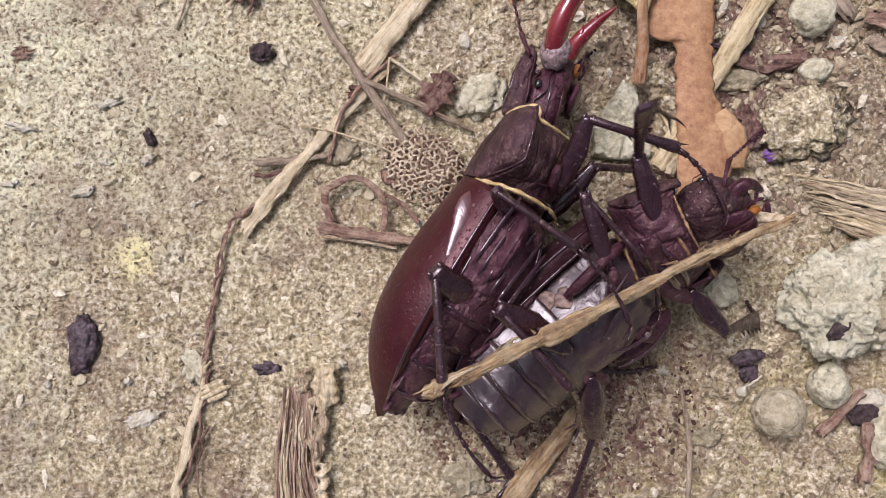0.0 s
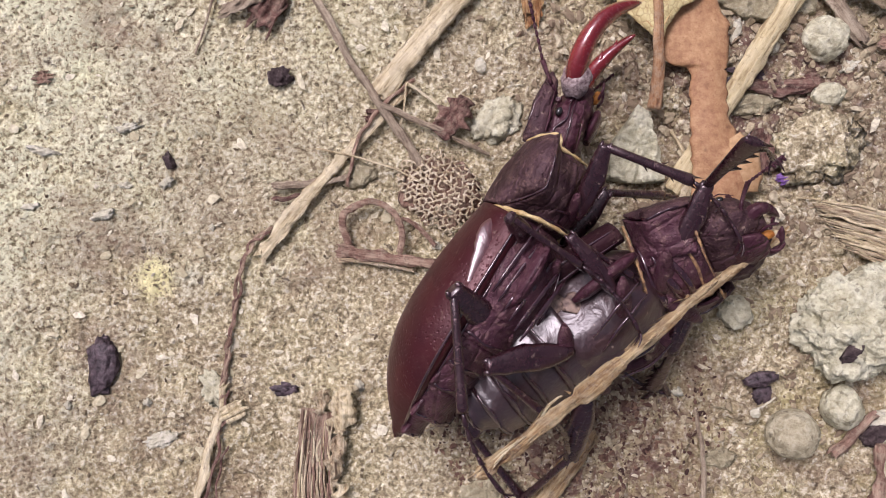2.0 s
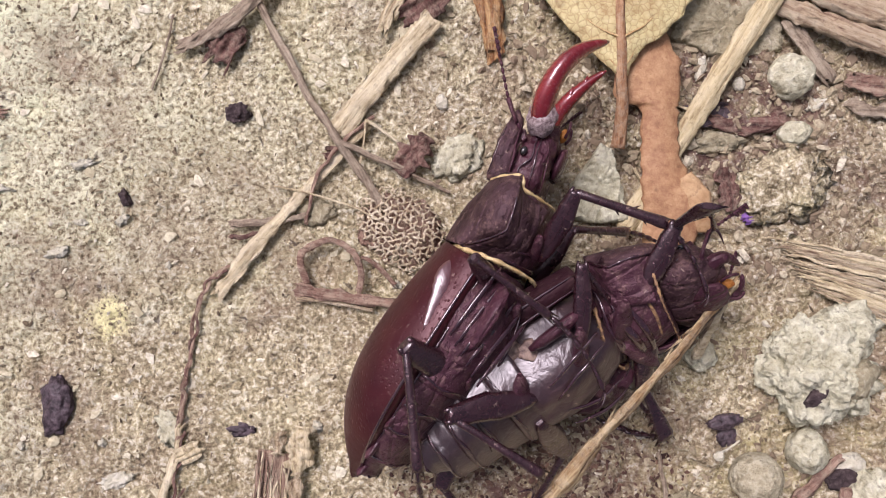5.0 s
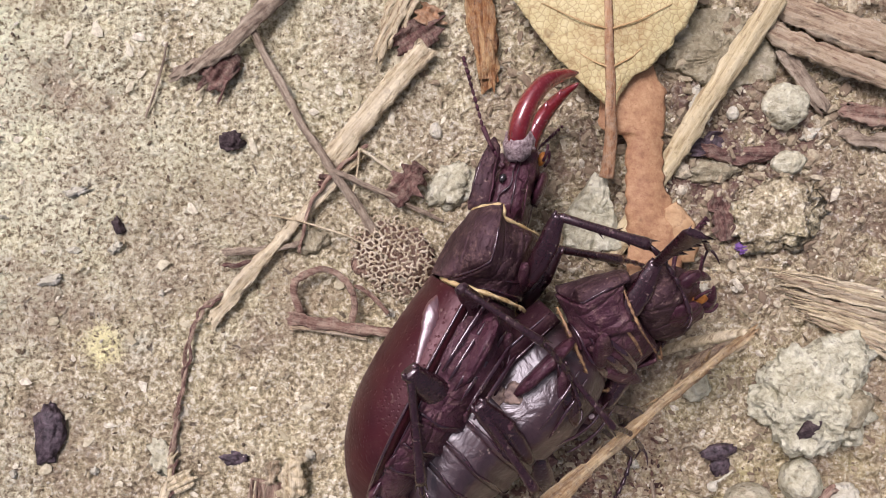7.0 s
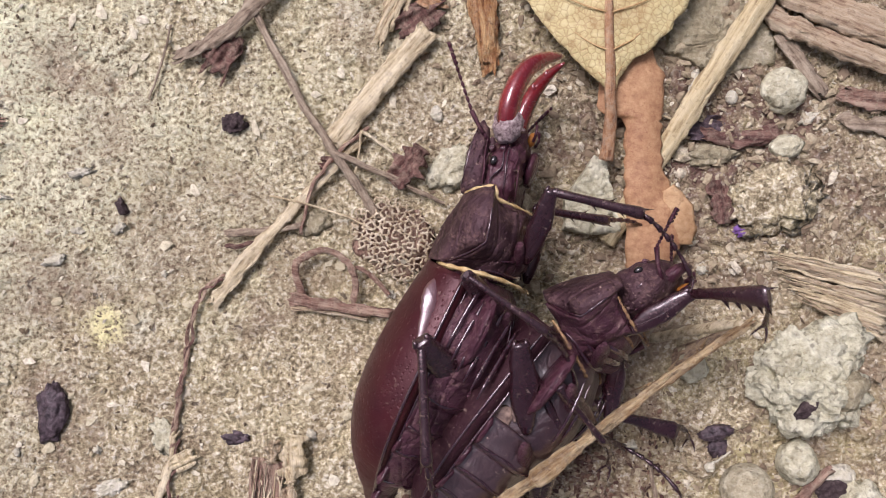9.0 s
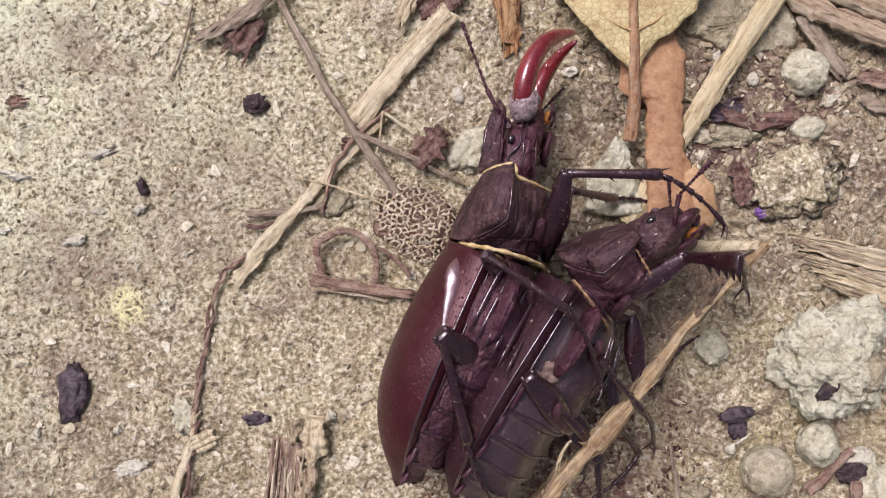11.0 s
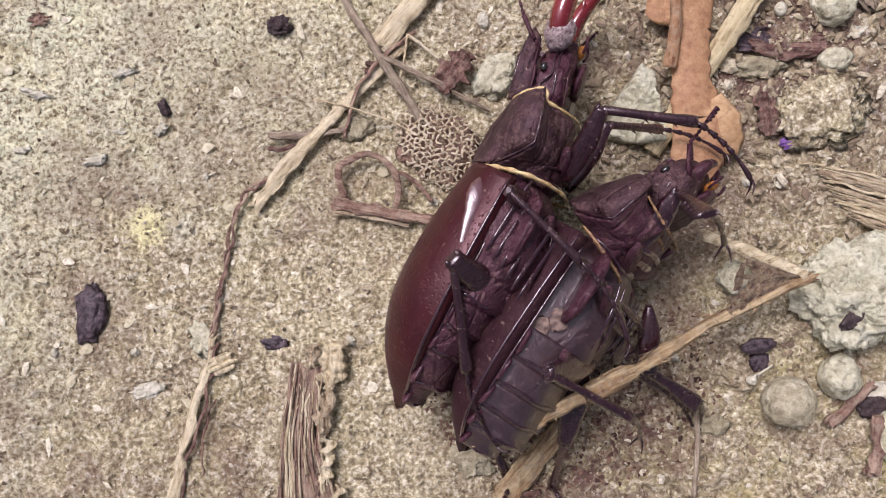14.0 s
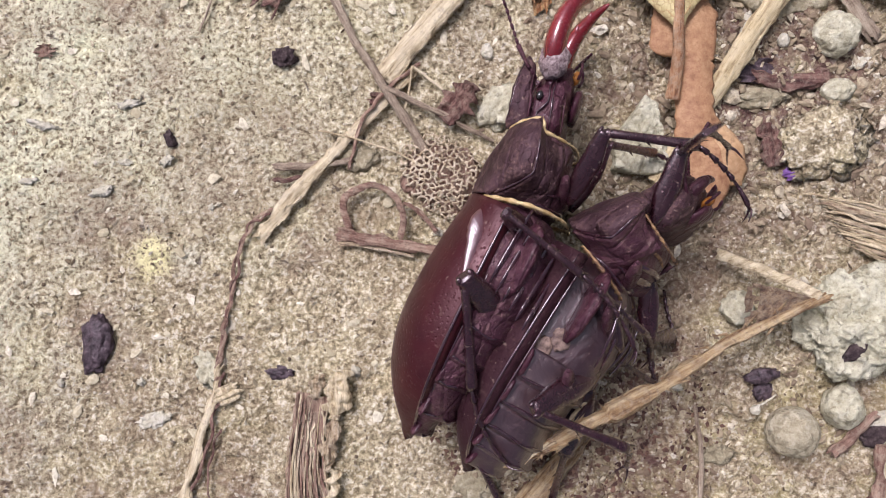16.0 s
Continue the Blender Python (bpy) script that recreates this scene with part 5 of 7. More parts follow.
stem("dry_root", [(-23.29, -17.62, 0.30), (-24.05, -21.19, 0.30), (-24.02, -25.02, 0.2)], 0.3, BROWN_FIBRE, "thin dark root fibre on the ground", "root", 0.7, (0.8, 0.6), 20, 0.4, 15, 0, 0.2, "stems")
stem("thin_stem", [(23.47, -13.88, 0.50), (24.05, -16.92, 0.60), (24.38, -20.54, 0.60), (24.08, -25.59, 0.50)], 0.5, GREY_STEM, "thin curved grey stem on mossy soil", "stem", 0.8, (0.7, 1.1), 26, 0.15, 16, 4, 0.2, "stems")
stem("brown_twig", [(36.98, -18.16, 0.80), (38.87, -16.30, 0.90), (41.20, -14.12, 0.70)], 1.1, RED_BARK, "short brown twig between pebbles", "twig", 0.7, (1.1, 0.8), 18, 0.25, 17, 5, 0.4, "twigs")
stem("brown_twig", [(41.70, -17.44, 0.80), (42.03, -19.96, 0.70), (41.48, -22.80, 0.50)], 1.3, RED_BARK, "short dark brown twig on soil", "twig", 0.7, (0.9, 1.1), 18, 0.25, 18, 5, 0.4, "twigs")
stem("pale_splinter", [(29.06, -13.81, 0.90), (29.92, -13.33, 1.10), (31.28, -12.48, 0.90)], 0.28, WHITE_STONE, "tiny white splinter beside a dark chip", "splinter", 0.8, (1.2, 0.7), 10, 0.1, 70, 0, 0.1, "splinters", 8)
stem("pale_splinter", [(21.07, 14.10, 0.50), (21.94, 12.58, 0.60), (22.74, 11.32, 0.50)], 0.4, STRAW, "tiny pale splinter on soil", "splinter", 0.7, (0.7, 1.2), 12, 0.1, 19, 4, 0.2, "splinters", 8)
stem("pale_splinter", [(23.23, 11.42, 0.90), (22.59, 9.58, 1.00), (21.88, 7.55, 0.80)], 1.6, STRAW, "pale flat stalk end under a leaf", "splinter", 0.4, (0.8, 1.1), 14, 0.1, 20, 6, 0.4, "splinters")
stem("pale_splinter", [(24.14, 20.71, 0.40), (25.33, 20.26, 0.50), (26.59, 19.83, 0.40)], 0.35, STRAW, "tiny pale splinter on dark soil", "splinter", 0.7, (0.7, 1.1), 10, 0.1, 21, 4, 0.2, "splinters", 8)
stem("bark_strip", [(-23.36, 25.71, 0.80), (-18.82, 28.11, 1.30), (-13.95, 32.85, 1.20), (-11.29, 35.73, 0.90)], 1.9, GREY_STEM, "weathered grey strip of bark", "bark", 0.35, (0.55, 1.2), 28, 0.25, 22, 6, 0.8, "bark strips", 18)
stem("brown_twig", [(-17.28, 27.12, 0.90), (-18.34, 25.25, 0.60), (-19.34, 23.08, 0.30)], 0.4, BROWN_FIBRE, "thin brown twig under bark", "twig", 0.8, (1, 0.6), 14, 0.1, 23, 0, 0.2, "twigs", 8)
stem("brown_twig", [(-24.29, 29.05, 0.30), (-25.12, 25.22, 0.50), (-26.39, 21.80, 0.30)], 0.28, GREY_STEM, "thin bent grey-brown twig on pale crust", "twig", 0.8, (0.8, 0.9), 18, 0.12, 24, 0, 0.2, "twigs", 8)
stem("wood_piece", [(6.14, 36.47, 0.80), (6.50, 31.98, 1.00), (6.87, 28.15, 0.90), (7.35, 25.48, 0.50)], 3.0, ORANGE_WOOD, "short orange-brown split wood piece", "wood", 0.4, (1.1, 0.62), 20, 0.15, 25, 6, 1.6, "wood pieces", 18)
stem("wood_piece", [(33.59, 31.32, 1.20), (38.64, 28.33, 1.60), (49.72, 24.53, 1.40)], 2.1, PALE_WOOD, "long split piece of weathered wood", "wood", 0.6, (0.8, 1.2), 36, 0.2, 26, 15, 1.2, "wood pieces", 22)
stem("wood_piece", [(34.49, 33.87, 1.00), (40.42, 30.96, 1.30), (50.93, 27.88, 1.20)], 3.0, PALE_WOOD, "pale split piece of weathered wood", "wood", 0.5, (0.8, 1.2), 36, 0.25, 27, 15, 1.2, "wood pieces", 22)
stem("wood_piece", [(36.37, 28.31, 0.80), (38.21, 25.67, 0.80), (40.36, 23.00, 0.40)], 1.7, GREY_STEM, "greyish strip of wood on soil", "wood", 0.35, (1.0, 0.8), 18, 0.2, 28, 7, 0.8, "wood pieces", 16)
stem("bark_strip", [(41.93, 22.97, 0.60), (45.09, 22.11, 0.90), (50.11, 22.45, 0.80)], 2.2, RED_BARK, "dark layered bark strip in soil", "bark", 0.2, (0.6, 1.1), 20, 0.3, 29, 7, 0.8, "bark strips", 16)
stem("bark_strip", [(42.27, 20.50, 0.50), (45.21, 19.66, 0.70), (50.19, 20.25, 0.70)], 1.9, GREY_STEM, "greyish layered bark strip in soil", "bark", 0.2, (0.6, 1.1), 20, 0.3, 30, 7, 0.8, "bark strips", 16)
stem("bark_strip", [(28.45, 18.90, 0.40), (31.43, 18.18, 0.60), (35.39, 18.96, 0.40)], 1.9, BROWN_FIBRE, "dark flake of bark on soil", "bark", 0.3, (0.7, 0.9), 20, 0.3, 31, 7, 0.6, "bark strips", 16)
stem("curled_strip", [(-11.04, 2.73, 0.50), (-11.64, 4.94, 0.90), (-10.62, 6.36, 1.10), (-8.38, 6.84, 1.30), (-6.42, 5.70, 1.10), (-5.66, 3.50, 0.80), (-6.03, 1.73, 0.40)], 0.7, RED_BARK, "curled reddish strip of dry stalk", "stalk", 0.45, (1.0, 0.9), 36, 0.12, 32, 5, 0.4, "stalk scraps")
stem("stalk_scrap", [(-12.15, 2.17, 0.50), (-8.01, 1.50, 0.70), (-2.17, 0.61, 0.50)], 1.2, RED_BARK, "flat reddish stalk beside a curled strip", "stalk", 0.35, (1.1, 0.8), 26, 0.18, 33, 6, 0.5, "stalk scraps", 16)
stem("stalk_scrap", [(-12.06, 1.28, 0.40), (-8.03, 0.72, 0.50), (-4.70, 0.06, 0.30)], 0.5, WOOD, "pale thin stalk scrap on the ground", "stalk", 0.5, (1.0, 0.6), 20, 0.15, 34, 4, 0.3, "stalk scraps")
stem("stalk_scrap", [(-5.68, 5.34, 0.60), (-4.00, 4.39, 0.70), (-2.45, 2.51, 0.50)], 0.55, RED_BARK, "short reddish stalk end", "stalk", 0.6, (0.8, 0.8), 16, 0.15, 35, 4, 0.3, "stalk scraps")
rng = random.Random(77)
for k in range(38):
    u = k / 37 + rng.uniform(-0.03, 0.03)
    p0 = Vector((33.94, 7.59, 0.40)).lerp(Vector((38.29, 2.29, 0.40)), u)
    p1 = Vector((46.05, 5.18, 0.50)).lerp(Vector((46.05, -1.17, 0.50)), u)
    lift = rng.uniform(0.2, 0.5)
    p0 = p0.lerp(p1, rng.uniform(0.0, 0.25))
    stem("wood_splinter", [p0, p0.lerp(p1, 0.5) + Vector((0, rng.uniform(-0.25, 0.25), lift)), p1 + Vector((0, 0, lift))], rng.uniform(0.25, 0.7), WOOD if k % 2 else STRAW, "thin splinter of weathered wood on soil", "splinter", 0.5, (0.4, 1.1), 26, 0.2, 40 + k, 5, 0.8, "wood splinters", 10)


def sheet(rows, cols, arch=0.4, thick=0.16, rough=0.25, seed=1, holes=(), crumple=0.0):
    """A thin blade between pairs of edge points (left x, y, z, right x, y, z)."""
    bm = bmesh.new()
    L = curve([r[0] for r in rows], cols[1])
    R = curve([r[1] for r in rows], cols[1])
    grid = []
    for i, (a, b) in enumerate(zip(L, R)):
        line = []
        for j in range(cols[0] + 1):
            u = j / cols[0]
            p = a.lerp(b, u)
            e = 1 - abs(2 * u - 1)
            edge = 0.35 * noise.noise((i * 0.45, seed * 2.1, 3.0 * (u > 0.5))) * (1 - e) ** 3
            p += (b - a).normalized() * edge
            p.z += arch * (1 - (2 * u - 1) ** 2) + rough * noise.noise((p.x * 0.35, p.y * 0.35, seed)) + 0.06 * noise.noise((p.x * 1.3, p.y * 1.3, seed + 4))
            if crumple:
                p.z += crumple * (0.5 - 2 * abs(noise.noise((p.x * 1.1, p.y * 1.1, seed + 7))))
            line.append(bm.verts.new(p))
        grid.append(line)
    for i in range(len(grid) - 1):
        for j in range(cols[0]):
            c = (grid[i][j].co + grid[i + 1][j + 1].co) / 2
            if any((c.x - hx) ** 2 / hr ** 2 + (c.y - hy) ** 2 / hs ** 2 < 1 for hx, hy, hr, hs in holes):
                continue
            bm.faces.new((grid[i][j], grid[i][j + 1], grid[i + 1][j + 1], grid[i + 1][j]))
    bmesh.ops.delete(bm, geom=[v for v in bm.verts if not v.link_faces], context="VERTS")
    bmesh.ops.recalc_face_normals(bm, faces=bm.faces)
    bmesh.ops.solidify(bm, geom=bm.faces[:], thickness=thick)
    return bm


def build_frayed_wood():
    """A torn strip of wood: a bark-brown body whose upper end frays into fibres."""
    root = tagged(new("frayed_wood"), "torn strip of dry wood with frayed fibrous end", "wood")
    a = Vector((-14.18, -25.62, 0.40))
    root.matrix_basis = mm_pose(*a)
    rng = random.Random(21)
    P = lambda q: Vector(q) - a
    rows = [(P((-16.85, -32.57, 0.40)), P((-7.70, -32.51, 0.40))), (P((-16.74, -28.73, 0.50)), P((-9.62, -28.14, 0.50))), (P((-16.43, -24.35, 0.60)), P((-11.54, -24.86, 0.60))), (P((-16.34, -20.01, 0.60)), P((-13.08, -20.64, 0.60))),
            (P((-15.95, -16.76, 0.50)), P((-12.90, -17.28, 0.50))), (P((-15.71, -13.51, 0.40)), P((-12.39, -14.03, 0.40)))]
    bm = sheet(rows, (40, 46), 0.25, 0.3, 0.3, 5)
    for v in bm.verts:
        v.co.z += 0.22 * noise.noise((v.co.x * 2.6, v.co.y * 0.18, 3.0))
    part("bark_body", bm, TORN_WOOD, root, "pinkish brown fibrous wood layer")
    for k in range(54):
        u = (k + rng.uniform(-0.5, 0.5)) / 53
        lo = P((-16.7, -30.5, 0.50)).lerp(P((-9.2, -30.4, 0.50)), u)
        mid = P((-16.38, -21.5, 0.75)).lerp(P((-12.3, -22.0, 0.75)), u)
        top = P((-15.8, -13.6, 0.55)).lerp(P((-12.4, -14.2, 0.55)), u)
        a0, a1 = sorted((rng.uniform(0.0, 0.8), rng.uniform(0.25, 1.06)))
        path = curve([lo, mid, top], 40)
        pick = [path[min(int(q * 39), 39)] for q in (a0, (a0 + a1) / 2, min(a1, 1.0))]
        off = Vector((rng.uniform(-0.15, 0.15), 0, rng.uniform(0.12, 0.34)))
        ln = curve([pick[0] + off, pick[1] + off * 1.2, pick[2] + off + Vector((rng.uniform(-0.3, 0.3), 0, rng.uniform(-0.1, 0.2)))], 12, 0.2, k)
        r = rng.uniform(0.06, 0.2)
        part("fibre", tube(ln, [r * (1.1 - 0.6 * i / 11) * (1 + 0.4 * noise.noise((i * 0.8, k, 2))) for i in range(12)], 6, 0.45), (WOOD, STRAW, TORN_WOOD, RED_BARK)[k % 4], root)
    # a curled flake torn off along one edge, over a dark gap
    for k, (cx, cy, half, long) in enumerate(((-12.0, -23.6, 0.8, 2.6), (-12.1, -18.4, 0.75, 2.8), (-11.6, -13.6, 1.1, 2.5), (-13.6, -12.9, 0.8, 1.2), (-10.8, -27.5, 0.7, 2.0))):
        rows = []
        for i in range(10):
            v = i / 9
            wide = half * (0.25 + 0.75 * math.sin(math.pi * (0.1 + 0.8 * v))) * (1 + 1.1 * noise.noise((i * 1.3, k * 3.1, 2.0)))
            y = cy + long * (2 * v - 1)
            x = cx + 0.16 * (y - cy) + 0.5 * noise.noise((i * 0.8, k * 2.3, 6.0))
            rows.append((P((x - wide, y, 0.9)), P((x + wide, y + 0.5 * noise.noise((i, k, 9.0)), 1.0 + 0.6 * noise.noise((i * 0.9, k, 4.0))))))
        part("torn_flake", sheet(rows, (12, 36), 0.2, 0.14, 0.5, 15 + k, crumple=0.55), (STRAW, WOOD)[k % 2], root, "pale torn flake along the edge")


build_frayed_wood()


# ---------------------------------------------------------------- leaves, scraps and the leaf skeleton
def build_brown_leaf():
    root = tagged(new("brown_leaf"), "dry tan-brown leaf fragment with torn edges on stones", "leaf")
    rows = [(Vector((21.89, 28.55, 1.50)), Vector((23.54, 28.66, 1.50))), (Vector((20.57, 26.87, 1.90)), Vector((24.95, 26.87, 1.90))), (Vector((20.00, 24.10, 2.00)), Vector((26.23, 24.10, 2.00))), (Vector((20.05, 20.71, 2.00)), Vector((26.17, 20.71, 2.00))),
            (Vector((22.35, 19.84, 2.00)), Vector((26.08, 19.70, 2.10))), (Vector((22.51, 18.09, 2.00)), Vector((26.08, 17.79, 2.10))), (Vector((22.57, 15.35, 2.00)), Vector((26.30, 15.33, 2.10))), (Vector((22.46, 13.17, 2.00)), Vector((27.28, 13.15, 2.10))), (Vector((22.75, 11.27, 1.90)), Vector((28.27, 11.62, 2.10))),
            (Vector((22.75, 8.28, 1.70)), Vector((28.34, 8.81, 1.90))), (Vector((22.95, 5.57, 1.30)), Vector((27.05, 5.56, 1.40))), (Vector((23.51, 4.16, 0.90)), Vector((25.29, 3.94, 0.90)))]
    part("blade", sheet(rows, (18, 84), 0.55, 0.15, 0.3, 3), BROWN_LEAF, root)
    rows = [(Vector((26.05, 12.86, 2.20)), Vector((27.30, 13.68, 2.20))), (Vector((26.41, 11.20, 2.40)), Vector((29.02, 11.74, 2.40))), (Vector((26.56, 9.31, 2.30)), Vector((29.44, 9.74, 2.30))), (Vector((27.76, 7.74, 1.70)), Vector((29.30, 7.85, 1.70)))]
    part("torn_lobe", sheet(rows, (8, 18), 0.25, 0.13, 0.25, 6), PALE_LOBE, root, "torn pale lobe")
    return root


def build_yellow_leaf():
    root = tagged(new("yellow_leaf"), "fallen yellow leaf with brown midrib, stalk and veins", "leaf")
    rows = [((18.50, 22.52, 3.40), (19.46, 22.52, 3.40)), ((16.44, 24.45, 3.50), (20.59, 24.81, 3.50)), ((13.76, 27.09, 3.50), (23.08, 26.64, 3.50)), ((11.35, 30.20, 3.40), (25.60, 29.67, 3.40)),
            ((9.21, 33.72, 3.20), (27.56, 33.34, 3.20)), ((8.13, 38.43, 2.80), (28.42, 38.06, 2.80)), ((9.21, 43.48, 2.40), (27.34, 43.09, 2.40)), ((13.03, 48.12, 1.90), (23.93, 47.94, 1.90)), ((18.25, 51.07, 1.60), (19.35, 51.07, 1.60))]
    part("blade", sheet([(Vector(a), Vector(b)) for a, b in rows], (28, 60), 0.5, 0.14, 0.3, 9), YELLOW_LEAF, root)
    rib = curve([(18.72, 15.83, 2.60), (18.97, 19.07, 3.30), (18.81, 22.69, 3.90), (18.61, 28.97, 4.15), (18.45, 37.65, 3.60), (18.70, 49.15, 2.10)], 40, 0.05, 2)
    part("stalk", tube(rib, [0.62 * (1.05 - 0.018 * i) for i in range(40)], 12, 0.6, ridges=4, ridge=0.1), VEIN, root, "brown leaf stalk and midrib")
    for s in (-1, 1):
        for k in range(6):
            u = 0.34 + 0.095 * k
            base = rib[int(u * 39)]
            yy = base.y + 2.6
            near = sorted((Vector(q[0 if s < 0 else 1]) for q in rows), key=lambda e: abs(e.y - yy))[:2]
            wide = min(abs(e.x - base.x) for e in near)
            end = Vector((base.x + s * wide * 0.86, yy, base.z - 0.5))
            mid = base.lerp(end, 0.5) + Vector((0, -0.3, 0.18))
            part("vein", tube(curve([base + Vector((0, 0, 0.1)), mid, end], 10, 0.08, k + s), [0.11, 0.10, 0.10, 0.09, 0.08, 0.07, 0.06, 0.05, 0.045, 0.04], 6, 0.6), LEAF_VEIN, root)
    return root


brown_leaf = build_brown_leaf()
yellow_leaf = build_yellow_leaf()


def scrap(name, label, x, y, rx, ry, material, seed, turn=0, lift=0.9, category="leaf scrap", group="leaf scraps"):
    """A crumpled bit of dead leaf."""
    rows = []
    for i in range(9):
        v = i / 8
        wv = rx * (0.35 + 0.65 * math.sin(math.pi * (0.12 + 0.76 * v))) * (1 + 0.9 * noise.noise((i * 0.9, seed, 2)))
        rows.append((Vector((-wv, ry * (2 * v - 1), lift * (0.4 + noise.noise((i * 1.1, seed, 6))))), Vector((wv, ry * (2 * v - 1) + 0.8 * noise.noise((i, seed, 9)), lift * (0.4 + noise.noise((i * 1.2, seed, 12)))))))
    ob = part(name, sheet(rows, (16, 30), 0.25 * lift, 0.12, 0.9 * lift, seed, crumple=0.35), material)
    ob.matrix_basis = mm_pose(x, y, gz(x, y) + 0.5 * lift, 0, 0, turn)
    return tagged(ob, label, category, group)


scrap("leaf_scrap", "crumpled dark brown leaf scrap on soil", -0.67, 15.32, 1.5, 2.3, BROWN_FIBRE, 3.0, -40, 1.5)
scrap("leaf_scrap", "crumpled dark leaf scrap under bark", -19.07, 26.38, 2.3, 1.5, BROWN_FIBRE, 4.0, 50, 0.7)
scrap("leaf_scrap", "brown curled leaf scrap among straws", 0.20, 29.89, 2.6, 1.6, BROWN_FIBRE, 5.0, 30, 0.7)
scrap("leaf_scrap", "tan curled leaf scrap among straws", 1.42, 31.97, 1.4, 1.2, VEIN, 6.0, -20)
scrap("leaf_scrap", "thin pale scrap hanging on a root", -22.56, -13.97, 1.3, 0.9, STRAW, 7.0, 25, 0.5)
scrap("leaf_scrap", "dark purplish leaf scrap on soil", 28.96, 19.42, 2.6, 1.3, SEED, 8.0, -5, 0.6)
scrap("leaf_scrap", "brown scrap under the straws", -8.64, 15.49, 0.8, 0.8, BROWN_FIBRE, 9.0, 0, 0.5)
scrap("leaf_scrap", "greyish brown flake beside a leaf", 30.36, 12.12, 1.3, 2.2, BROWN_FIBRE, 10.0, 10, 0.6)
scrap("leaf_scrap", "reddish dark flake in pale crust", -41.75, 19.42, 0.9, 0.6, RED_BARK, 11.0, 5, 0.3)
scrap("leaf_scrap", "dark brown flake below the beetles", 7.02, -28.18, 3.2, 2.0, BROWN_FIBRE, 12.0, 30, 0.7)
scrap("petal", "tiny crumpled purple petal on soil", 32.10, 9.20, 0.3, 0.6, PETAL, 13.0, 20, 0.6, "petal", "")
for k, (sx, sy) in enumerate(((-2.50, 32.50), (-1.81, 30.83), (-1.05, 32.79), (-3.15, 29.98), (-2.15, 31.66), (-1.49, 31.95), (-0.37, 32.35), (-2.75, 29.31))):
    stem("straw_shred", [(sx - 0.8, sy - 2.2, 0.6), (sx, sy, 1.0), (sx + 1.3, sy + 2.3, 0.7)], 0.8, STRAW, "pale shred of torn straw", "straw", 0.4, (0.7, 1.0), 14, 0.25, 60 + k, 4, 0.6, "straw shreds", 10)


def build_leaf_net():
    """The fibre skeleton of a rotted pod: a net of thin ribs on a low dome."""
    x0, y0 = -1.80, 8.02
    rng = random.Random(31)
    pts = {}
    for i in range(-20, 21):
        for j in range(-15, 16):
            if (i - j) % 3 == 0:
                continue
            px = (i + 0.5 * j) * 0.35 + rng.uniform(-0.19, 0.19)
            py = j * 0.30 + rng.uniform(-0.17, 0.17)
            d = (px / 4.7) ** 2 + ((py + 0.25 * px) / 3.9) ** 2
            if d < 1 + 0.2 * noise.noise((px, py, 2)):
                pts[i, j] = Vector((px, py, 0.35 + 1.3 * max(1 - d, 0) ** 0.6 + rng.uniform(-0.1, 0.1)))
    bm = bmesh.new()
    for (i, j), p in pts.items():
        for di, dj in ((1, 0), (0, 1), (-1, 1)):
            q = pts.get((i + di, j + dj))
            if q is None or rng.random() < 0.17:
                continue
            m = (p + q) / 2 + Vector((rng.uniform(-0.06, 0.06), rng.uniform(-0.06, 0.06), 0.05))
            r = rng.uniform(0.07, 0.16)
            tube([p, m, q], [r, r * 0.85, r], 6, bm=bm)
    ob = part("leaf_skeleton", bm, NET)
    ob.matrix_basis = mm_pose(x0, y0, gz(x0, y0) - 0.1, 0, 0, -12)
    # brown mat added to darken the gaps in the net
    part("dark_pith", blob(4.2, 3.3, 0.5, 7.7, 0.35, 1.6, 4, 0.3), RED_BARK, ob, "brown mat added under the net")
    return tagged(ob, "netted fibre skeleton of a rotted pod", "leaf skeleton")


build_leaf_net()


def grit(name, label, count, seed, size, material, where, flat=0.7):
    """Loose grains, one joined mesh."""
    r = np.random.RandomState(seed)
    base = np.array([(1, 0, 0), (-1, 0, 0), (0, 1, 0), (0, -1, 0), (0, 0, 1), (0, 0, -1), (0.62, 0.62, 0.5), (-0.62, 0.62, 0.5), (-0.62, -0.62, 0.5), (0.62, -0.62, 0.5)], float)
    tri = [(4, 6, 7), (4, 7, 8), (4, 8, 9), (4, 9, 6), (0, 6, 9), (2, 7, 6), (1, 8, 7), (3, 9, 8), (0, 2, 6), (2, 1, 7), (1, 3, 8), (3, 0, 9), (5, 2, 0), (5, 1, 2), (5, 3, 1), (5, 0, 3)]
    x, y = where(r, count)
    s = size[0] + (size[1] - size[0]) * r.rand(len(x)) ** 2.6
    verts, faces = [], []
    hz = ground_height(x, y)
    for k in range(len(x)):
        a = r.rand() * 6.283
        c, q = math.cos(a), math.sin(a)
        v = base * (0.5 + 0.9 * r.rand(10, 1)) * s[k] * np.array([1 + 0.7 * r.rand() ** 2, 0.5 + 0.45 * r.rand(), flat])
        v = np.stack([v[:, 0] * c - v[:, 1] * q + x[k], v[:, 0] * q + v[:, 1] * c + y[k], v[:, 2] + hz[k] + 0.2 * s[k]], -1)
        n = len(verts)
        verts.extend((v * MM).tolist())
        faces.extend([(i + n, j + n, m + n) for i, j, m in tri])
    me = bpy.data.meshes.new(name)
    me.from_pydata(verts, [], faces)
    me.materials.append(material)
    return tagged(new(name, me), label, "grit", kind="stuff")


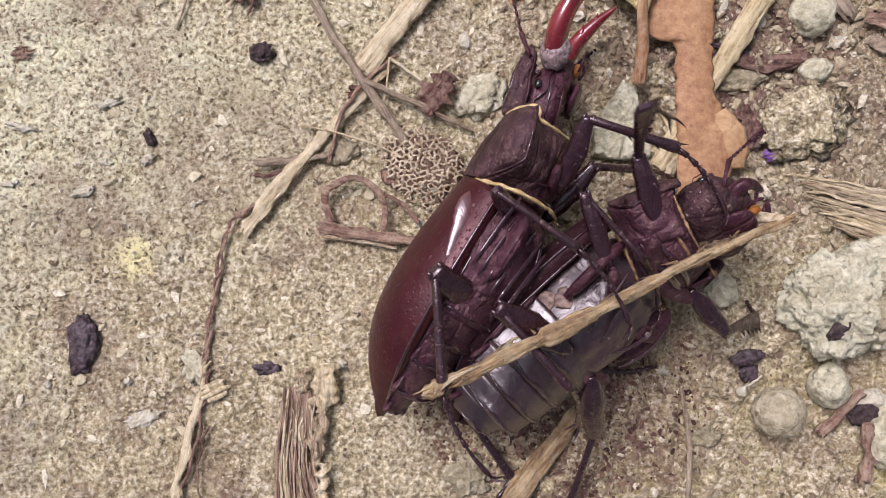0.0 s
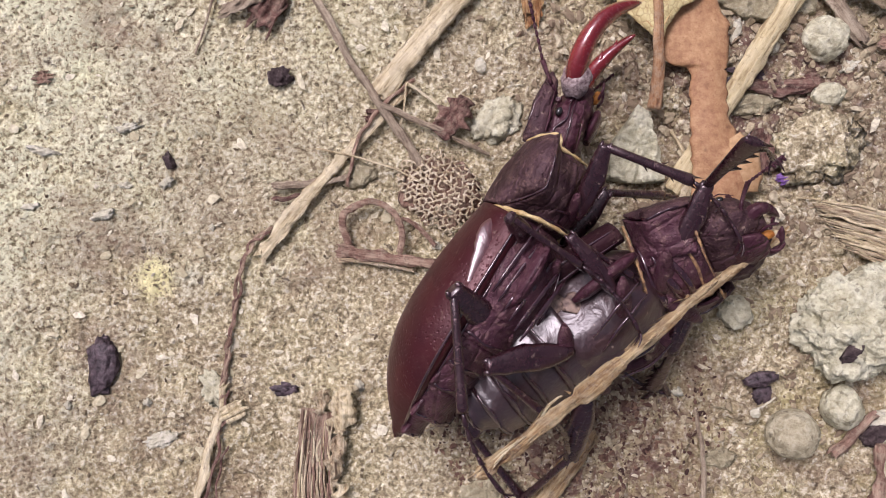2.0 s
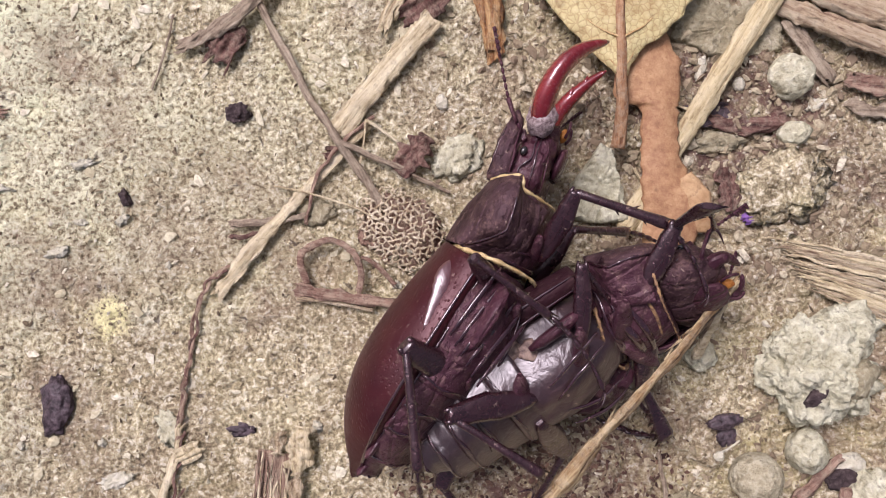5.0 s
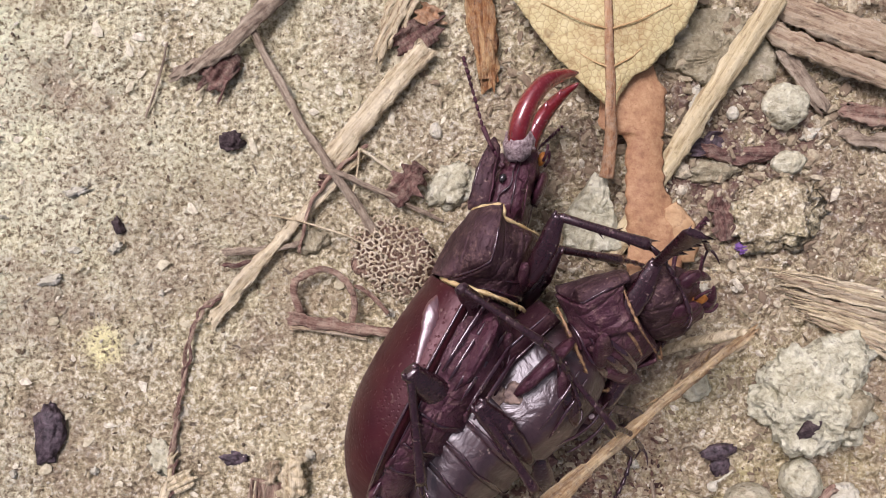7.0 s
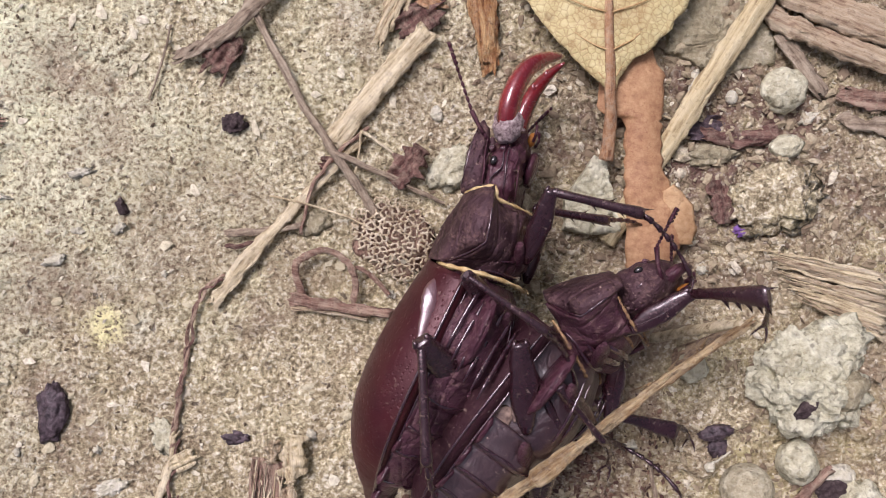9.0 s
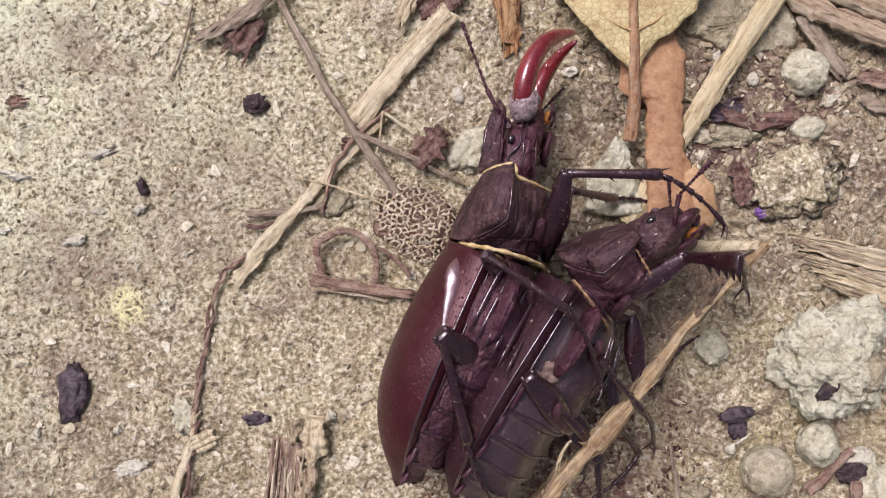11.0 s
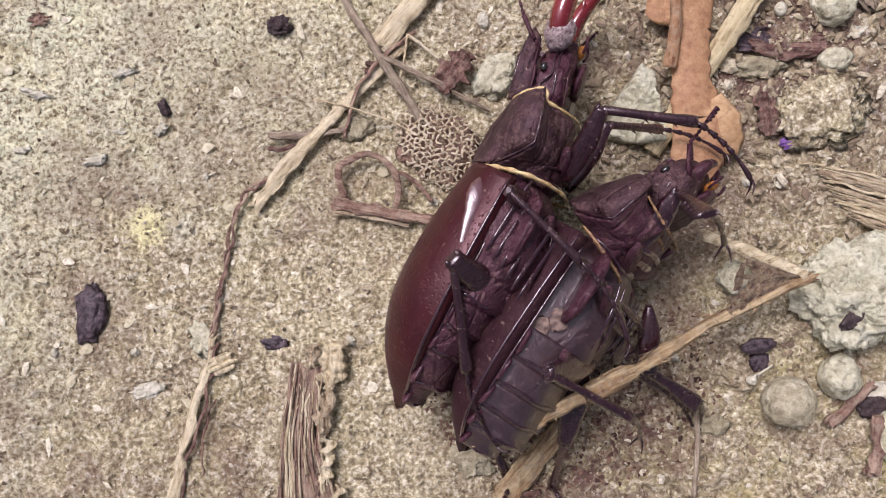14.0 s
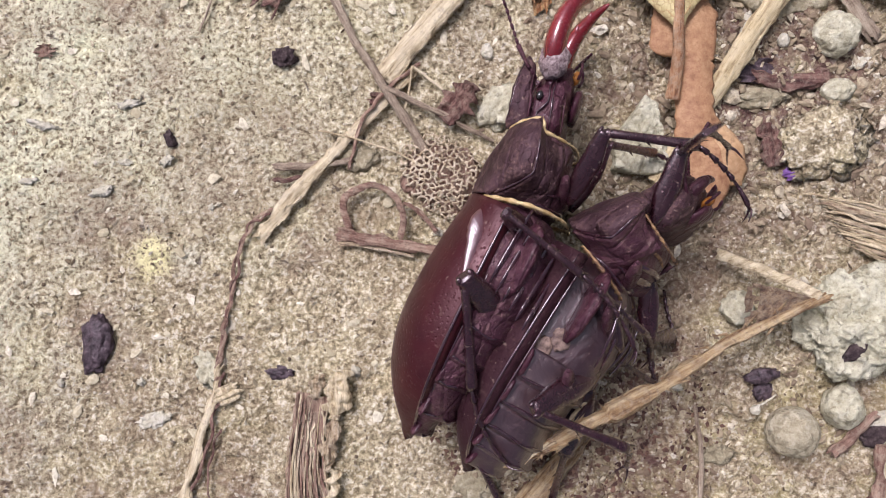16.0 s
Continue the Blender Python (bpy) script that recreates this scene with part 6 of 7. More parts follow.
def make_grit_material(name, stops, dark):
    n = Nodes(name)
    isl = n.island()
    col = n.ramp(isl, stops)
    col = n.mix(n.grey(n.noise(0.4, 3), 0.4, 0.65, 0.0, 0.6), col, dark)
    return n.done(col, 0.92, n.bump(n.noise(0.25, 3), 0.06, 0.8), spec=0.25)


SAND = make_grit_material("sand_grains", [(0.0, lin(84, 72, 58)), (0.25, lin(140, 127, 100)), (0.55, lin(174, 163, 130)), (0.85, lin(202, 194, 162)), (1.0, lin(238, 234, 212))], lin(122, 108, 84))
CRUMBS = make_grit_material("soil_crumbs", [(0.0, lin(128, 112, 92)), (0.35, lin(160, 147, 119)), (0.65, lin(186, 175, 143)), (0.9, lin(208, 200, 170)), (1.0, lin(234, 230, 206))], lin(122, 105, 86))
FLECKS = make_grit_material("pale_flecks", [(0.0, lin(184, 176, 142)), (0.5, lin(216, 210, 178)), (1.0, lin(240, 236, 212))], lin(168, 156, 126))
DEBRIS = make_grit_material("brown_debris", [(0.0, lin(60, 42, 38)), (0.5, lin(104, 78, 66)), (1.0, lin(146, 118, 96))], lin(60, 44, 40))


def over_all(r, n):
    return r.uniform(-50, 50, n), r.uniform(-30, 38, n)


def loose_soil(r, n):
    x, y = r.uniform(-2, 50, n * 2), r.uniform(-30, 38, n * 2)
    ok = r.rand(n * 2) < step(-2, 16, x + 0.1 * y) * 0.7 + 0.1
    return x[ok][:n], y[ok][:n]


def crusted(r, n):
    return r.uniform(-48, 4, n), r.uniform(-28, 32, n)


def stony_soil(r, n):
    return r.uniform(8, 50, n), r.uniform(3, 38, n)


def round_beetles(r, n):
    a, d = r.rand(n) * 6.283, r.rand(n) ** 0.7
    return 12 + 15 * d * np.cos(a), -15 + 11 * d * np.sin(a)


grit("sand_grains", "scattered pale and dark sand grains", 9000, 3, (0.06, 0.26), SAND, over_all)
grit("soil_crumbs", "loose soil crumbs and small stones", 4200, 4, (0.10, 0.5), CRUMBS, loose_soil)
grit("pale_flecks", "pale flecks of crust scattered on the ground", 420, 24, (0.12, 0.62), FLECKS, crusted, 0.3)
grit("coarse_crumbs", "coarse clods and little stones in loose soil", 1100, 14, (0.2, 0.72), CRUMBS, stony_soil, 0.7)
grit("brown_debris", "small brown plant debris in soil", 1500, 5, (0.10, 0.36), DEBRIS, round_beetles, 0.4)


# ---------------------------------------------------------------- what moves
def glide(rows, t):
    """Smooth values between rows of numbers, each row led by its time."""
    if t <= rows[0][0]:
        return list(rows[0][1:])
    if t >= rows[-1][0]:
        return list(rows[-1][1:])
    k = max(i for i in range(len(rows) - 1) if rows[i][0] <= t)
    a, b = rows[k], rows[k + 1]
    z, c = rows[max(k - 1, 0)], rows[min(k + 2, len(rows) - 1)]
    hgt = b[0] - a[0]
    u = (t - a[0]) / hgt
    out = []
    for i in range(1, len(a)):
        ma = 0 if k == 0 else (b[i] - z[i]) / (b[0] - z[0]) * hgt
        mb = 0 if k + 2 >= len(rows) else (c[i] - a[i]) / (c[0] - a[0]) * hgt
        lim = 3 * abs(b[i] - a[i])
        ma, mb = max(-lim, min(lim, ma)), max(-lim, min(lim, mb))
        out.append((2 * u ** 3 - 3 * u * u + 1) * a[i] + (u ** 3 - 2 * u * u + u) * ma + (3 * u * u - 2 * u ** 3) * b[i] + (u ** 3 - u * u) * mb)
    return out


TIMES = [k * 0.25 for k in range(65)]


def body_pose(x, y, z, heading, roll, rise):
    """Heading clockwise from +y; roll 0 lies on its side with the right side up, -90 on its back; rise lifts the head."""
    a, e, p = radians(heading), radians(roll), radians(rise)
    f = Vector((math.sin(a) * math.cos(p), math.cos(a) * math.cos(p), math.sin(p)))
    side = Vector((math.cos(a), -math.sin(a), 0))
    n = side.cross(f)
    d = -side * math.cos(e) + n * math.sin(e)
    r = f.cross(d)
    m = Matrix((r, f, d)).transposed().to_4x4()
    m.translation = Vector((x, y, z)) * MM
    return m


def segment_pose(a, b, hint):
    """From a towards b (millimetres), the flat side given by hint."""
    y = (b - a).normalized()
    x = hint - y * hint.dot(y)
    x = x.normalized() if x.length > 1e-4 else y.orthogonal().normalized()
    z = x.cross(y)
    m = Matrix((x, y, z)).transposed().to_4x4()
    m.translation = a * MM
    return m


def move_leg(leg, body, rows, flip=1.0, dive=6.5):
    """Rows: time, knee, ankle and foot tip in millimetres in the open. The joints keep their lengths."""
    f, t, a, Lf, Lt, La, hip = leg
    poses = {f: [], t: [], a: []}
    up = Vector((0, 0, 1))
    for tm in TIMES:
        v = glide(rows, tm)
        inv = body_pose(*glide(body, tm)).inverted()
        knee, ankle, tip = Vector(v[0:3]), Vector(v[3:6]), Vector(v[6:9])
        hipw = body_pose(*glide(body, tm)) @ (Vector(hip) * MM) / MM
        hipw.z = max(hipw.z, knee.z - dive)
        d = (knee - hipw).normalized()
        start = knee - d * Lf
        s = (ankle - knee).normalized()
        ankle = knee + s * Lt
        poses[f].append((tm, inv @ segment_pose(start, knee, d.cross(up))))
        poses[t].append((tm, inv @ segment_pose(knee, ankle, s.cross(up) * flip)))
        g = (tip - ankle).normalized()
        poses[a].append((tm, inv @ segment_pose(ankle - s * 0.1, tip, g.cross(up) * flip)))
    for ob, rs in poses.items():
        walk(ob, rs)


def hold_leg(leg, knee, ankle, tip):
    """A leg that stays folded against its body (joints in the body's frame)."""
    f, t, a, Lf, Lt, La, hip = leg
    knee, ankle, tip, hip = Vector(knee), Vector(ankle), Vector(tip), Vector(hip)
    d = (knee - hip).normalized()
    f.matrix_basis = segment_pose(knee - d * Lf, knee, Vector((0, 0, 1)))
    s = (ankle - knee).normalized()
    end = knee + s * Lt
    t.matrix_basis = segment_pose(knee, end, Vector((0, 0, 1)))
    a.matrix_basis = segment_pose(end, tip, Vector((0, 0, 1)))


def motions():
    male_rows = [
        (0, 5.69, 3.79, 8.60, 30.72, -12.0, 0.0),
        (0.5, 6.10, 3.71, 8.60, 31.55, -12.0, 0.0),
        (1, 5.66, 3.72, 8.60, 31.23, -12.0, 0.0),
        (1.5, 5.85, 3.79, 8.60, 30.84, -12.0, 0.0),
        (2, 5.78, 3.86, 8.60, 31.49, -12.0, 0.0),
        (2.5, 5.93, 3.67, 8.60, 31.82, -12.0, 0.0),
        (3, 5.72, 3.54, 8.60, 31.68, -12.0, 0.0),
        (3.5, 5.67, 3.19, 8.60, 31.83, -12.0, 0.0),
        (4, 5.98, 3.22, 8.60, 31.68, -12.0, 0.0),
        (4.5, 6.41, 3.81, 8.60, 32.03, -12.0, 0.0),
        (5, 6.39, 4.31, 8.60, 32.40, -12.0, 0.0),
        (7.5, 5.98, 4.66, 8.60, 26.38, -12.0, 0.0),
        (8, 5.85, 4.24, 8.60, 25.11, -12.0, 0.0),
        (8.5, 6.04, 4.31, 8.60, 25.21, -12.0, 0.0),
        (9, 5.86, 4.35, 8.60, 24.51, -12.0, 0.0),
        (9.5, 5.87, 4.72, 8.60, 22.37, -12.0, 0.0),
        (12, 5.34, 3.90, 8.60, 23.06, -12.0, 0.0),
        (12.5, 4.75, 3.79, 8.60, 24.92, -12.0, 0.0),
        (13, 4.29, 3.66, 8.60, 22.90, -12.0, 0.0),
        (13.5, 4.93, 3.16, 8.60, 24.28, -12.0, 0.0),
        (14, 5.24, 3.13, 8.60, 26.51, -12.0, 0.0),
        (14.5, 5.49, 3.51, 8.60, 26.27, -12.0, 0.0),
        (15, 4.86, 3.70, 8.60, 23.95, -12.0, 0.0),
        (15.5, 4.86, 3.59, 8.60, 24.12, -12.0, 0.0),
        (16, 4.84, 3.72, 8.60, 24.46, -12.0, 0.0),
    ]
    walk(male, [(t, body_pose(*glide(male_rows, t))) for t in TIMES])
    female_rows = [
        (0, 16.55, -1.06, 8.50, 47.23, -52.0, 0.0),
        (0.5, 16.22, -0.91, 8.50, 47.28, -52.0, 0.0),
        (1, 15.87, -1.39, 8.50, 48.78, -53.0, 0.0),
        (1.5, 15.97, -0.84, 8.50, 50.87, -54.0, 0.0),
        (2, 16.06, -0.05, 8.50, 52.84, -54.0, 0.0),
        (2.5, 15.79, -0.90, 8.50, 53.18, -54.0, 0.0),
        (3, 16.01, -0.95, 8.50, 51.57, -54.0, 0.0),
        (3.5, 16.13, -1.53, 8.50, 52.65, -54.0, 0.0),
        (4, 15.73, -1.77, 8.50, 51.70, -53.0, 0.0),
        (4.5, 16.54, -1.71, 8.50, 51.27, -52.0, 0.0),
        (5, 16.08, 0.21, 8.50, 53.63, -50.0, 0.0),
        (7.5, 14.44, 0.79, 8.81, 44.12, -42.0, 0.0),
        (8, 14.42, -0.30, 8.88, 44.94, -42.0, 0.0),
        (8.5, 14.48, 0.21, 8.94, 44.14, -37.0, 0.0),
        (9, 13.89, -0.89, 9.00, 37.43, -30.0, 0.0),
        (9.5, 14.25, 1.22, 9.00, 34.46, -28.0, 0.0),
        (12, 12.12, 0.95, 9.00, 29.59, -18.0, 0.0),
        (12.5, 11.76, 0.46, 9.00, 30.17, -18.0, 0.0),
        (13, 11.37, 0.49, 9.00, 28.70, -20.0, 0.0),
        (13.5, 11.91, -1.17, 9.00, 27.71, -24.0, 0.0),
        (14, 12.19, -1.95, 9.00, 31.95, -28.0, 0.0),
        (14.5, 12.73, -1.11, 9.00, 32.40, -28.0, 0.0),
        (15, 12.50, -1.75, 9.00, 31.77, -28.0, 0.0),
        (15.5, 11.99, -2.05, 9.00, 30.96, -28.0, 0.0),
        (16, 11.74, -0.50, 9.00, 30.40, -28.0, 0.0),
    ]
    walk(female, [(t, body_pose(*glide(female_rows, t))) for t in TIMES])
    move_leg(male_legs["fore", "right"], male_rows, [
        (0, 11.6, 10.4, 15.0, 19.9, 7.7, 15.0, 26.5, 2.1, 15.0),
        (0.5, 11.8, 10.6, 15.0, 20.3, 7.3, 15.0, 26.0, 2.2, 15.0),
        (1, 11.6, 10.2, 15.0, 19.8, 7.5, 15.0, 25.7, 1.9, 15.0),
        (1.5, 11.4, 10.5, 15.0, 20.3, 7.5, 15.0, 25.8, 2.3, 15.0),
        (2, 11.5, 10.5, 15.0, 19.6, 7.3, 15.0, 26.0, 2.3, 15.0),
        (2.5, 11.8, 10.0, 15.0, 20.0, 6.8, 15.0, 25.8, 1.9, 15.0),
        (3, 11.5, 9.7, 15.0, 20.1, 6.8, 15.0, 26.1, 1.7, 15.0),
        (3.5, 11.2, 8.9, 15.0, 19.7, 5.7, 15.0, 25.6, 0.5, 15.0),
        (4, 12.0, 9.5, 15.0, 18.9, 6.5, 13.8, 26.7, 0.8, 13.8),
        (4.5, 12.6, 9.9, 15.0, 20.8, 6.9, 15.0, 26.6, 1.2, 15.0),
        (5, 12.8, 10.6, 15.0, 20.5, 8.0, 15.0, 26.8, 1.7, 15.0),
        (7.5, 11.9, 11.7, 15.0, 20.0, 9.3, 15.0, 25.4, 3.6, 15.0),
        (8, 12.2, 11.5, 15.0, 19.9, 9.3, 15.0, 25.6, 4.2, 15.0),
        (8.5, 12.2, 11.6, 15.0, 20.2, 9.2, 15.0, 26.1, 3.4, 15.0),
        (9, 11.5, 11.8, 15.0, 20.1, 9.8, 15.0, 25.8, 4.9, 15.0),
        (9.5, 9.8, 12.6, 15.0, 19.3, 12.5, 15.0, 27.2, 10.3, 15.0),
        (12, 11.1, 10.6, 15.0, 19.0, 10.3, 15.0, 27.0, 5.5, 15.0),
        (12.5, 9.5, 10.8, 15.0, 18.7, 10.1, 15.0, 26.3, 5.9, 15.0),
        (13, 8.9, 10.6, 15.0, 17.7, 10.4, 15.0, 25.8, 6.1, 15.0),
        (13.5, 10.6, 9.5, 15.0, 19.1, 8.8, 15.0, 27.0, 4.5, 15.0),
        (14, 11.1, 9.3, 15.0, 20.1, 8.4, 15.0, 27.2, 3.7, 15.0),
        (14.5, 11.5, 9.8, 15.0, 20.1, 8.5, 15.0, 27.0, 3.5, 15.0),
        (15, 11.5, 10.1, 15.0, 19.9, 8.5, 15.0, 26.5, 5.8, 15.0),
        (15.5, 11.3, 10.0, 15.0, 20.1, 8.3, 15.0, 26.5, 3.5, 15.0),
        (16, 10.9, 10.5, 15.0, 19.3, 9.6, 15.0, 26.4, 4.4, 15.0),
    ], 1)
    move_leg(male_legs["fore", "left"], male_rows, [
        (0, 13.4, 7.3, 8.0, 19.6, 7.5, 3.6, 23.0, 7.3, 1.0),
        (3, 12.7, 7.3, 8.0, 19.3, 7.3, 4.1, 23.4, 7.4, 1.0),
        (4, 11.9, 7.0, 8.0, 19.4, 7.2, 7.5, 23.5, 7.5, 2.4),
        (5, 13.6, 7.9, 8.0, 19.7, 7.8, 3.5, 24.1, 7.4, 1.0),
        (8, 12.5, 9.6, 8.0, 19.3, 8.3, 4.8, 24.6, 8.0, 1.1),
        (9.5, 11.1, 11.1, 8.0, 17.9, 10.5, 4.6, 22.6, 11.8, 1.0),
        (12, 12.4, 10.2, 8.0, 17.3, 9.7, 2.2, 22.0, 9.1, 1.0),
        (12.5, 11.6, 10.1, 8.0, 18.5, 8.7, 5.3, 24.3, 6.0, 3.9),
        (13, 10.1, 10.2, 8.0, 17.3, 9.7, 5.5, 24.5, 8.3, 5.5),
        (13.5, 12.3, 9.6, 8.0, 18.7, 9.7, 3.9, 25.3, 8.6, 3.9),
        (14, 13.0, 9.3, 8.0, 19.1, 9.8, 3.4, 25.5, 9.4, 3.3),
        (14.5, 13.4, 9.6, 8.0, 18.8, 9.8, 2.7, 23.7, 9.6, 1.0),
        (15, 13.1, 10.1, 8.0, 19.2, 9.8, 3.5, 25.6, 8.9, 3.5),
        (15.5, 12.9, 10.0, 8.0, 18.6, 9.8, 3.0, 26.2, 8.1, 3.0),
        (16, 12.6, 10.6, 8.0, 18.3, 10.6, 2.9, 24.3, 8.2, 2.7),
    ], 1)
    move_leg(male_legs["middle", "right"], male_rows, [
        (0, 4.0, 4.4, 18.0, 10.3, 0.0, 18.0, 16.6, -5.3, 18.0),
        (0.5, 3.9, 4.6, 18.0, 10.3, 0.1, 18.0, 16.6, -5.5, 18.0),
        (1, 3.5, 4.4, 18.0, 9.9, -0.4, 18.0, 16.2, -5.6, 18.0),
        (1.5, 3.6, 4.5, 18.0, 9.1, 1.1, 14.0, 17.0, -4.2, 14.0),
        (2, 3.5, 4.7, 18.0, 9.5, 0.9, 15.3, 17.5, -4.3, 15.3),
        (2.5, 3.5, 4.0, 18.0, 9.5, -0.3, 16.2, 16.7, -5.3, 16.2),
        (3, 3.6, 3.6, 18.0, 9.5, -0.3, 15.3, 16.5, -4.0, 15.3),
        (3.5, 3.2, 2.6, 18.0, 9.0, -0.9, 14.5, 17.3, -6.1, 14.5),
        (4, 3.8, 2.9, 18.0, 9.5, -0.5, 14.3, 17.5, -5.7, 14.3),
        (4.5, 4.5, 4.1, 18.0, 10.2, -0.0, 15.1, 17.3, -4.6, 15.1),
        (5, 4.6, 5.4, 18.0, 10.6, 0.9, 16.7, 17.4, -4.5, 16.7),
        (7.5, 4.2, 6.0, 18.0, 10.6, 1.9, 17.4, 15.2, -2.3, 13.8),
        (8, 4.2, 5.6, 18.0, 10.7, 1.6, 18.0, 15.4, -2.4, 14.2),
        (8.5, 4.7, 5.7, 18.0, 11.0, 1.6, 16.9, 14.9, -1.5, 11.8),
        (9, 4.7, 5.1, 18.0, 10.9, 0.8, 18.0, 15.3, -2.9, 13.6),
        (9.5, 4.6, 5.5, 18.0, 11.3, 1.8, 17.5, 14.9, -2.1, 12.6),
        (12, 3.6, 4.2, 18.0, 9.9, -0.5, 18.0, 14.7, -5.9, 18.0),
        (12.5, 2.6, 4.0, 18.0, 8.7, -1.0, 18.0, 14.3, -7.1, 18.0),
        (13, 2.6, 3.4, 18.0, 8.5, -1.4, 17.8, 13.4, -6.5, 16.6),
        (13.5, 3.8, 2.0, 18.0, 9.3, -3.7, 18.0, 11.8, -11.4, 18.0),
        (14, 3.7, 2.4, 18.0, 9.3, -2.8, 18.0, 14.6, -7.6, 18.0),
        (14.5, 3.7, 3.2, 18.0, 9.7, -1.8, 18.0, 15.4, -5.8, 17.3),
        (15, 3.5, 3.1, 18.0, 9.5, -1.4, 16.7, 15.2, -5.7, 15.6),
        (15.5, 3.3, 3.0, 18.0, 9.2, -1.9, 18.0, 15.1, -6.2, 18.0),
        (16, 3.0, 3.7, 18.0, 9.0, -0.8, 17.1, 14.8, -5.2, 17.1),
    ], 1)
    move_leg(male_legs["hind", "right"], male_rows, [
        (0, -0.6, -1.6, 17.8, -0.0, -11.2, 17.5, 1.9, -18.5, 17.5),
        (0.5, -0.6, -1.3, 17.8, 0.0, -10.8, 16.2, 1.8, -18.8, 16.2),
        (1, -0.7, -1.4, 17.8, -0.2, -11.2, 17.8, 1.6, -18.5, 17.8),
        (1.5, -0.8, -1.3, 17.8, 0.2, -10.8, 17.0, 1.8, -18.5, 17.0),
        (2, -0.8, -0.9, 17.8, -0.1, -10.4, 17.5, 1.3, -17.6, 17.1),
        (2.5, -0.7, -1.5, 17.8, -0.1, -10.9, 16.4, 1.2, -19.0, 16.4),
        (3, -0.9, -1.8, 17.8, -0.1, -11.3, 16.7, 1.5, -19.2, 16.7),
        (3.5, -1.2, -2.5, 17.8, -0.5, -12.1, 17.2, 0.8, -19.9, 17.2),
        (4, -0.6, -2.4, 17.8, -0.1, -11.8, 16.1, 1.0, -19.8, 16.1),
        (4.5, -0.3, -2.2, 17.8, 0.3, -11.6, 16.2, -0.4, -18.7, 14.4),
        (5, -0.5, -1.2, 17.8, 0.5, -11.4, 17.8, 0.4, -17.3, 14.4),
        (7.5, 0.7, -0.2, 17.8, 1.5, -9.4, 15.0, 2.1, -16.2, 12.3),
        (8, 0.8, -0.5, 17.8, 1.6, -10.0, 17.0, 2.3, -17.0, 14.6),
        (8.5, 1.3, -0.2, 17.8, 1.6, -9.3, 14.7, 2.2, -16.2, 12.1),
        (9, 1.3, 0.1, 17.8, 1.8, -9.7, 17.8, 2.5, -16.3, 15.1),
        (9.5, 1.1, -0.3, 17.8, 3.0, -8.9, 14.0, 4.2, -16.0, 13.4),
        (12, 0.3, -1.8, 17.8, 2.9, -11.0, 16.5, 3.6, -17.6, 13.2),
        (12.5, -1.1, -1.9, 17.8, 1.2, -11.0, 15.5, 1.8, -17.9, 13.2),
        (13, -1.3, -2.0, 17.8, 1.3, -11.2, 17.5, 2.4, -18.2, 15.1),
        (13.5, -0.2, -3.6, 17.8, 2.2, -12.9, 17.4, 4.0, -19.9, 15.9),
        (14, -0.4, -2.8, 17.8, 1.0, -11.9, 14.9, 1.8, -18.8, 12.4),
        (14.5, 0.1, -1.9, 17.8, 1.2, -11.2, 16.0, 3.0, -18.3, 14.7),
        (15, 0.2, -1.6, 17.8, 1.4, -11.1, 17.5, 2.7, -17.9, 14.7),
        (15.5, 0.1, -1.8, 17.8, 1.6, -11.3, 17.7, 2.4, -17.8, 14.4),
        (16, -0.0, -1.2, 17.8, 0.9, -10.3, 14.9, 2.1, -17.3, 13.0),
    ], -1, 5.5)
    move_leg(male_legs["hind", "left"], male_rows, [
        (0, 1.9, -15.1, 4.0, 6.1, -21.5, 1.0, 5.3, -24.9, 1.0),
        (2.5, 0.8, -15.3, 4.0, 5.0, -20.9, 1.0, 4.2, -24.2, 1.0),
        (3.5, 0.7, -14.6, 4.0, 5.8, -20.9, 1.0, 2.0, -29.0, 1.0),
        (4, 1.4, -15.4, 4.0, 5.3, -21.0, 1.0, 3.7, -26.6, 1.0),
        (5, 2.2, -16.0, 4.0, 5.5, -20.8, 1.0, 4.4, -24.1, 1.0),
        (9, 4.0, -17.2, 4.0, 6.3, -22.7, 1.0, 6.9, -26.0, 1.0),
        (12, 4.0, -16.4, 4.0, 5.9, -21.6, 1.0, 6.5, -24.9, 1.0),
        (16, 1.8, -18.1, 4.0, 4.3, -23.2, 1.0, 5.5, -25.9, 1.0),
    ], 1)
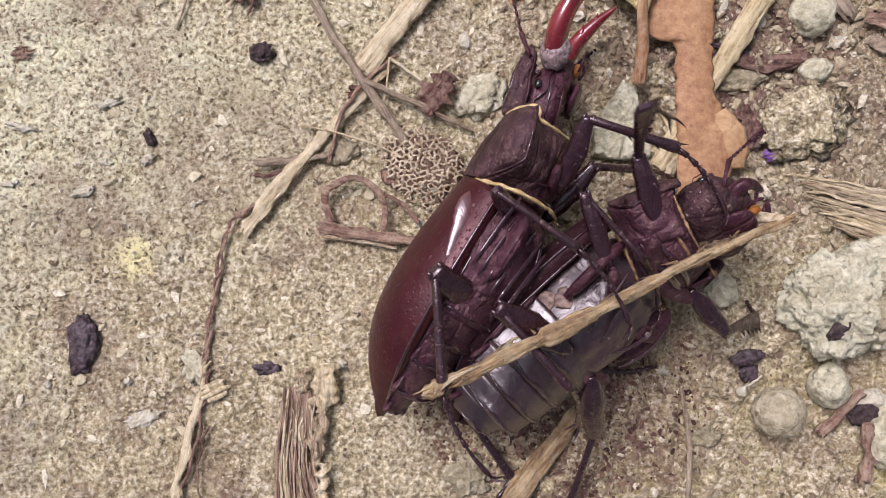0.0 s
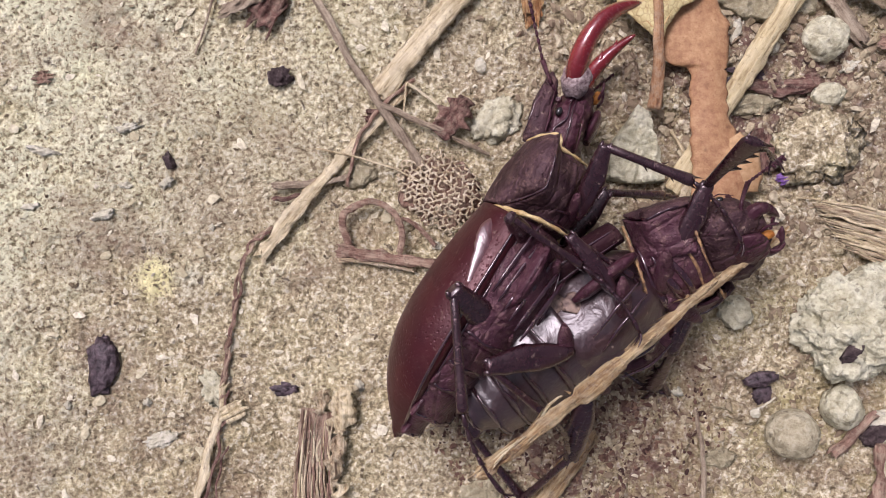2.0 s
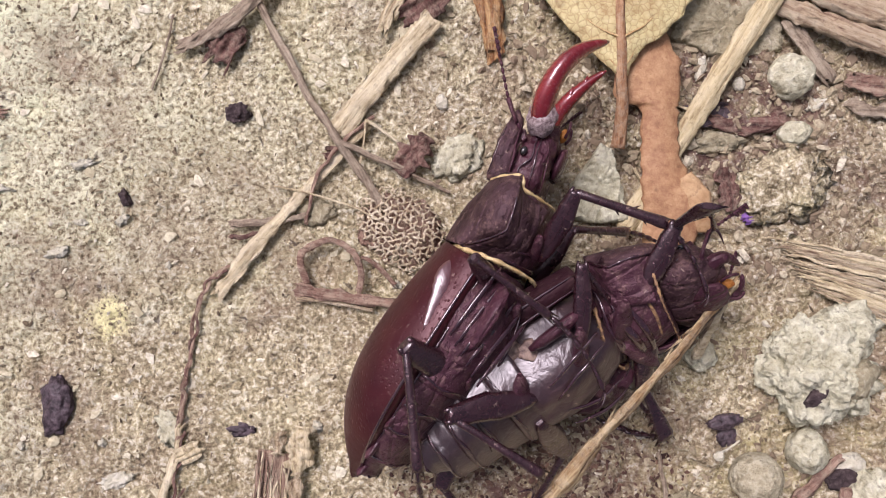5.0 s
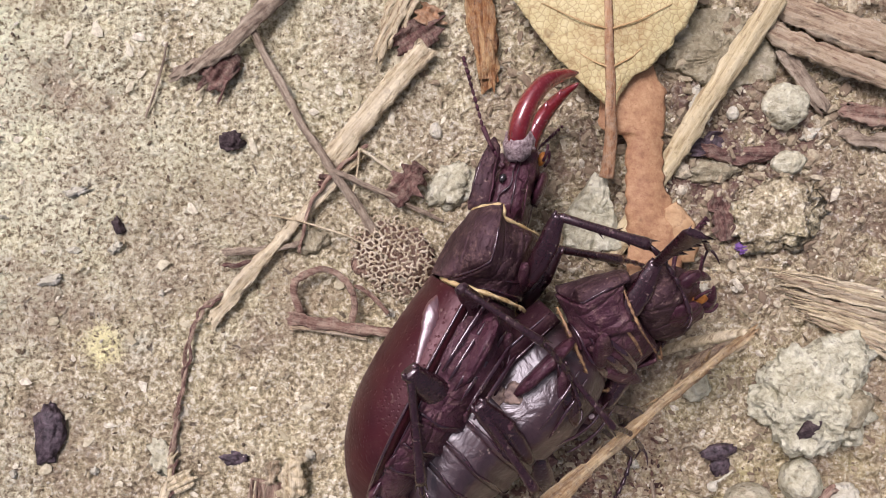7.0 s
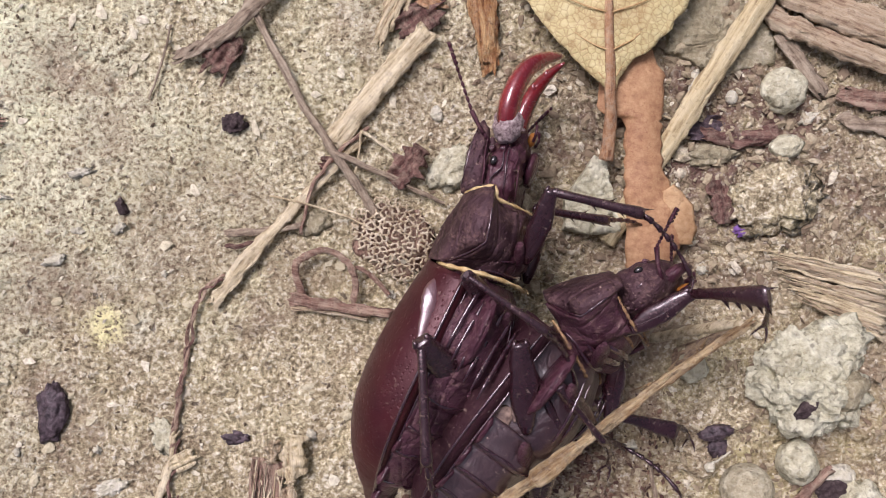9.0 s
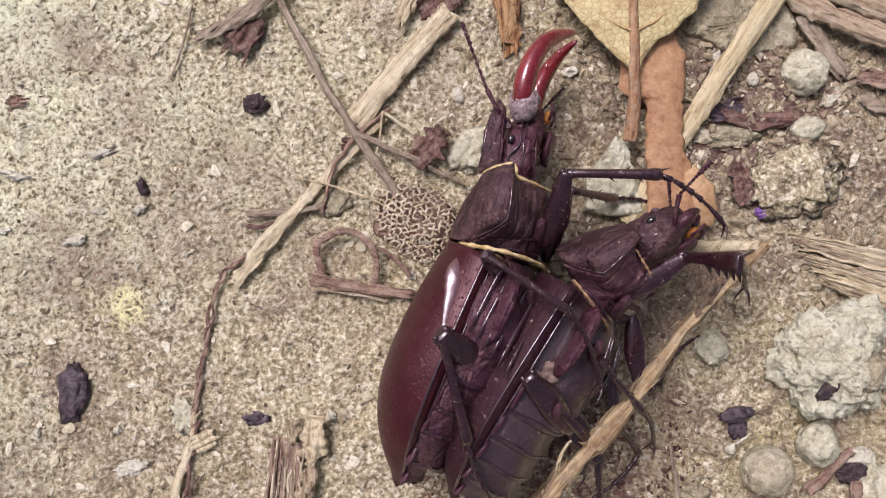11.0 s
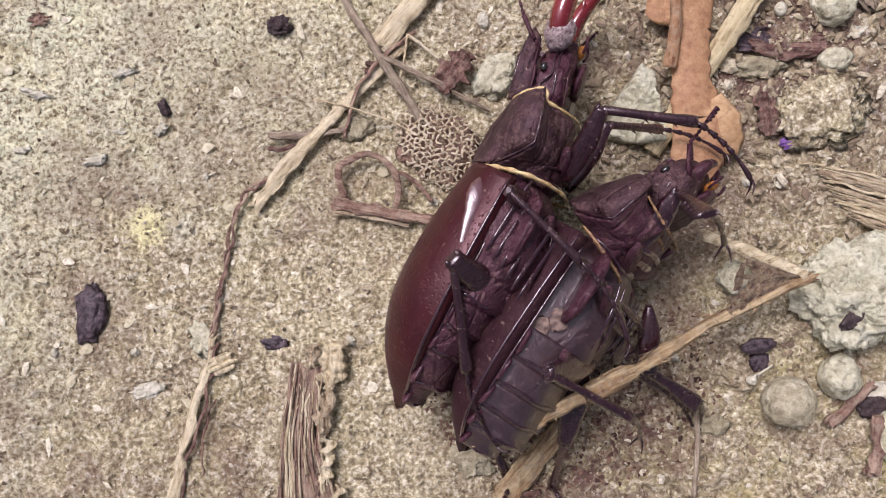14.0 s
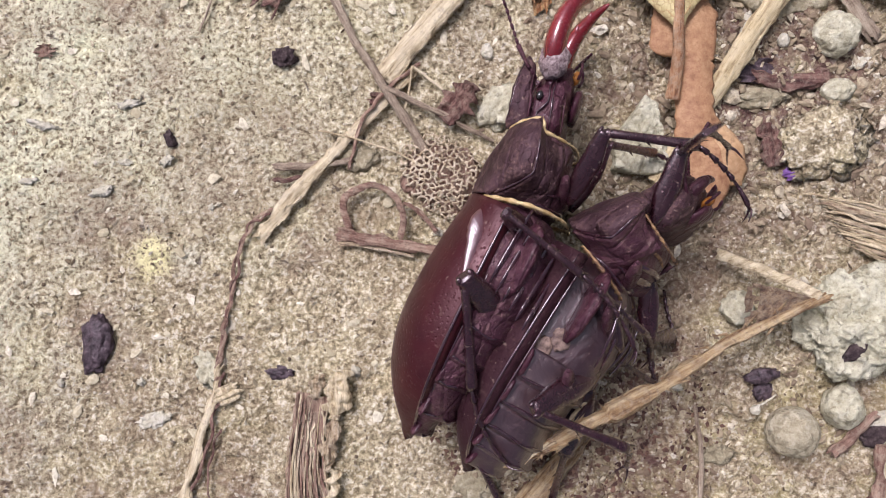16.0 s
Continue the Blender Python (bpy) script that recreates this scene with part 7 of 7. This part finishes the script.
    move_leg(female_legs["fore", "right"], female_rows, [
        (0, 15.6, 7.3, 15.0, 14.3, 10.2, 21.0, 17.2, 11.6, 16.2),
        (0.5, 22.8, 5.3, 15.0, 25.6, 6.4, 21.1, 28.9, 5.7, 16.4),
        (1, 19.8, 7.5, 15.0, 20.0, 9.1, 21.7, 22.9, 9.6, 16.6),
        (1.5, 17.3, 8.4, 15.0, 17.2, 10.9, 21.4, 20.0, 12.3, 16.4),
        (2, 19.6, 7.3, 15.0, 20.9, 10.3, 21.0, 24.3, 10.8, 16.3),
        (2.5, 17.5, 8.0, 15.0, 16.7, 10.3, 21.4, 19.3, 11.8, 16.4),
        (3, 16.8, 7.0, 15.0, 15.6, 9.6, 21.2, 18.1, 12.0, 16.5),
        (3.5, 16.4, 6.5, 15.0, 14.8, 9.2, 21.1, 17.1, 11.5, 16.2),
        (4, 18.3, 6.9, 15.0, 17.3, 9.6, 21.2, 20.4, 12.3, 17.0),
        (4.5, 24.6, 6.1, 15.0, 25.5, 5.9, 21.8, 28.3, 5.3, 16.7),
        (5, 20.7, 8.0, 15.0, 20.8, 9.2, 21.7, 23.3, 9.2, 16.5),
        (7.5, 19.4, 7.8, 15.0, 20.5, 10.5, 21.2, 23.6, 10.9, 16.3),
        (8, 18.1, 8.6, 15.0, 18.8, 11.7, 21.1, 23.9, 13.2, 18.8),
        (8.5, 19.3, 8.5, 15.0, 20.6, 11.3, 21.1, 23.6, 12.3, 16.2),
        (9, 22.6, 3.7, 15.0, 26.6, 4.1, 20.5, 29.2, 2.5, 15.6),
        (9.5, 22.0, 5.5, 15.0, 26.0, 5.8, 20.5, 29.0, 4.5, 15.7),
        (12, 18.7, 3.8, 15.0, 19.2, 3.4, 21.8, 21.9, 2.8, 16.7),
        (12.5, 17.1, 2.5, 15.0, 17.3, 1.6, 21.8, 19.6, 1.1, 16.4),
        (13, 15.8, 2.5, 15.0, 15.6, 1.8, 21.8, 18.5, 0.6, 16.9),
        (13.5, 16.4, 1.1, 15.0, 16.0, 0.1, 21.7, 18.7, -1.5, 16.8),
        (14, 17.3, 2.9, 15.0, 17.8, 0.9, 21.5, 20.9, 0.3, 16.6),
        (14.5, 18.3, 8.0, 15.0, 18.2, 8.7, 21.8, 22.7, 9.6, 18.1),
        (15, 20.9, 3.9, 15.0, 23.4, 4.4, 21.3, 26.7, 4.1, 16.6),
        (15.5, 21.6, 2.7, 15.0, 23.0, 2.4, 21.7, 26.8, 1.9, 17.3),
        (16, 17.0, 9.1, 15.0, 16.7, 9.6, 21.8, 19.7, 10.7, 16.9),
    ], 1)
    move_leg(female_legs["fore", "left"], female_rows, [
        (0, 25.5, -7.5, 7.0, 30.3, -6.5, 2.2, 30.0, -5.8, 1.0),
        (0.5, 25.9, -7.3, 7.0, 30.1, -6.8, 1.6, 30.0, -5.5, 1.0),
        (1, 21.9, -9.1, 7.0, 25.1, -11.9, 1.7, 25.6, -12.6, 1.0),
        (1.5, 19.6, -8.6, 7.0, 20.6, -13.1, 2.0, 20.3, -13.8, 1.0),
        (2, 19.3, -7.0, 7.0, 19.1, -11.5, 1.9, 18.8, -12.2, 1.0),
        (2.5, 19.3, -6.1, 7.0, 19.7, -10.8, 2.1, 19.5, -11.6, 1.0),
        (3, 19.5, -6.3, 7.0, 18.7, -11.4, 2.5, 18.5, -12.7, 1.0),
        (3.5, 18.9, -7.2, 7.0, 19.4, -12.0, 2.2, 21.4, -12.9, 1.0),
        (4, 19.1, -7.4, 7.0, 21.0, -12.3, 2.6, 18.7, -13.3, 1.0),
        (4.5, 19.8, -6.3, 7.0, 22.7, -10.0, 2.1, 19.7, -12.1, 1.0),
        (5, 20.1, -5.9, 7.0, 23.4, -11.3, 4.4, 19.5, -12.2, 1.0),
        (7.5, 17.1, -5.0, 7.0, 21.4, -6.0, 1.8, 21.9, -7.3, 1.0),
        (8, 17.9, -7.0, 7.0, 21.4, -7.2, 1.1, 24.8, -9.2, 1.0),
        (8.5, 18.8, -6.2, 7.0, 23.8, -9.5, 3.7, 26.1, -8.2, 1.0),
        (9, 18.1, -7.7, 7.0, 24.7, -9.2, 5.7, 27.5, -9.7, 1.0),
        (9.5, 19.1, -6.5, 7.0, 24.2, -9.7, 3.8, 26.1, -8.4, 1.0),
        (12, 17.9, -6.2, 7.0, 20.5, -4.8, 1.0, 21.1, -4.2, 1.0),
        (12.5, 16.9, -7.0, 7.0, 20.0, -7.3, 1.0, 20.5, -6.2, 1.0),
        (13, 16.2, -7.3, 7.0, 19.9, -7.4, 1.2, 20.2, -6.3, 1.0),
        (13.5, 18.8, -8.7, 7.0, 25.5, -10.3, 6.8, 30.3, -10.1, 3.5),
        (14, 17.7, -12.6, 7.0, 23.2, -15.8, 4.4, 24.9, -17.0, 1.0),
        (14.5, 16.7, -10.1, 7.0, 20.7, -9.2, 1.5, 21.6, -8.2, 1.0),
        (15, 17.6, -7.5, 7.0, 21.6, -7.5, 1.5, 20.9, -5.9, 1.0),
        (15.5, 17.4, -7.8, 7.0, 21.4, -7.5, 1.5, 21.0, -5.6, 1.0),
        (16, 17.1, -6.7, 7.0, 21.1, -6.6, 1.4, 20.4, -5.1, 1.0),
    ], 1)
    move_leg(female_legs["middle", "right"], female_rows, [
        (0, 11.2, 4.3, 15.5, 15.9, -0.8, 15.5, 19.5, -3.8, 11.1),
        (1, 9.5, 2.9, 15.5, 14.5, -2.2, 15.5, 18.0, -5.2, 11.3),
        (2, 8.6, 3.2, 15.5, 14.2, -0.1, 13.2, 18.1, -3.7, 9.5),
        (2.5, 8.3, 0.8, 15.5, 13.7, -2.8, 13.3, 17.7, -5.9, 9.2),
        (3.5, 8.3, -1.0, 15.5, 14.0, -4.4, 13.8, 17.4, -6.2, 8.6),
        (5, 13.2, 4.8, 15.5, 17.2, 0.6, 11.9, 20.3, -2.8, 7.4),
        (7.5, 12.0, -1.6, 15.5, 16.3, -6.7, 15.1, 20.9, -7.6, 10.5),
        (8, 12.0, -2.2, 15.5, 16.4, -7.2, 14.0, 22.1, -8.1, 11.0),
        (8.5, 12.3, -2.5, 15.5, 17.1, -7.6, 15.5, 20.9, -9.3, 10.7),
        (9, 12.2, -3.7, 15.5, 16.3, -8.7, 13.3, 19.0, -10.8, 7.7),
        (9.5, 14.1, -3.0, 15.5, 17.8, -7.8, 12.3, 20.6, -10.5, 7.1),
        (12, 12.8, -4.2, 15.5, 17.1, -8.3, 12.1, 20.9, -10.8, 7.5),
        (12.5, 11.1, -3.2, 15.5, 13.6, -7.9, 11.2, 17.1, -10.4, 6.4),
        (13, 10.0, -2.3, 15.5, 14.4, -6.6, 12.5, 16.9, -8.3, 6.7),
        (13.5, 10.5, -5.3, 15.5, 12.5, -11.6, 14.1, 14.2, -13.2, 8.0),
        (14, 11.2, -4.4, 15.5, 15.4, -7.7, 11.3, 17.9, -9.7, 5.7),
        (16, 10.7, -1.9, 15.5, 15.3, -5.7, 12.1, 18.3, -7.2, 6.6),
    ], 1)
    move_leg(female_legs["hind", "right"], female_rows, [
        (0, 4.3, -4.6, 16.0, 10.0, -11.0, 16.0, 12.8, -13.9, 10.7),
        (0.5, 4.0, -8.4, 16.0, 10.5, -12.3, 11.8, 13.5, -14.6, 6.4),
        (1, 2.1, -7.8, 16.0, 8.6, -12.6, 13.0, 11.4, -14.7, 7.3),
        (1.5, 2.3, -8.5, 16.0, 8.6, -12.7, 11.8, 11.5, -15.1, 6.4),
        (2, 1.9, -7.1, 16.0, 7.9, -12.4, 12.7, 11.0, -15.1, 7.4),
        (2.5, 7.2, -0.1, 16.0, 10.5, -6.4, 11.2, 13.9, -6.7, 5.5),
        (3, 7.2, -1.9, 16.0, 11.0, -8.0, 11.1, 13.9, -8.0, 5.2),
        (3.5, 7.0, -2.3, 16.0, 10.3, -7.6, 10.1, 13.1, -8.3, 4.1),
        (4, 5.4, -5.2, 16.0, 12.0, -9.9, 13.1, 15.6, -11.3, 7.6),
        (4.5, 4.0, -6.8, 16.0, 11.2, -11.1, 14.1, 13.1, -13.4, 8.2),
        (5, 2.8, -6.9, 16.0, 10.1, -11.5, 15.8, 11.6, -13.7, 9.8),
        (7.5, 6.2, -2.7, 16.0, 10.2, -10.0, 14.0, 11.9, -12.8, 8.2),
        (8, 4.5, -5.3, 16.0, 8.8, -12.0, 12.7, 10.8, -15.5, 7.5),
        (8.5, 8.2, 0.2, 16.0, 11.4, -7.6, 14.0, 13.1, -10.1, 8.0),
        (9, 9.0, -0.3, 16.0, 12.6, -7.6, 13.1, 14.5, -10.4, 7.4),
        (9.5, 6.7, -5.7, 16.0, 10.3, -12.9, 12.8, 12.0, -15.7, 7.1),
        (12, 8.3, -3.3, 16.0, 14.3, -8.3, 12.3, 16.9, -12.2, 7.6),
        (12.5, 6.8, -3.2, 16.0, 10.9, -10.3, 13.3, 12.9, -12.6, 7.4),
        (13, 7.2, -6.8, 16.0, 13.2, -12.7, 15.4, 15.4, -14.8, 9.4),
        (13.5, 8.3, -11.4, 16.0, 16.3, -14.7, 15.9, 18.7, -16.5, 10.0),
        (14, 7.3, -11.5, 16.0, 14.6, -15.4, 13.5, 17.6, -16.8, 7.7),
        (14.5, 6.8, -12.2, 16.0, 14.2, -16.3, 14.2, 16.6, -17.9, 8.2),
        (15, 6.2, -13.6, 16.0, 13.8, -17.0, 13.5, 16.2, -19.0, 7.6),
        (15.5, 6.2, -13.5, 16.0, 14.0, -16.3, 13.5, 16.5, -18.3, 7.7),
        (16, 5.8, -11.5, 16.0, 13.6, -14.8, 14.3, 16.0, -16.5, 8.4),
    ], 1)
    move_leg(female_legs["hind", "left"], female_rows, [
        (0, 13.8, -17.0, 6.0, 12.3, -24.5, 2.0, 12.0, -26.5, 1.0),
        (0.5, 14.6, -14.7, 6.0, 11.2, -22.5, 4.3, 10.7, -25.2, 1.0),
        (1, 12.4, -16.0, 6.0, 6.2, -22.7, 6.0, 4.5, -26.9, 1.6),
        (1.5, 12.6, -16.0, 6.0, 7.4, -22.9, 5.7, 7.5, -26.1, 1.0),
        (2, 10.2, -17.0, 6.0, 6.5, -22.3, 1.0, 4.9, -24.5, 1.0),
        (2.5, 10.9, -17.4, 6.0, 7.4, -24.0, 1.6, 4.7, -26.4, 1.0),
        (3, 11.2, -18.6, 6.0, 7.6, -25.4, 2.1, 5.5, -28.0, 1.0),
        (3.5, 11.6, -17.9, 6.0, 6.3, -24.1, 3.1, 2.6, -27.9, 1.0),
        (4, 12.0, -16.5, 6.0, 7.5, -21.8, 1.0, 3.7, -27.7, 1.0),
        (5, 13.5, -12.3, 6.0, 11.0, -19.0, 1.2, 8.8, -21.8, 1.0),
        (9, 11.7, -16.5, 6.0, 11.8, -22.6, 1.0, 12.4, -24.8, 1.0),
        (12, 16.7, -12.0, 6.0, 18.6, -19.4, 2.0, 19.2, -21.4, 1.0),
        (12.5, 13.9, -11.9, 6.0, 16.0, -18.9, 1.4, 15.5, -21.2, 1.0),
        (13, 14.8, -11.5, 6.0, 15.2, -19.9, 3.8, 19.2, -22.3, 1.0),
        (13.5, 15.5, -17.1, 6.0, 15.8, -22.0, 1.0, 20.5, -24.9, 1.0),
        (14, 10.4, -19.2, 6.0, 10.3, -24.3, 1.0, 10.9, -25.9, 1.0),
        (16, 10.0, -17.3, 6.0, 9.8, -22.5, 1.0, 10.4, -24.1, 1.0),
    ], 1)
    move_leg(female_legs["middle", "left"], female_rows, [
        (0, 18.1, -7.8, 5.0, 20.5, -11.0, 1.0, 18.1, -12.4, 1.0),
        (1, 17.8, -8.3, 5.0, 20.6, -11.5, 1.0, 18.4, -12.6, 1.0),
        (2, 17.8, -8.3, 5.0, 20.5, -11.7, 1.0, 18.8, -11.7, 1.0),
        (3, 17.0, -9.6, 5.0, 20.2, -12.7, 1.0, 18.0, -13.2, 1.0),
        (4, 17.7, -11.0, 5.0, 21.7, -12.5, 1.0, 17.7, -13.3, 1.0),
        (5, 19.9, -7.3, 5.0, 23.9, -11.9, 2.0, 18.7, -12.2, 1.0),
        (7.5, 17.0, -7.5, 5.0, 20.5, -10.6, 1.0, 21.6, -12.2, 1.0),
        (9, 16.5, -9.5, 5.0, 20.6, -12.0, 1.0, 21.7, -12.5, 1.0),
        (12, 16.9, -10.7, 5.0, 20.1, -15.3, 1.1, 19.6, -15.9, 1.0),
        (14, 15.1, -12.0, 5.0, 20.3, -15.0, 1.7, 21.6, -15.7, 1.0),
        (16, 15.1, -9.1, 5.0, 19.4, -11.7, 1.0, 18.8, -10.1, 1.0),
    ], 1)
    for jaw, s, at in male_jaws:
        walk(jaw, [(t, mm_pose(*at, 0, 0, -s * glide([(0, 13), (5.2, 13), (7.3, -3), (9.7, -5), (11.8, -4), (16, -2)], t)[0])) for t in TIMES])
    for feeler, s, at in female_feelers:
        walk(feeler, [(t, mm_pose(*at, glide([(0, 50), (5.2, 50), (7.3, 55), (9.5, 60), (11.8, 28), (12.5, 30), (13.5, 45), (16, 50)], t)[0] * (s > 0), 0, 0)) for t in TIMES])
    hold_leg(male_legs["middle", "left"], (-5.5, -3.5, -7.5), (-4.5, -9.5, -6.0), (-3.5, -16, -4.5))
    for ob, rows in ((brown_leaf, [(0, 0), (3.4, 0), (4.5, -0.8), (5.1, -1.25), (7.3, -2.1), (16, -2.15)]), (leaning_straw, [(0, 0), (3.4, 0), (4.5, -0.6), (5.1, -1.2), (7.3, -2.1), (16, -2.2)]),
                     (yellow_leaf, [(0, 0), (5.2, 0.2), (7.3, -0.3), (12.0, 0), (13.0, 0.15), (14.0, 1.2), (16, 1.1)])):
        base = ob.matrix_basis.copy()
        walk(ob, [(t, Matrix.Translation((glide(rows, t)[0] * MM, 0, 0)) @ base) for t in TIMES])
    stick_rows = [
        (0, 28.7, 2.5, 13.0, -0.6, -10.8, 17.5, 28.2, 5.7, 6.0),
        (0.5, 29.4, 2.8, 12.0, -2.0, -8.4, 17.5, 28.5, 6.1, 6.0),
        (1, 27.5, 1.6, 11.0, 0.7, -12.9, 17.5, 29.9, 6.5, 5.0),
        (1.5, 27.6, 3.1, 11.0, 2.5, -15.6, 16.5, 30.5, 8.1, 5.0),
        (2, 27.8, 3.7, 11.0, 2.7, -14.5, 16.5, 30.7, 8.1, 5.0),
        (2.5, 27.7, 2.8, 11.0, 3.2, -14.5, 16.5, 30.3, 7.7, 5.0),
        (3, 27.6, 3.1, 11.0, 2.9, -15.1, 16.5, 30.1, 9.0, 5.0),
        (3.5, 27.8, 2.3, 11.0, 2.1, -14.7, 16.5, 29.8, 8.7, 5.0),
        (4, 28.0, 2.4, 11.0, 3.1, -17.6, 16.5, 30.8, 7.9, 5.0),
        (4.5, 28.5, 3.1, 11.0, 5.8, -19.2, 15.5, 34.3, 6.5, 5.0),
        (5, 27.4, 3.9, 11.0, 7.5, -17.8, 15.5, 33.4, 6.3, 5.0),
        (7.5, 29.9, 2.0, 10.0, 7.6, -14.3, 13.5, 28.0, 2.8, 3.0),
        (8, 28.4, 4.2, 10.0, 6.9, -15.3, 13.5, 27.4, 4.8, 3.0),
        (8.5, 29.3, 1.3, 10.0, 6.9, -13.8, 13.5, 26.6, 1.2, 3.0),
        (9, 29.6, 1.1, 10.0, 6.1, -15.0, 13.5, 27.0, 1.0, 3.0),
        (9.5, 30.0, 5.5, 10.0, 9.3, -15.0, 13.5, 32.9, 8.5, 3.0),
        (12, 27.9, 6.0, 9.0, 6.3, -17.9, 13.5, 20.9, 6.6, 8.5),
        (12.5, 26.3, 5.6, 9.0, 4.1, -18.4, 13.5, 19.0, 5.9, 8.5),
        (13, 25.9, 3.7, 9.0, 3.0, -18.3, 13.5, 19.1, 4.4, 8.5),
        (13.5, 25.5, 3.4, 9.0, 5.8, -21.3, 13.5, 18.1, 3.6, 8.5),
        (14, 32.1, -3.6, 7.0, -1.3, -20.6, 11.5, 30.1, 2.1, 3.0),
        (14.5, 34.3, -2.0, 6.0, 2.5, -20.0, 11.5, 25.8, -1.6, 2.0),
        (15, 34.2, -3.0, 6.0, 1.5, -20.0, 11.5, 26.4, 1.4, 2.0),
        (15.5, 34.6, -2.8, 6.0, 1.3, -19.8, 11.5, 26.2, 2.0, 2.0),
        (16, 33.5, -2.5, 6.0, 1.5, -18.6, 11.5, 25.9, 2.3, 2.0),
    ]
    poses = []
    for t in TIMES:
        v = glide(stick_rows, t)
        u, low, twig = Vector(v[0:3]), Vector(v[3:6]), Vector(v[6:9])
        poses.append((t, segment_pose(u, low, twig - u)))
    walk(stick, poses)
    folded = [(0, 0), (9.7, 0), (11.6, -80), (13.7, -82), (14.2, -12), (16, -8)]
    walk(stick_scrap, [(t, mm_pose(0, 0, 0, 0, glide(folded, t)[0], 0)) for t in TIMES])


motions()
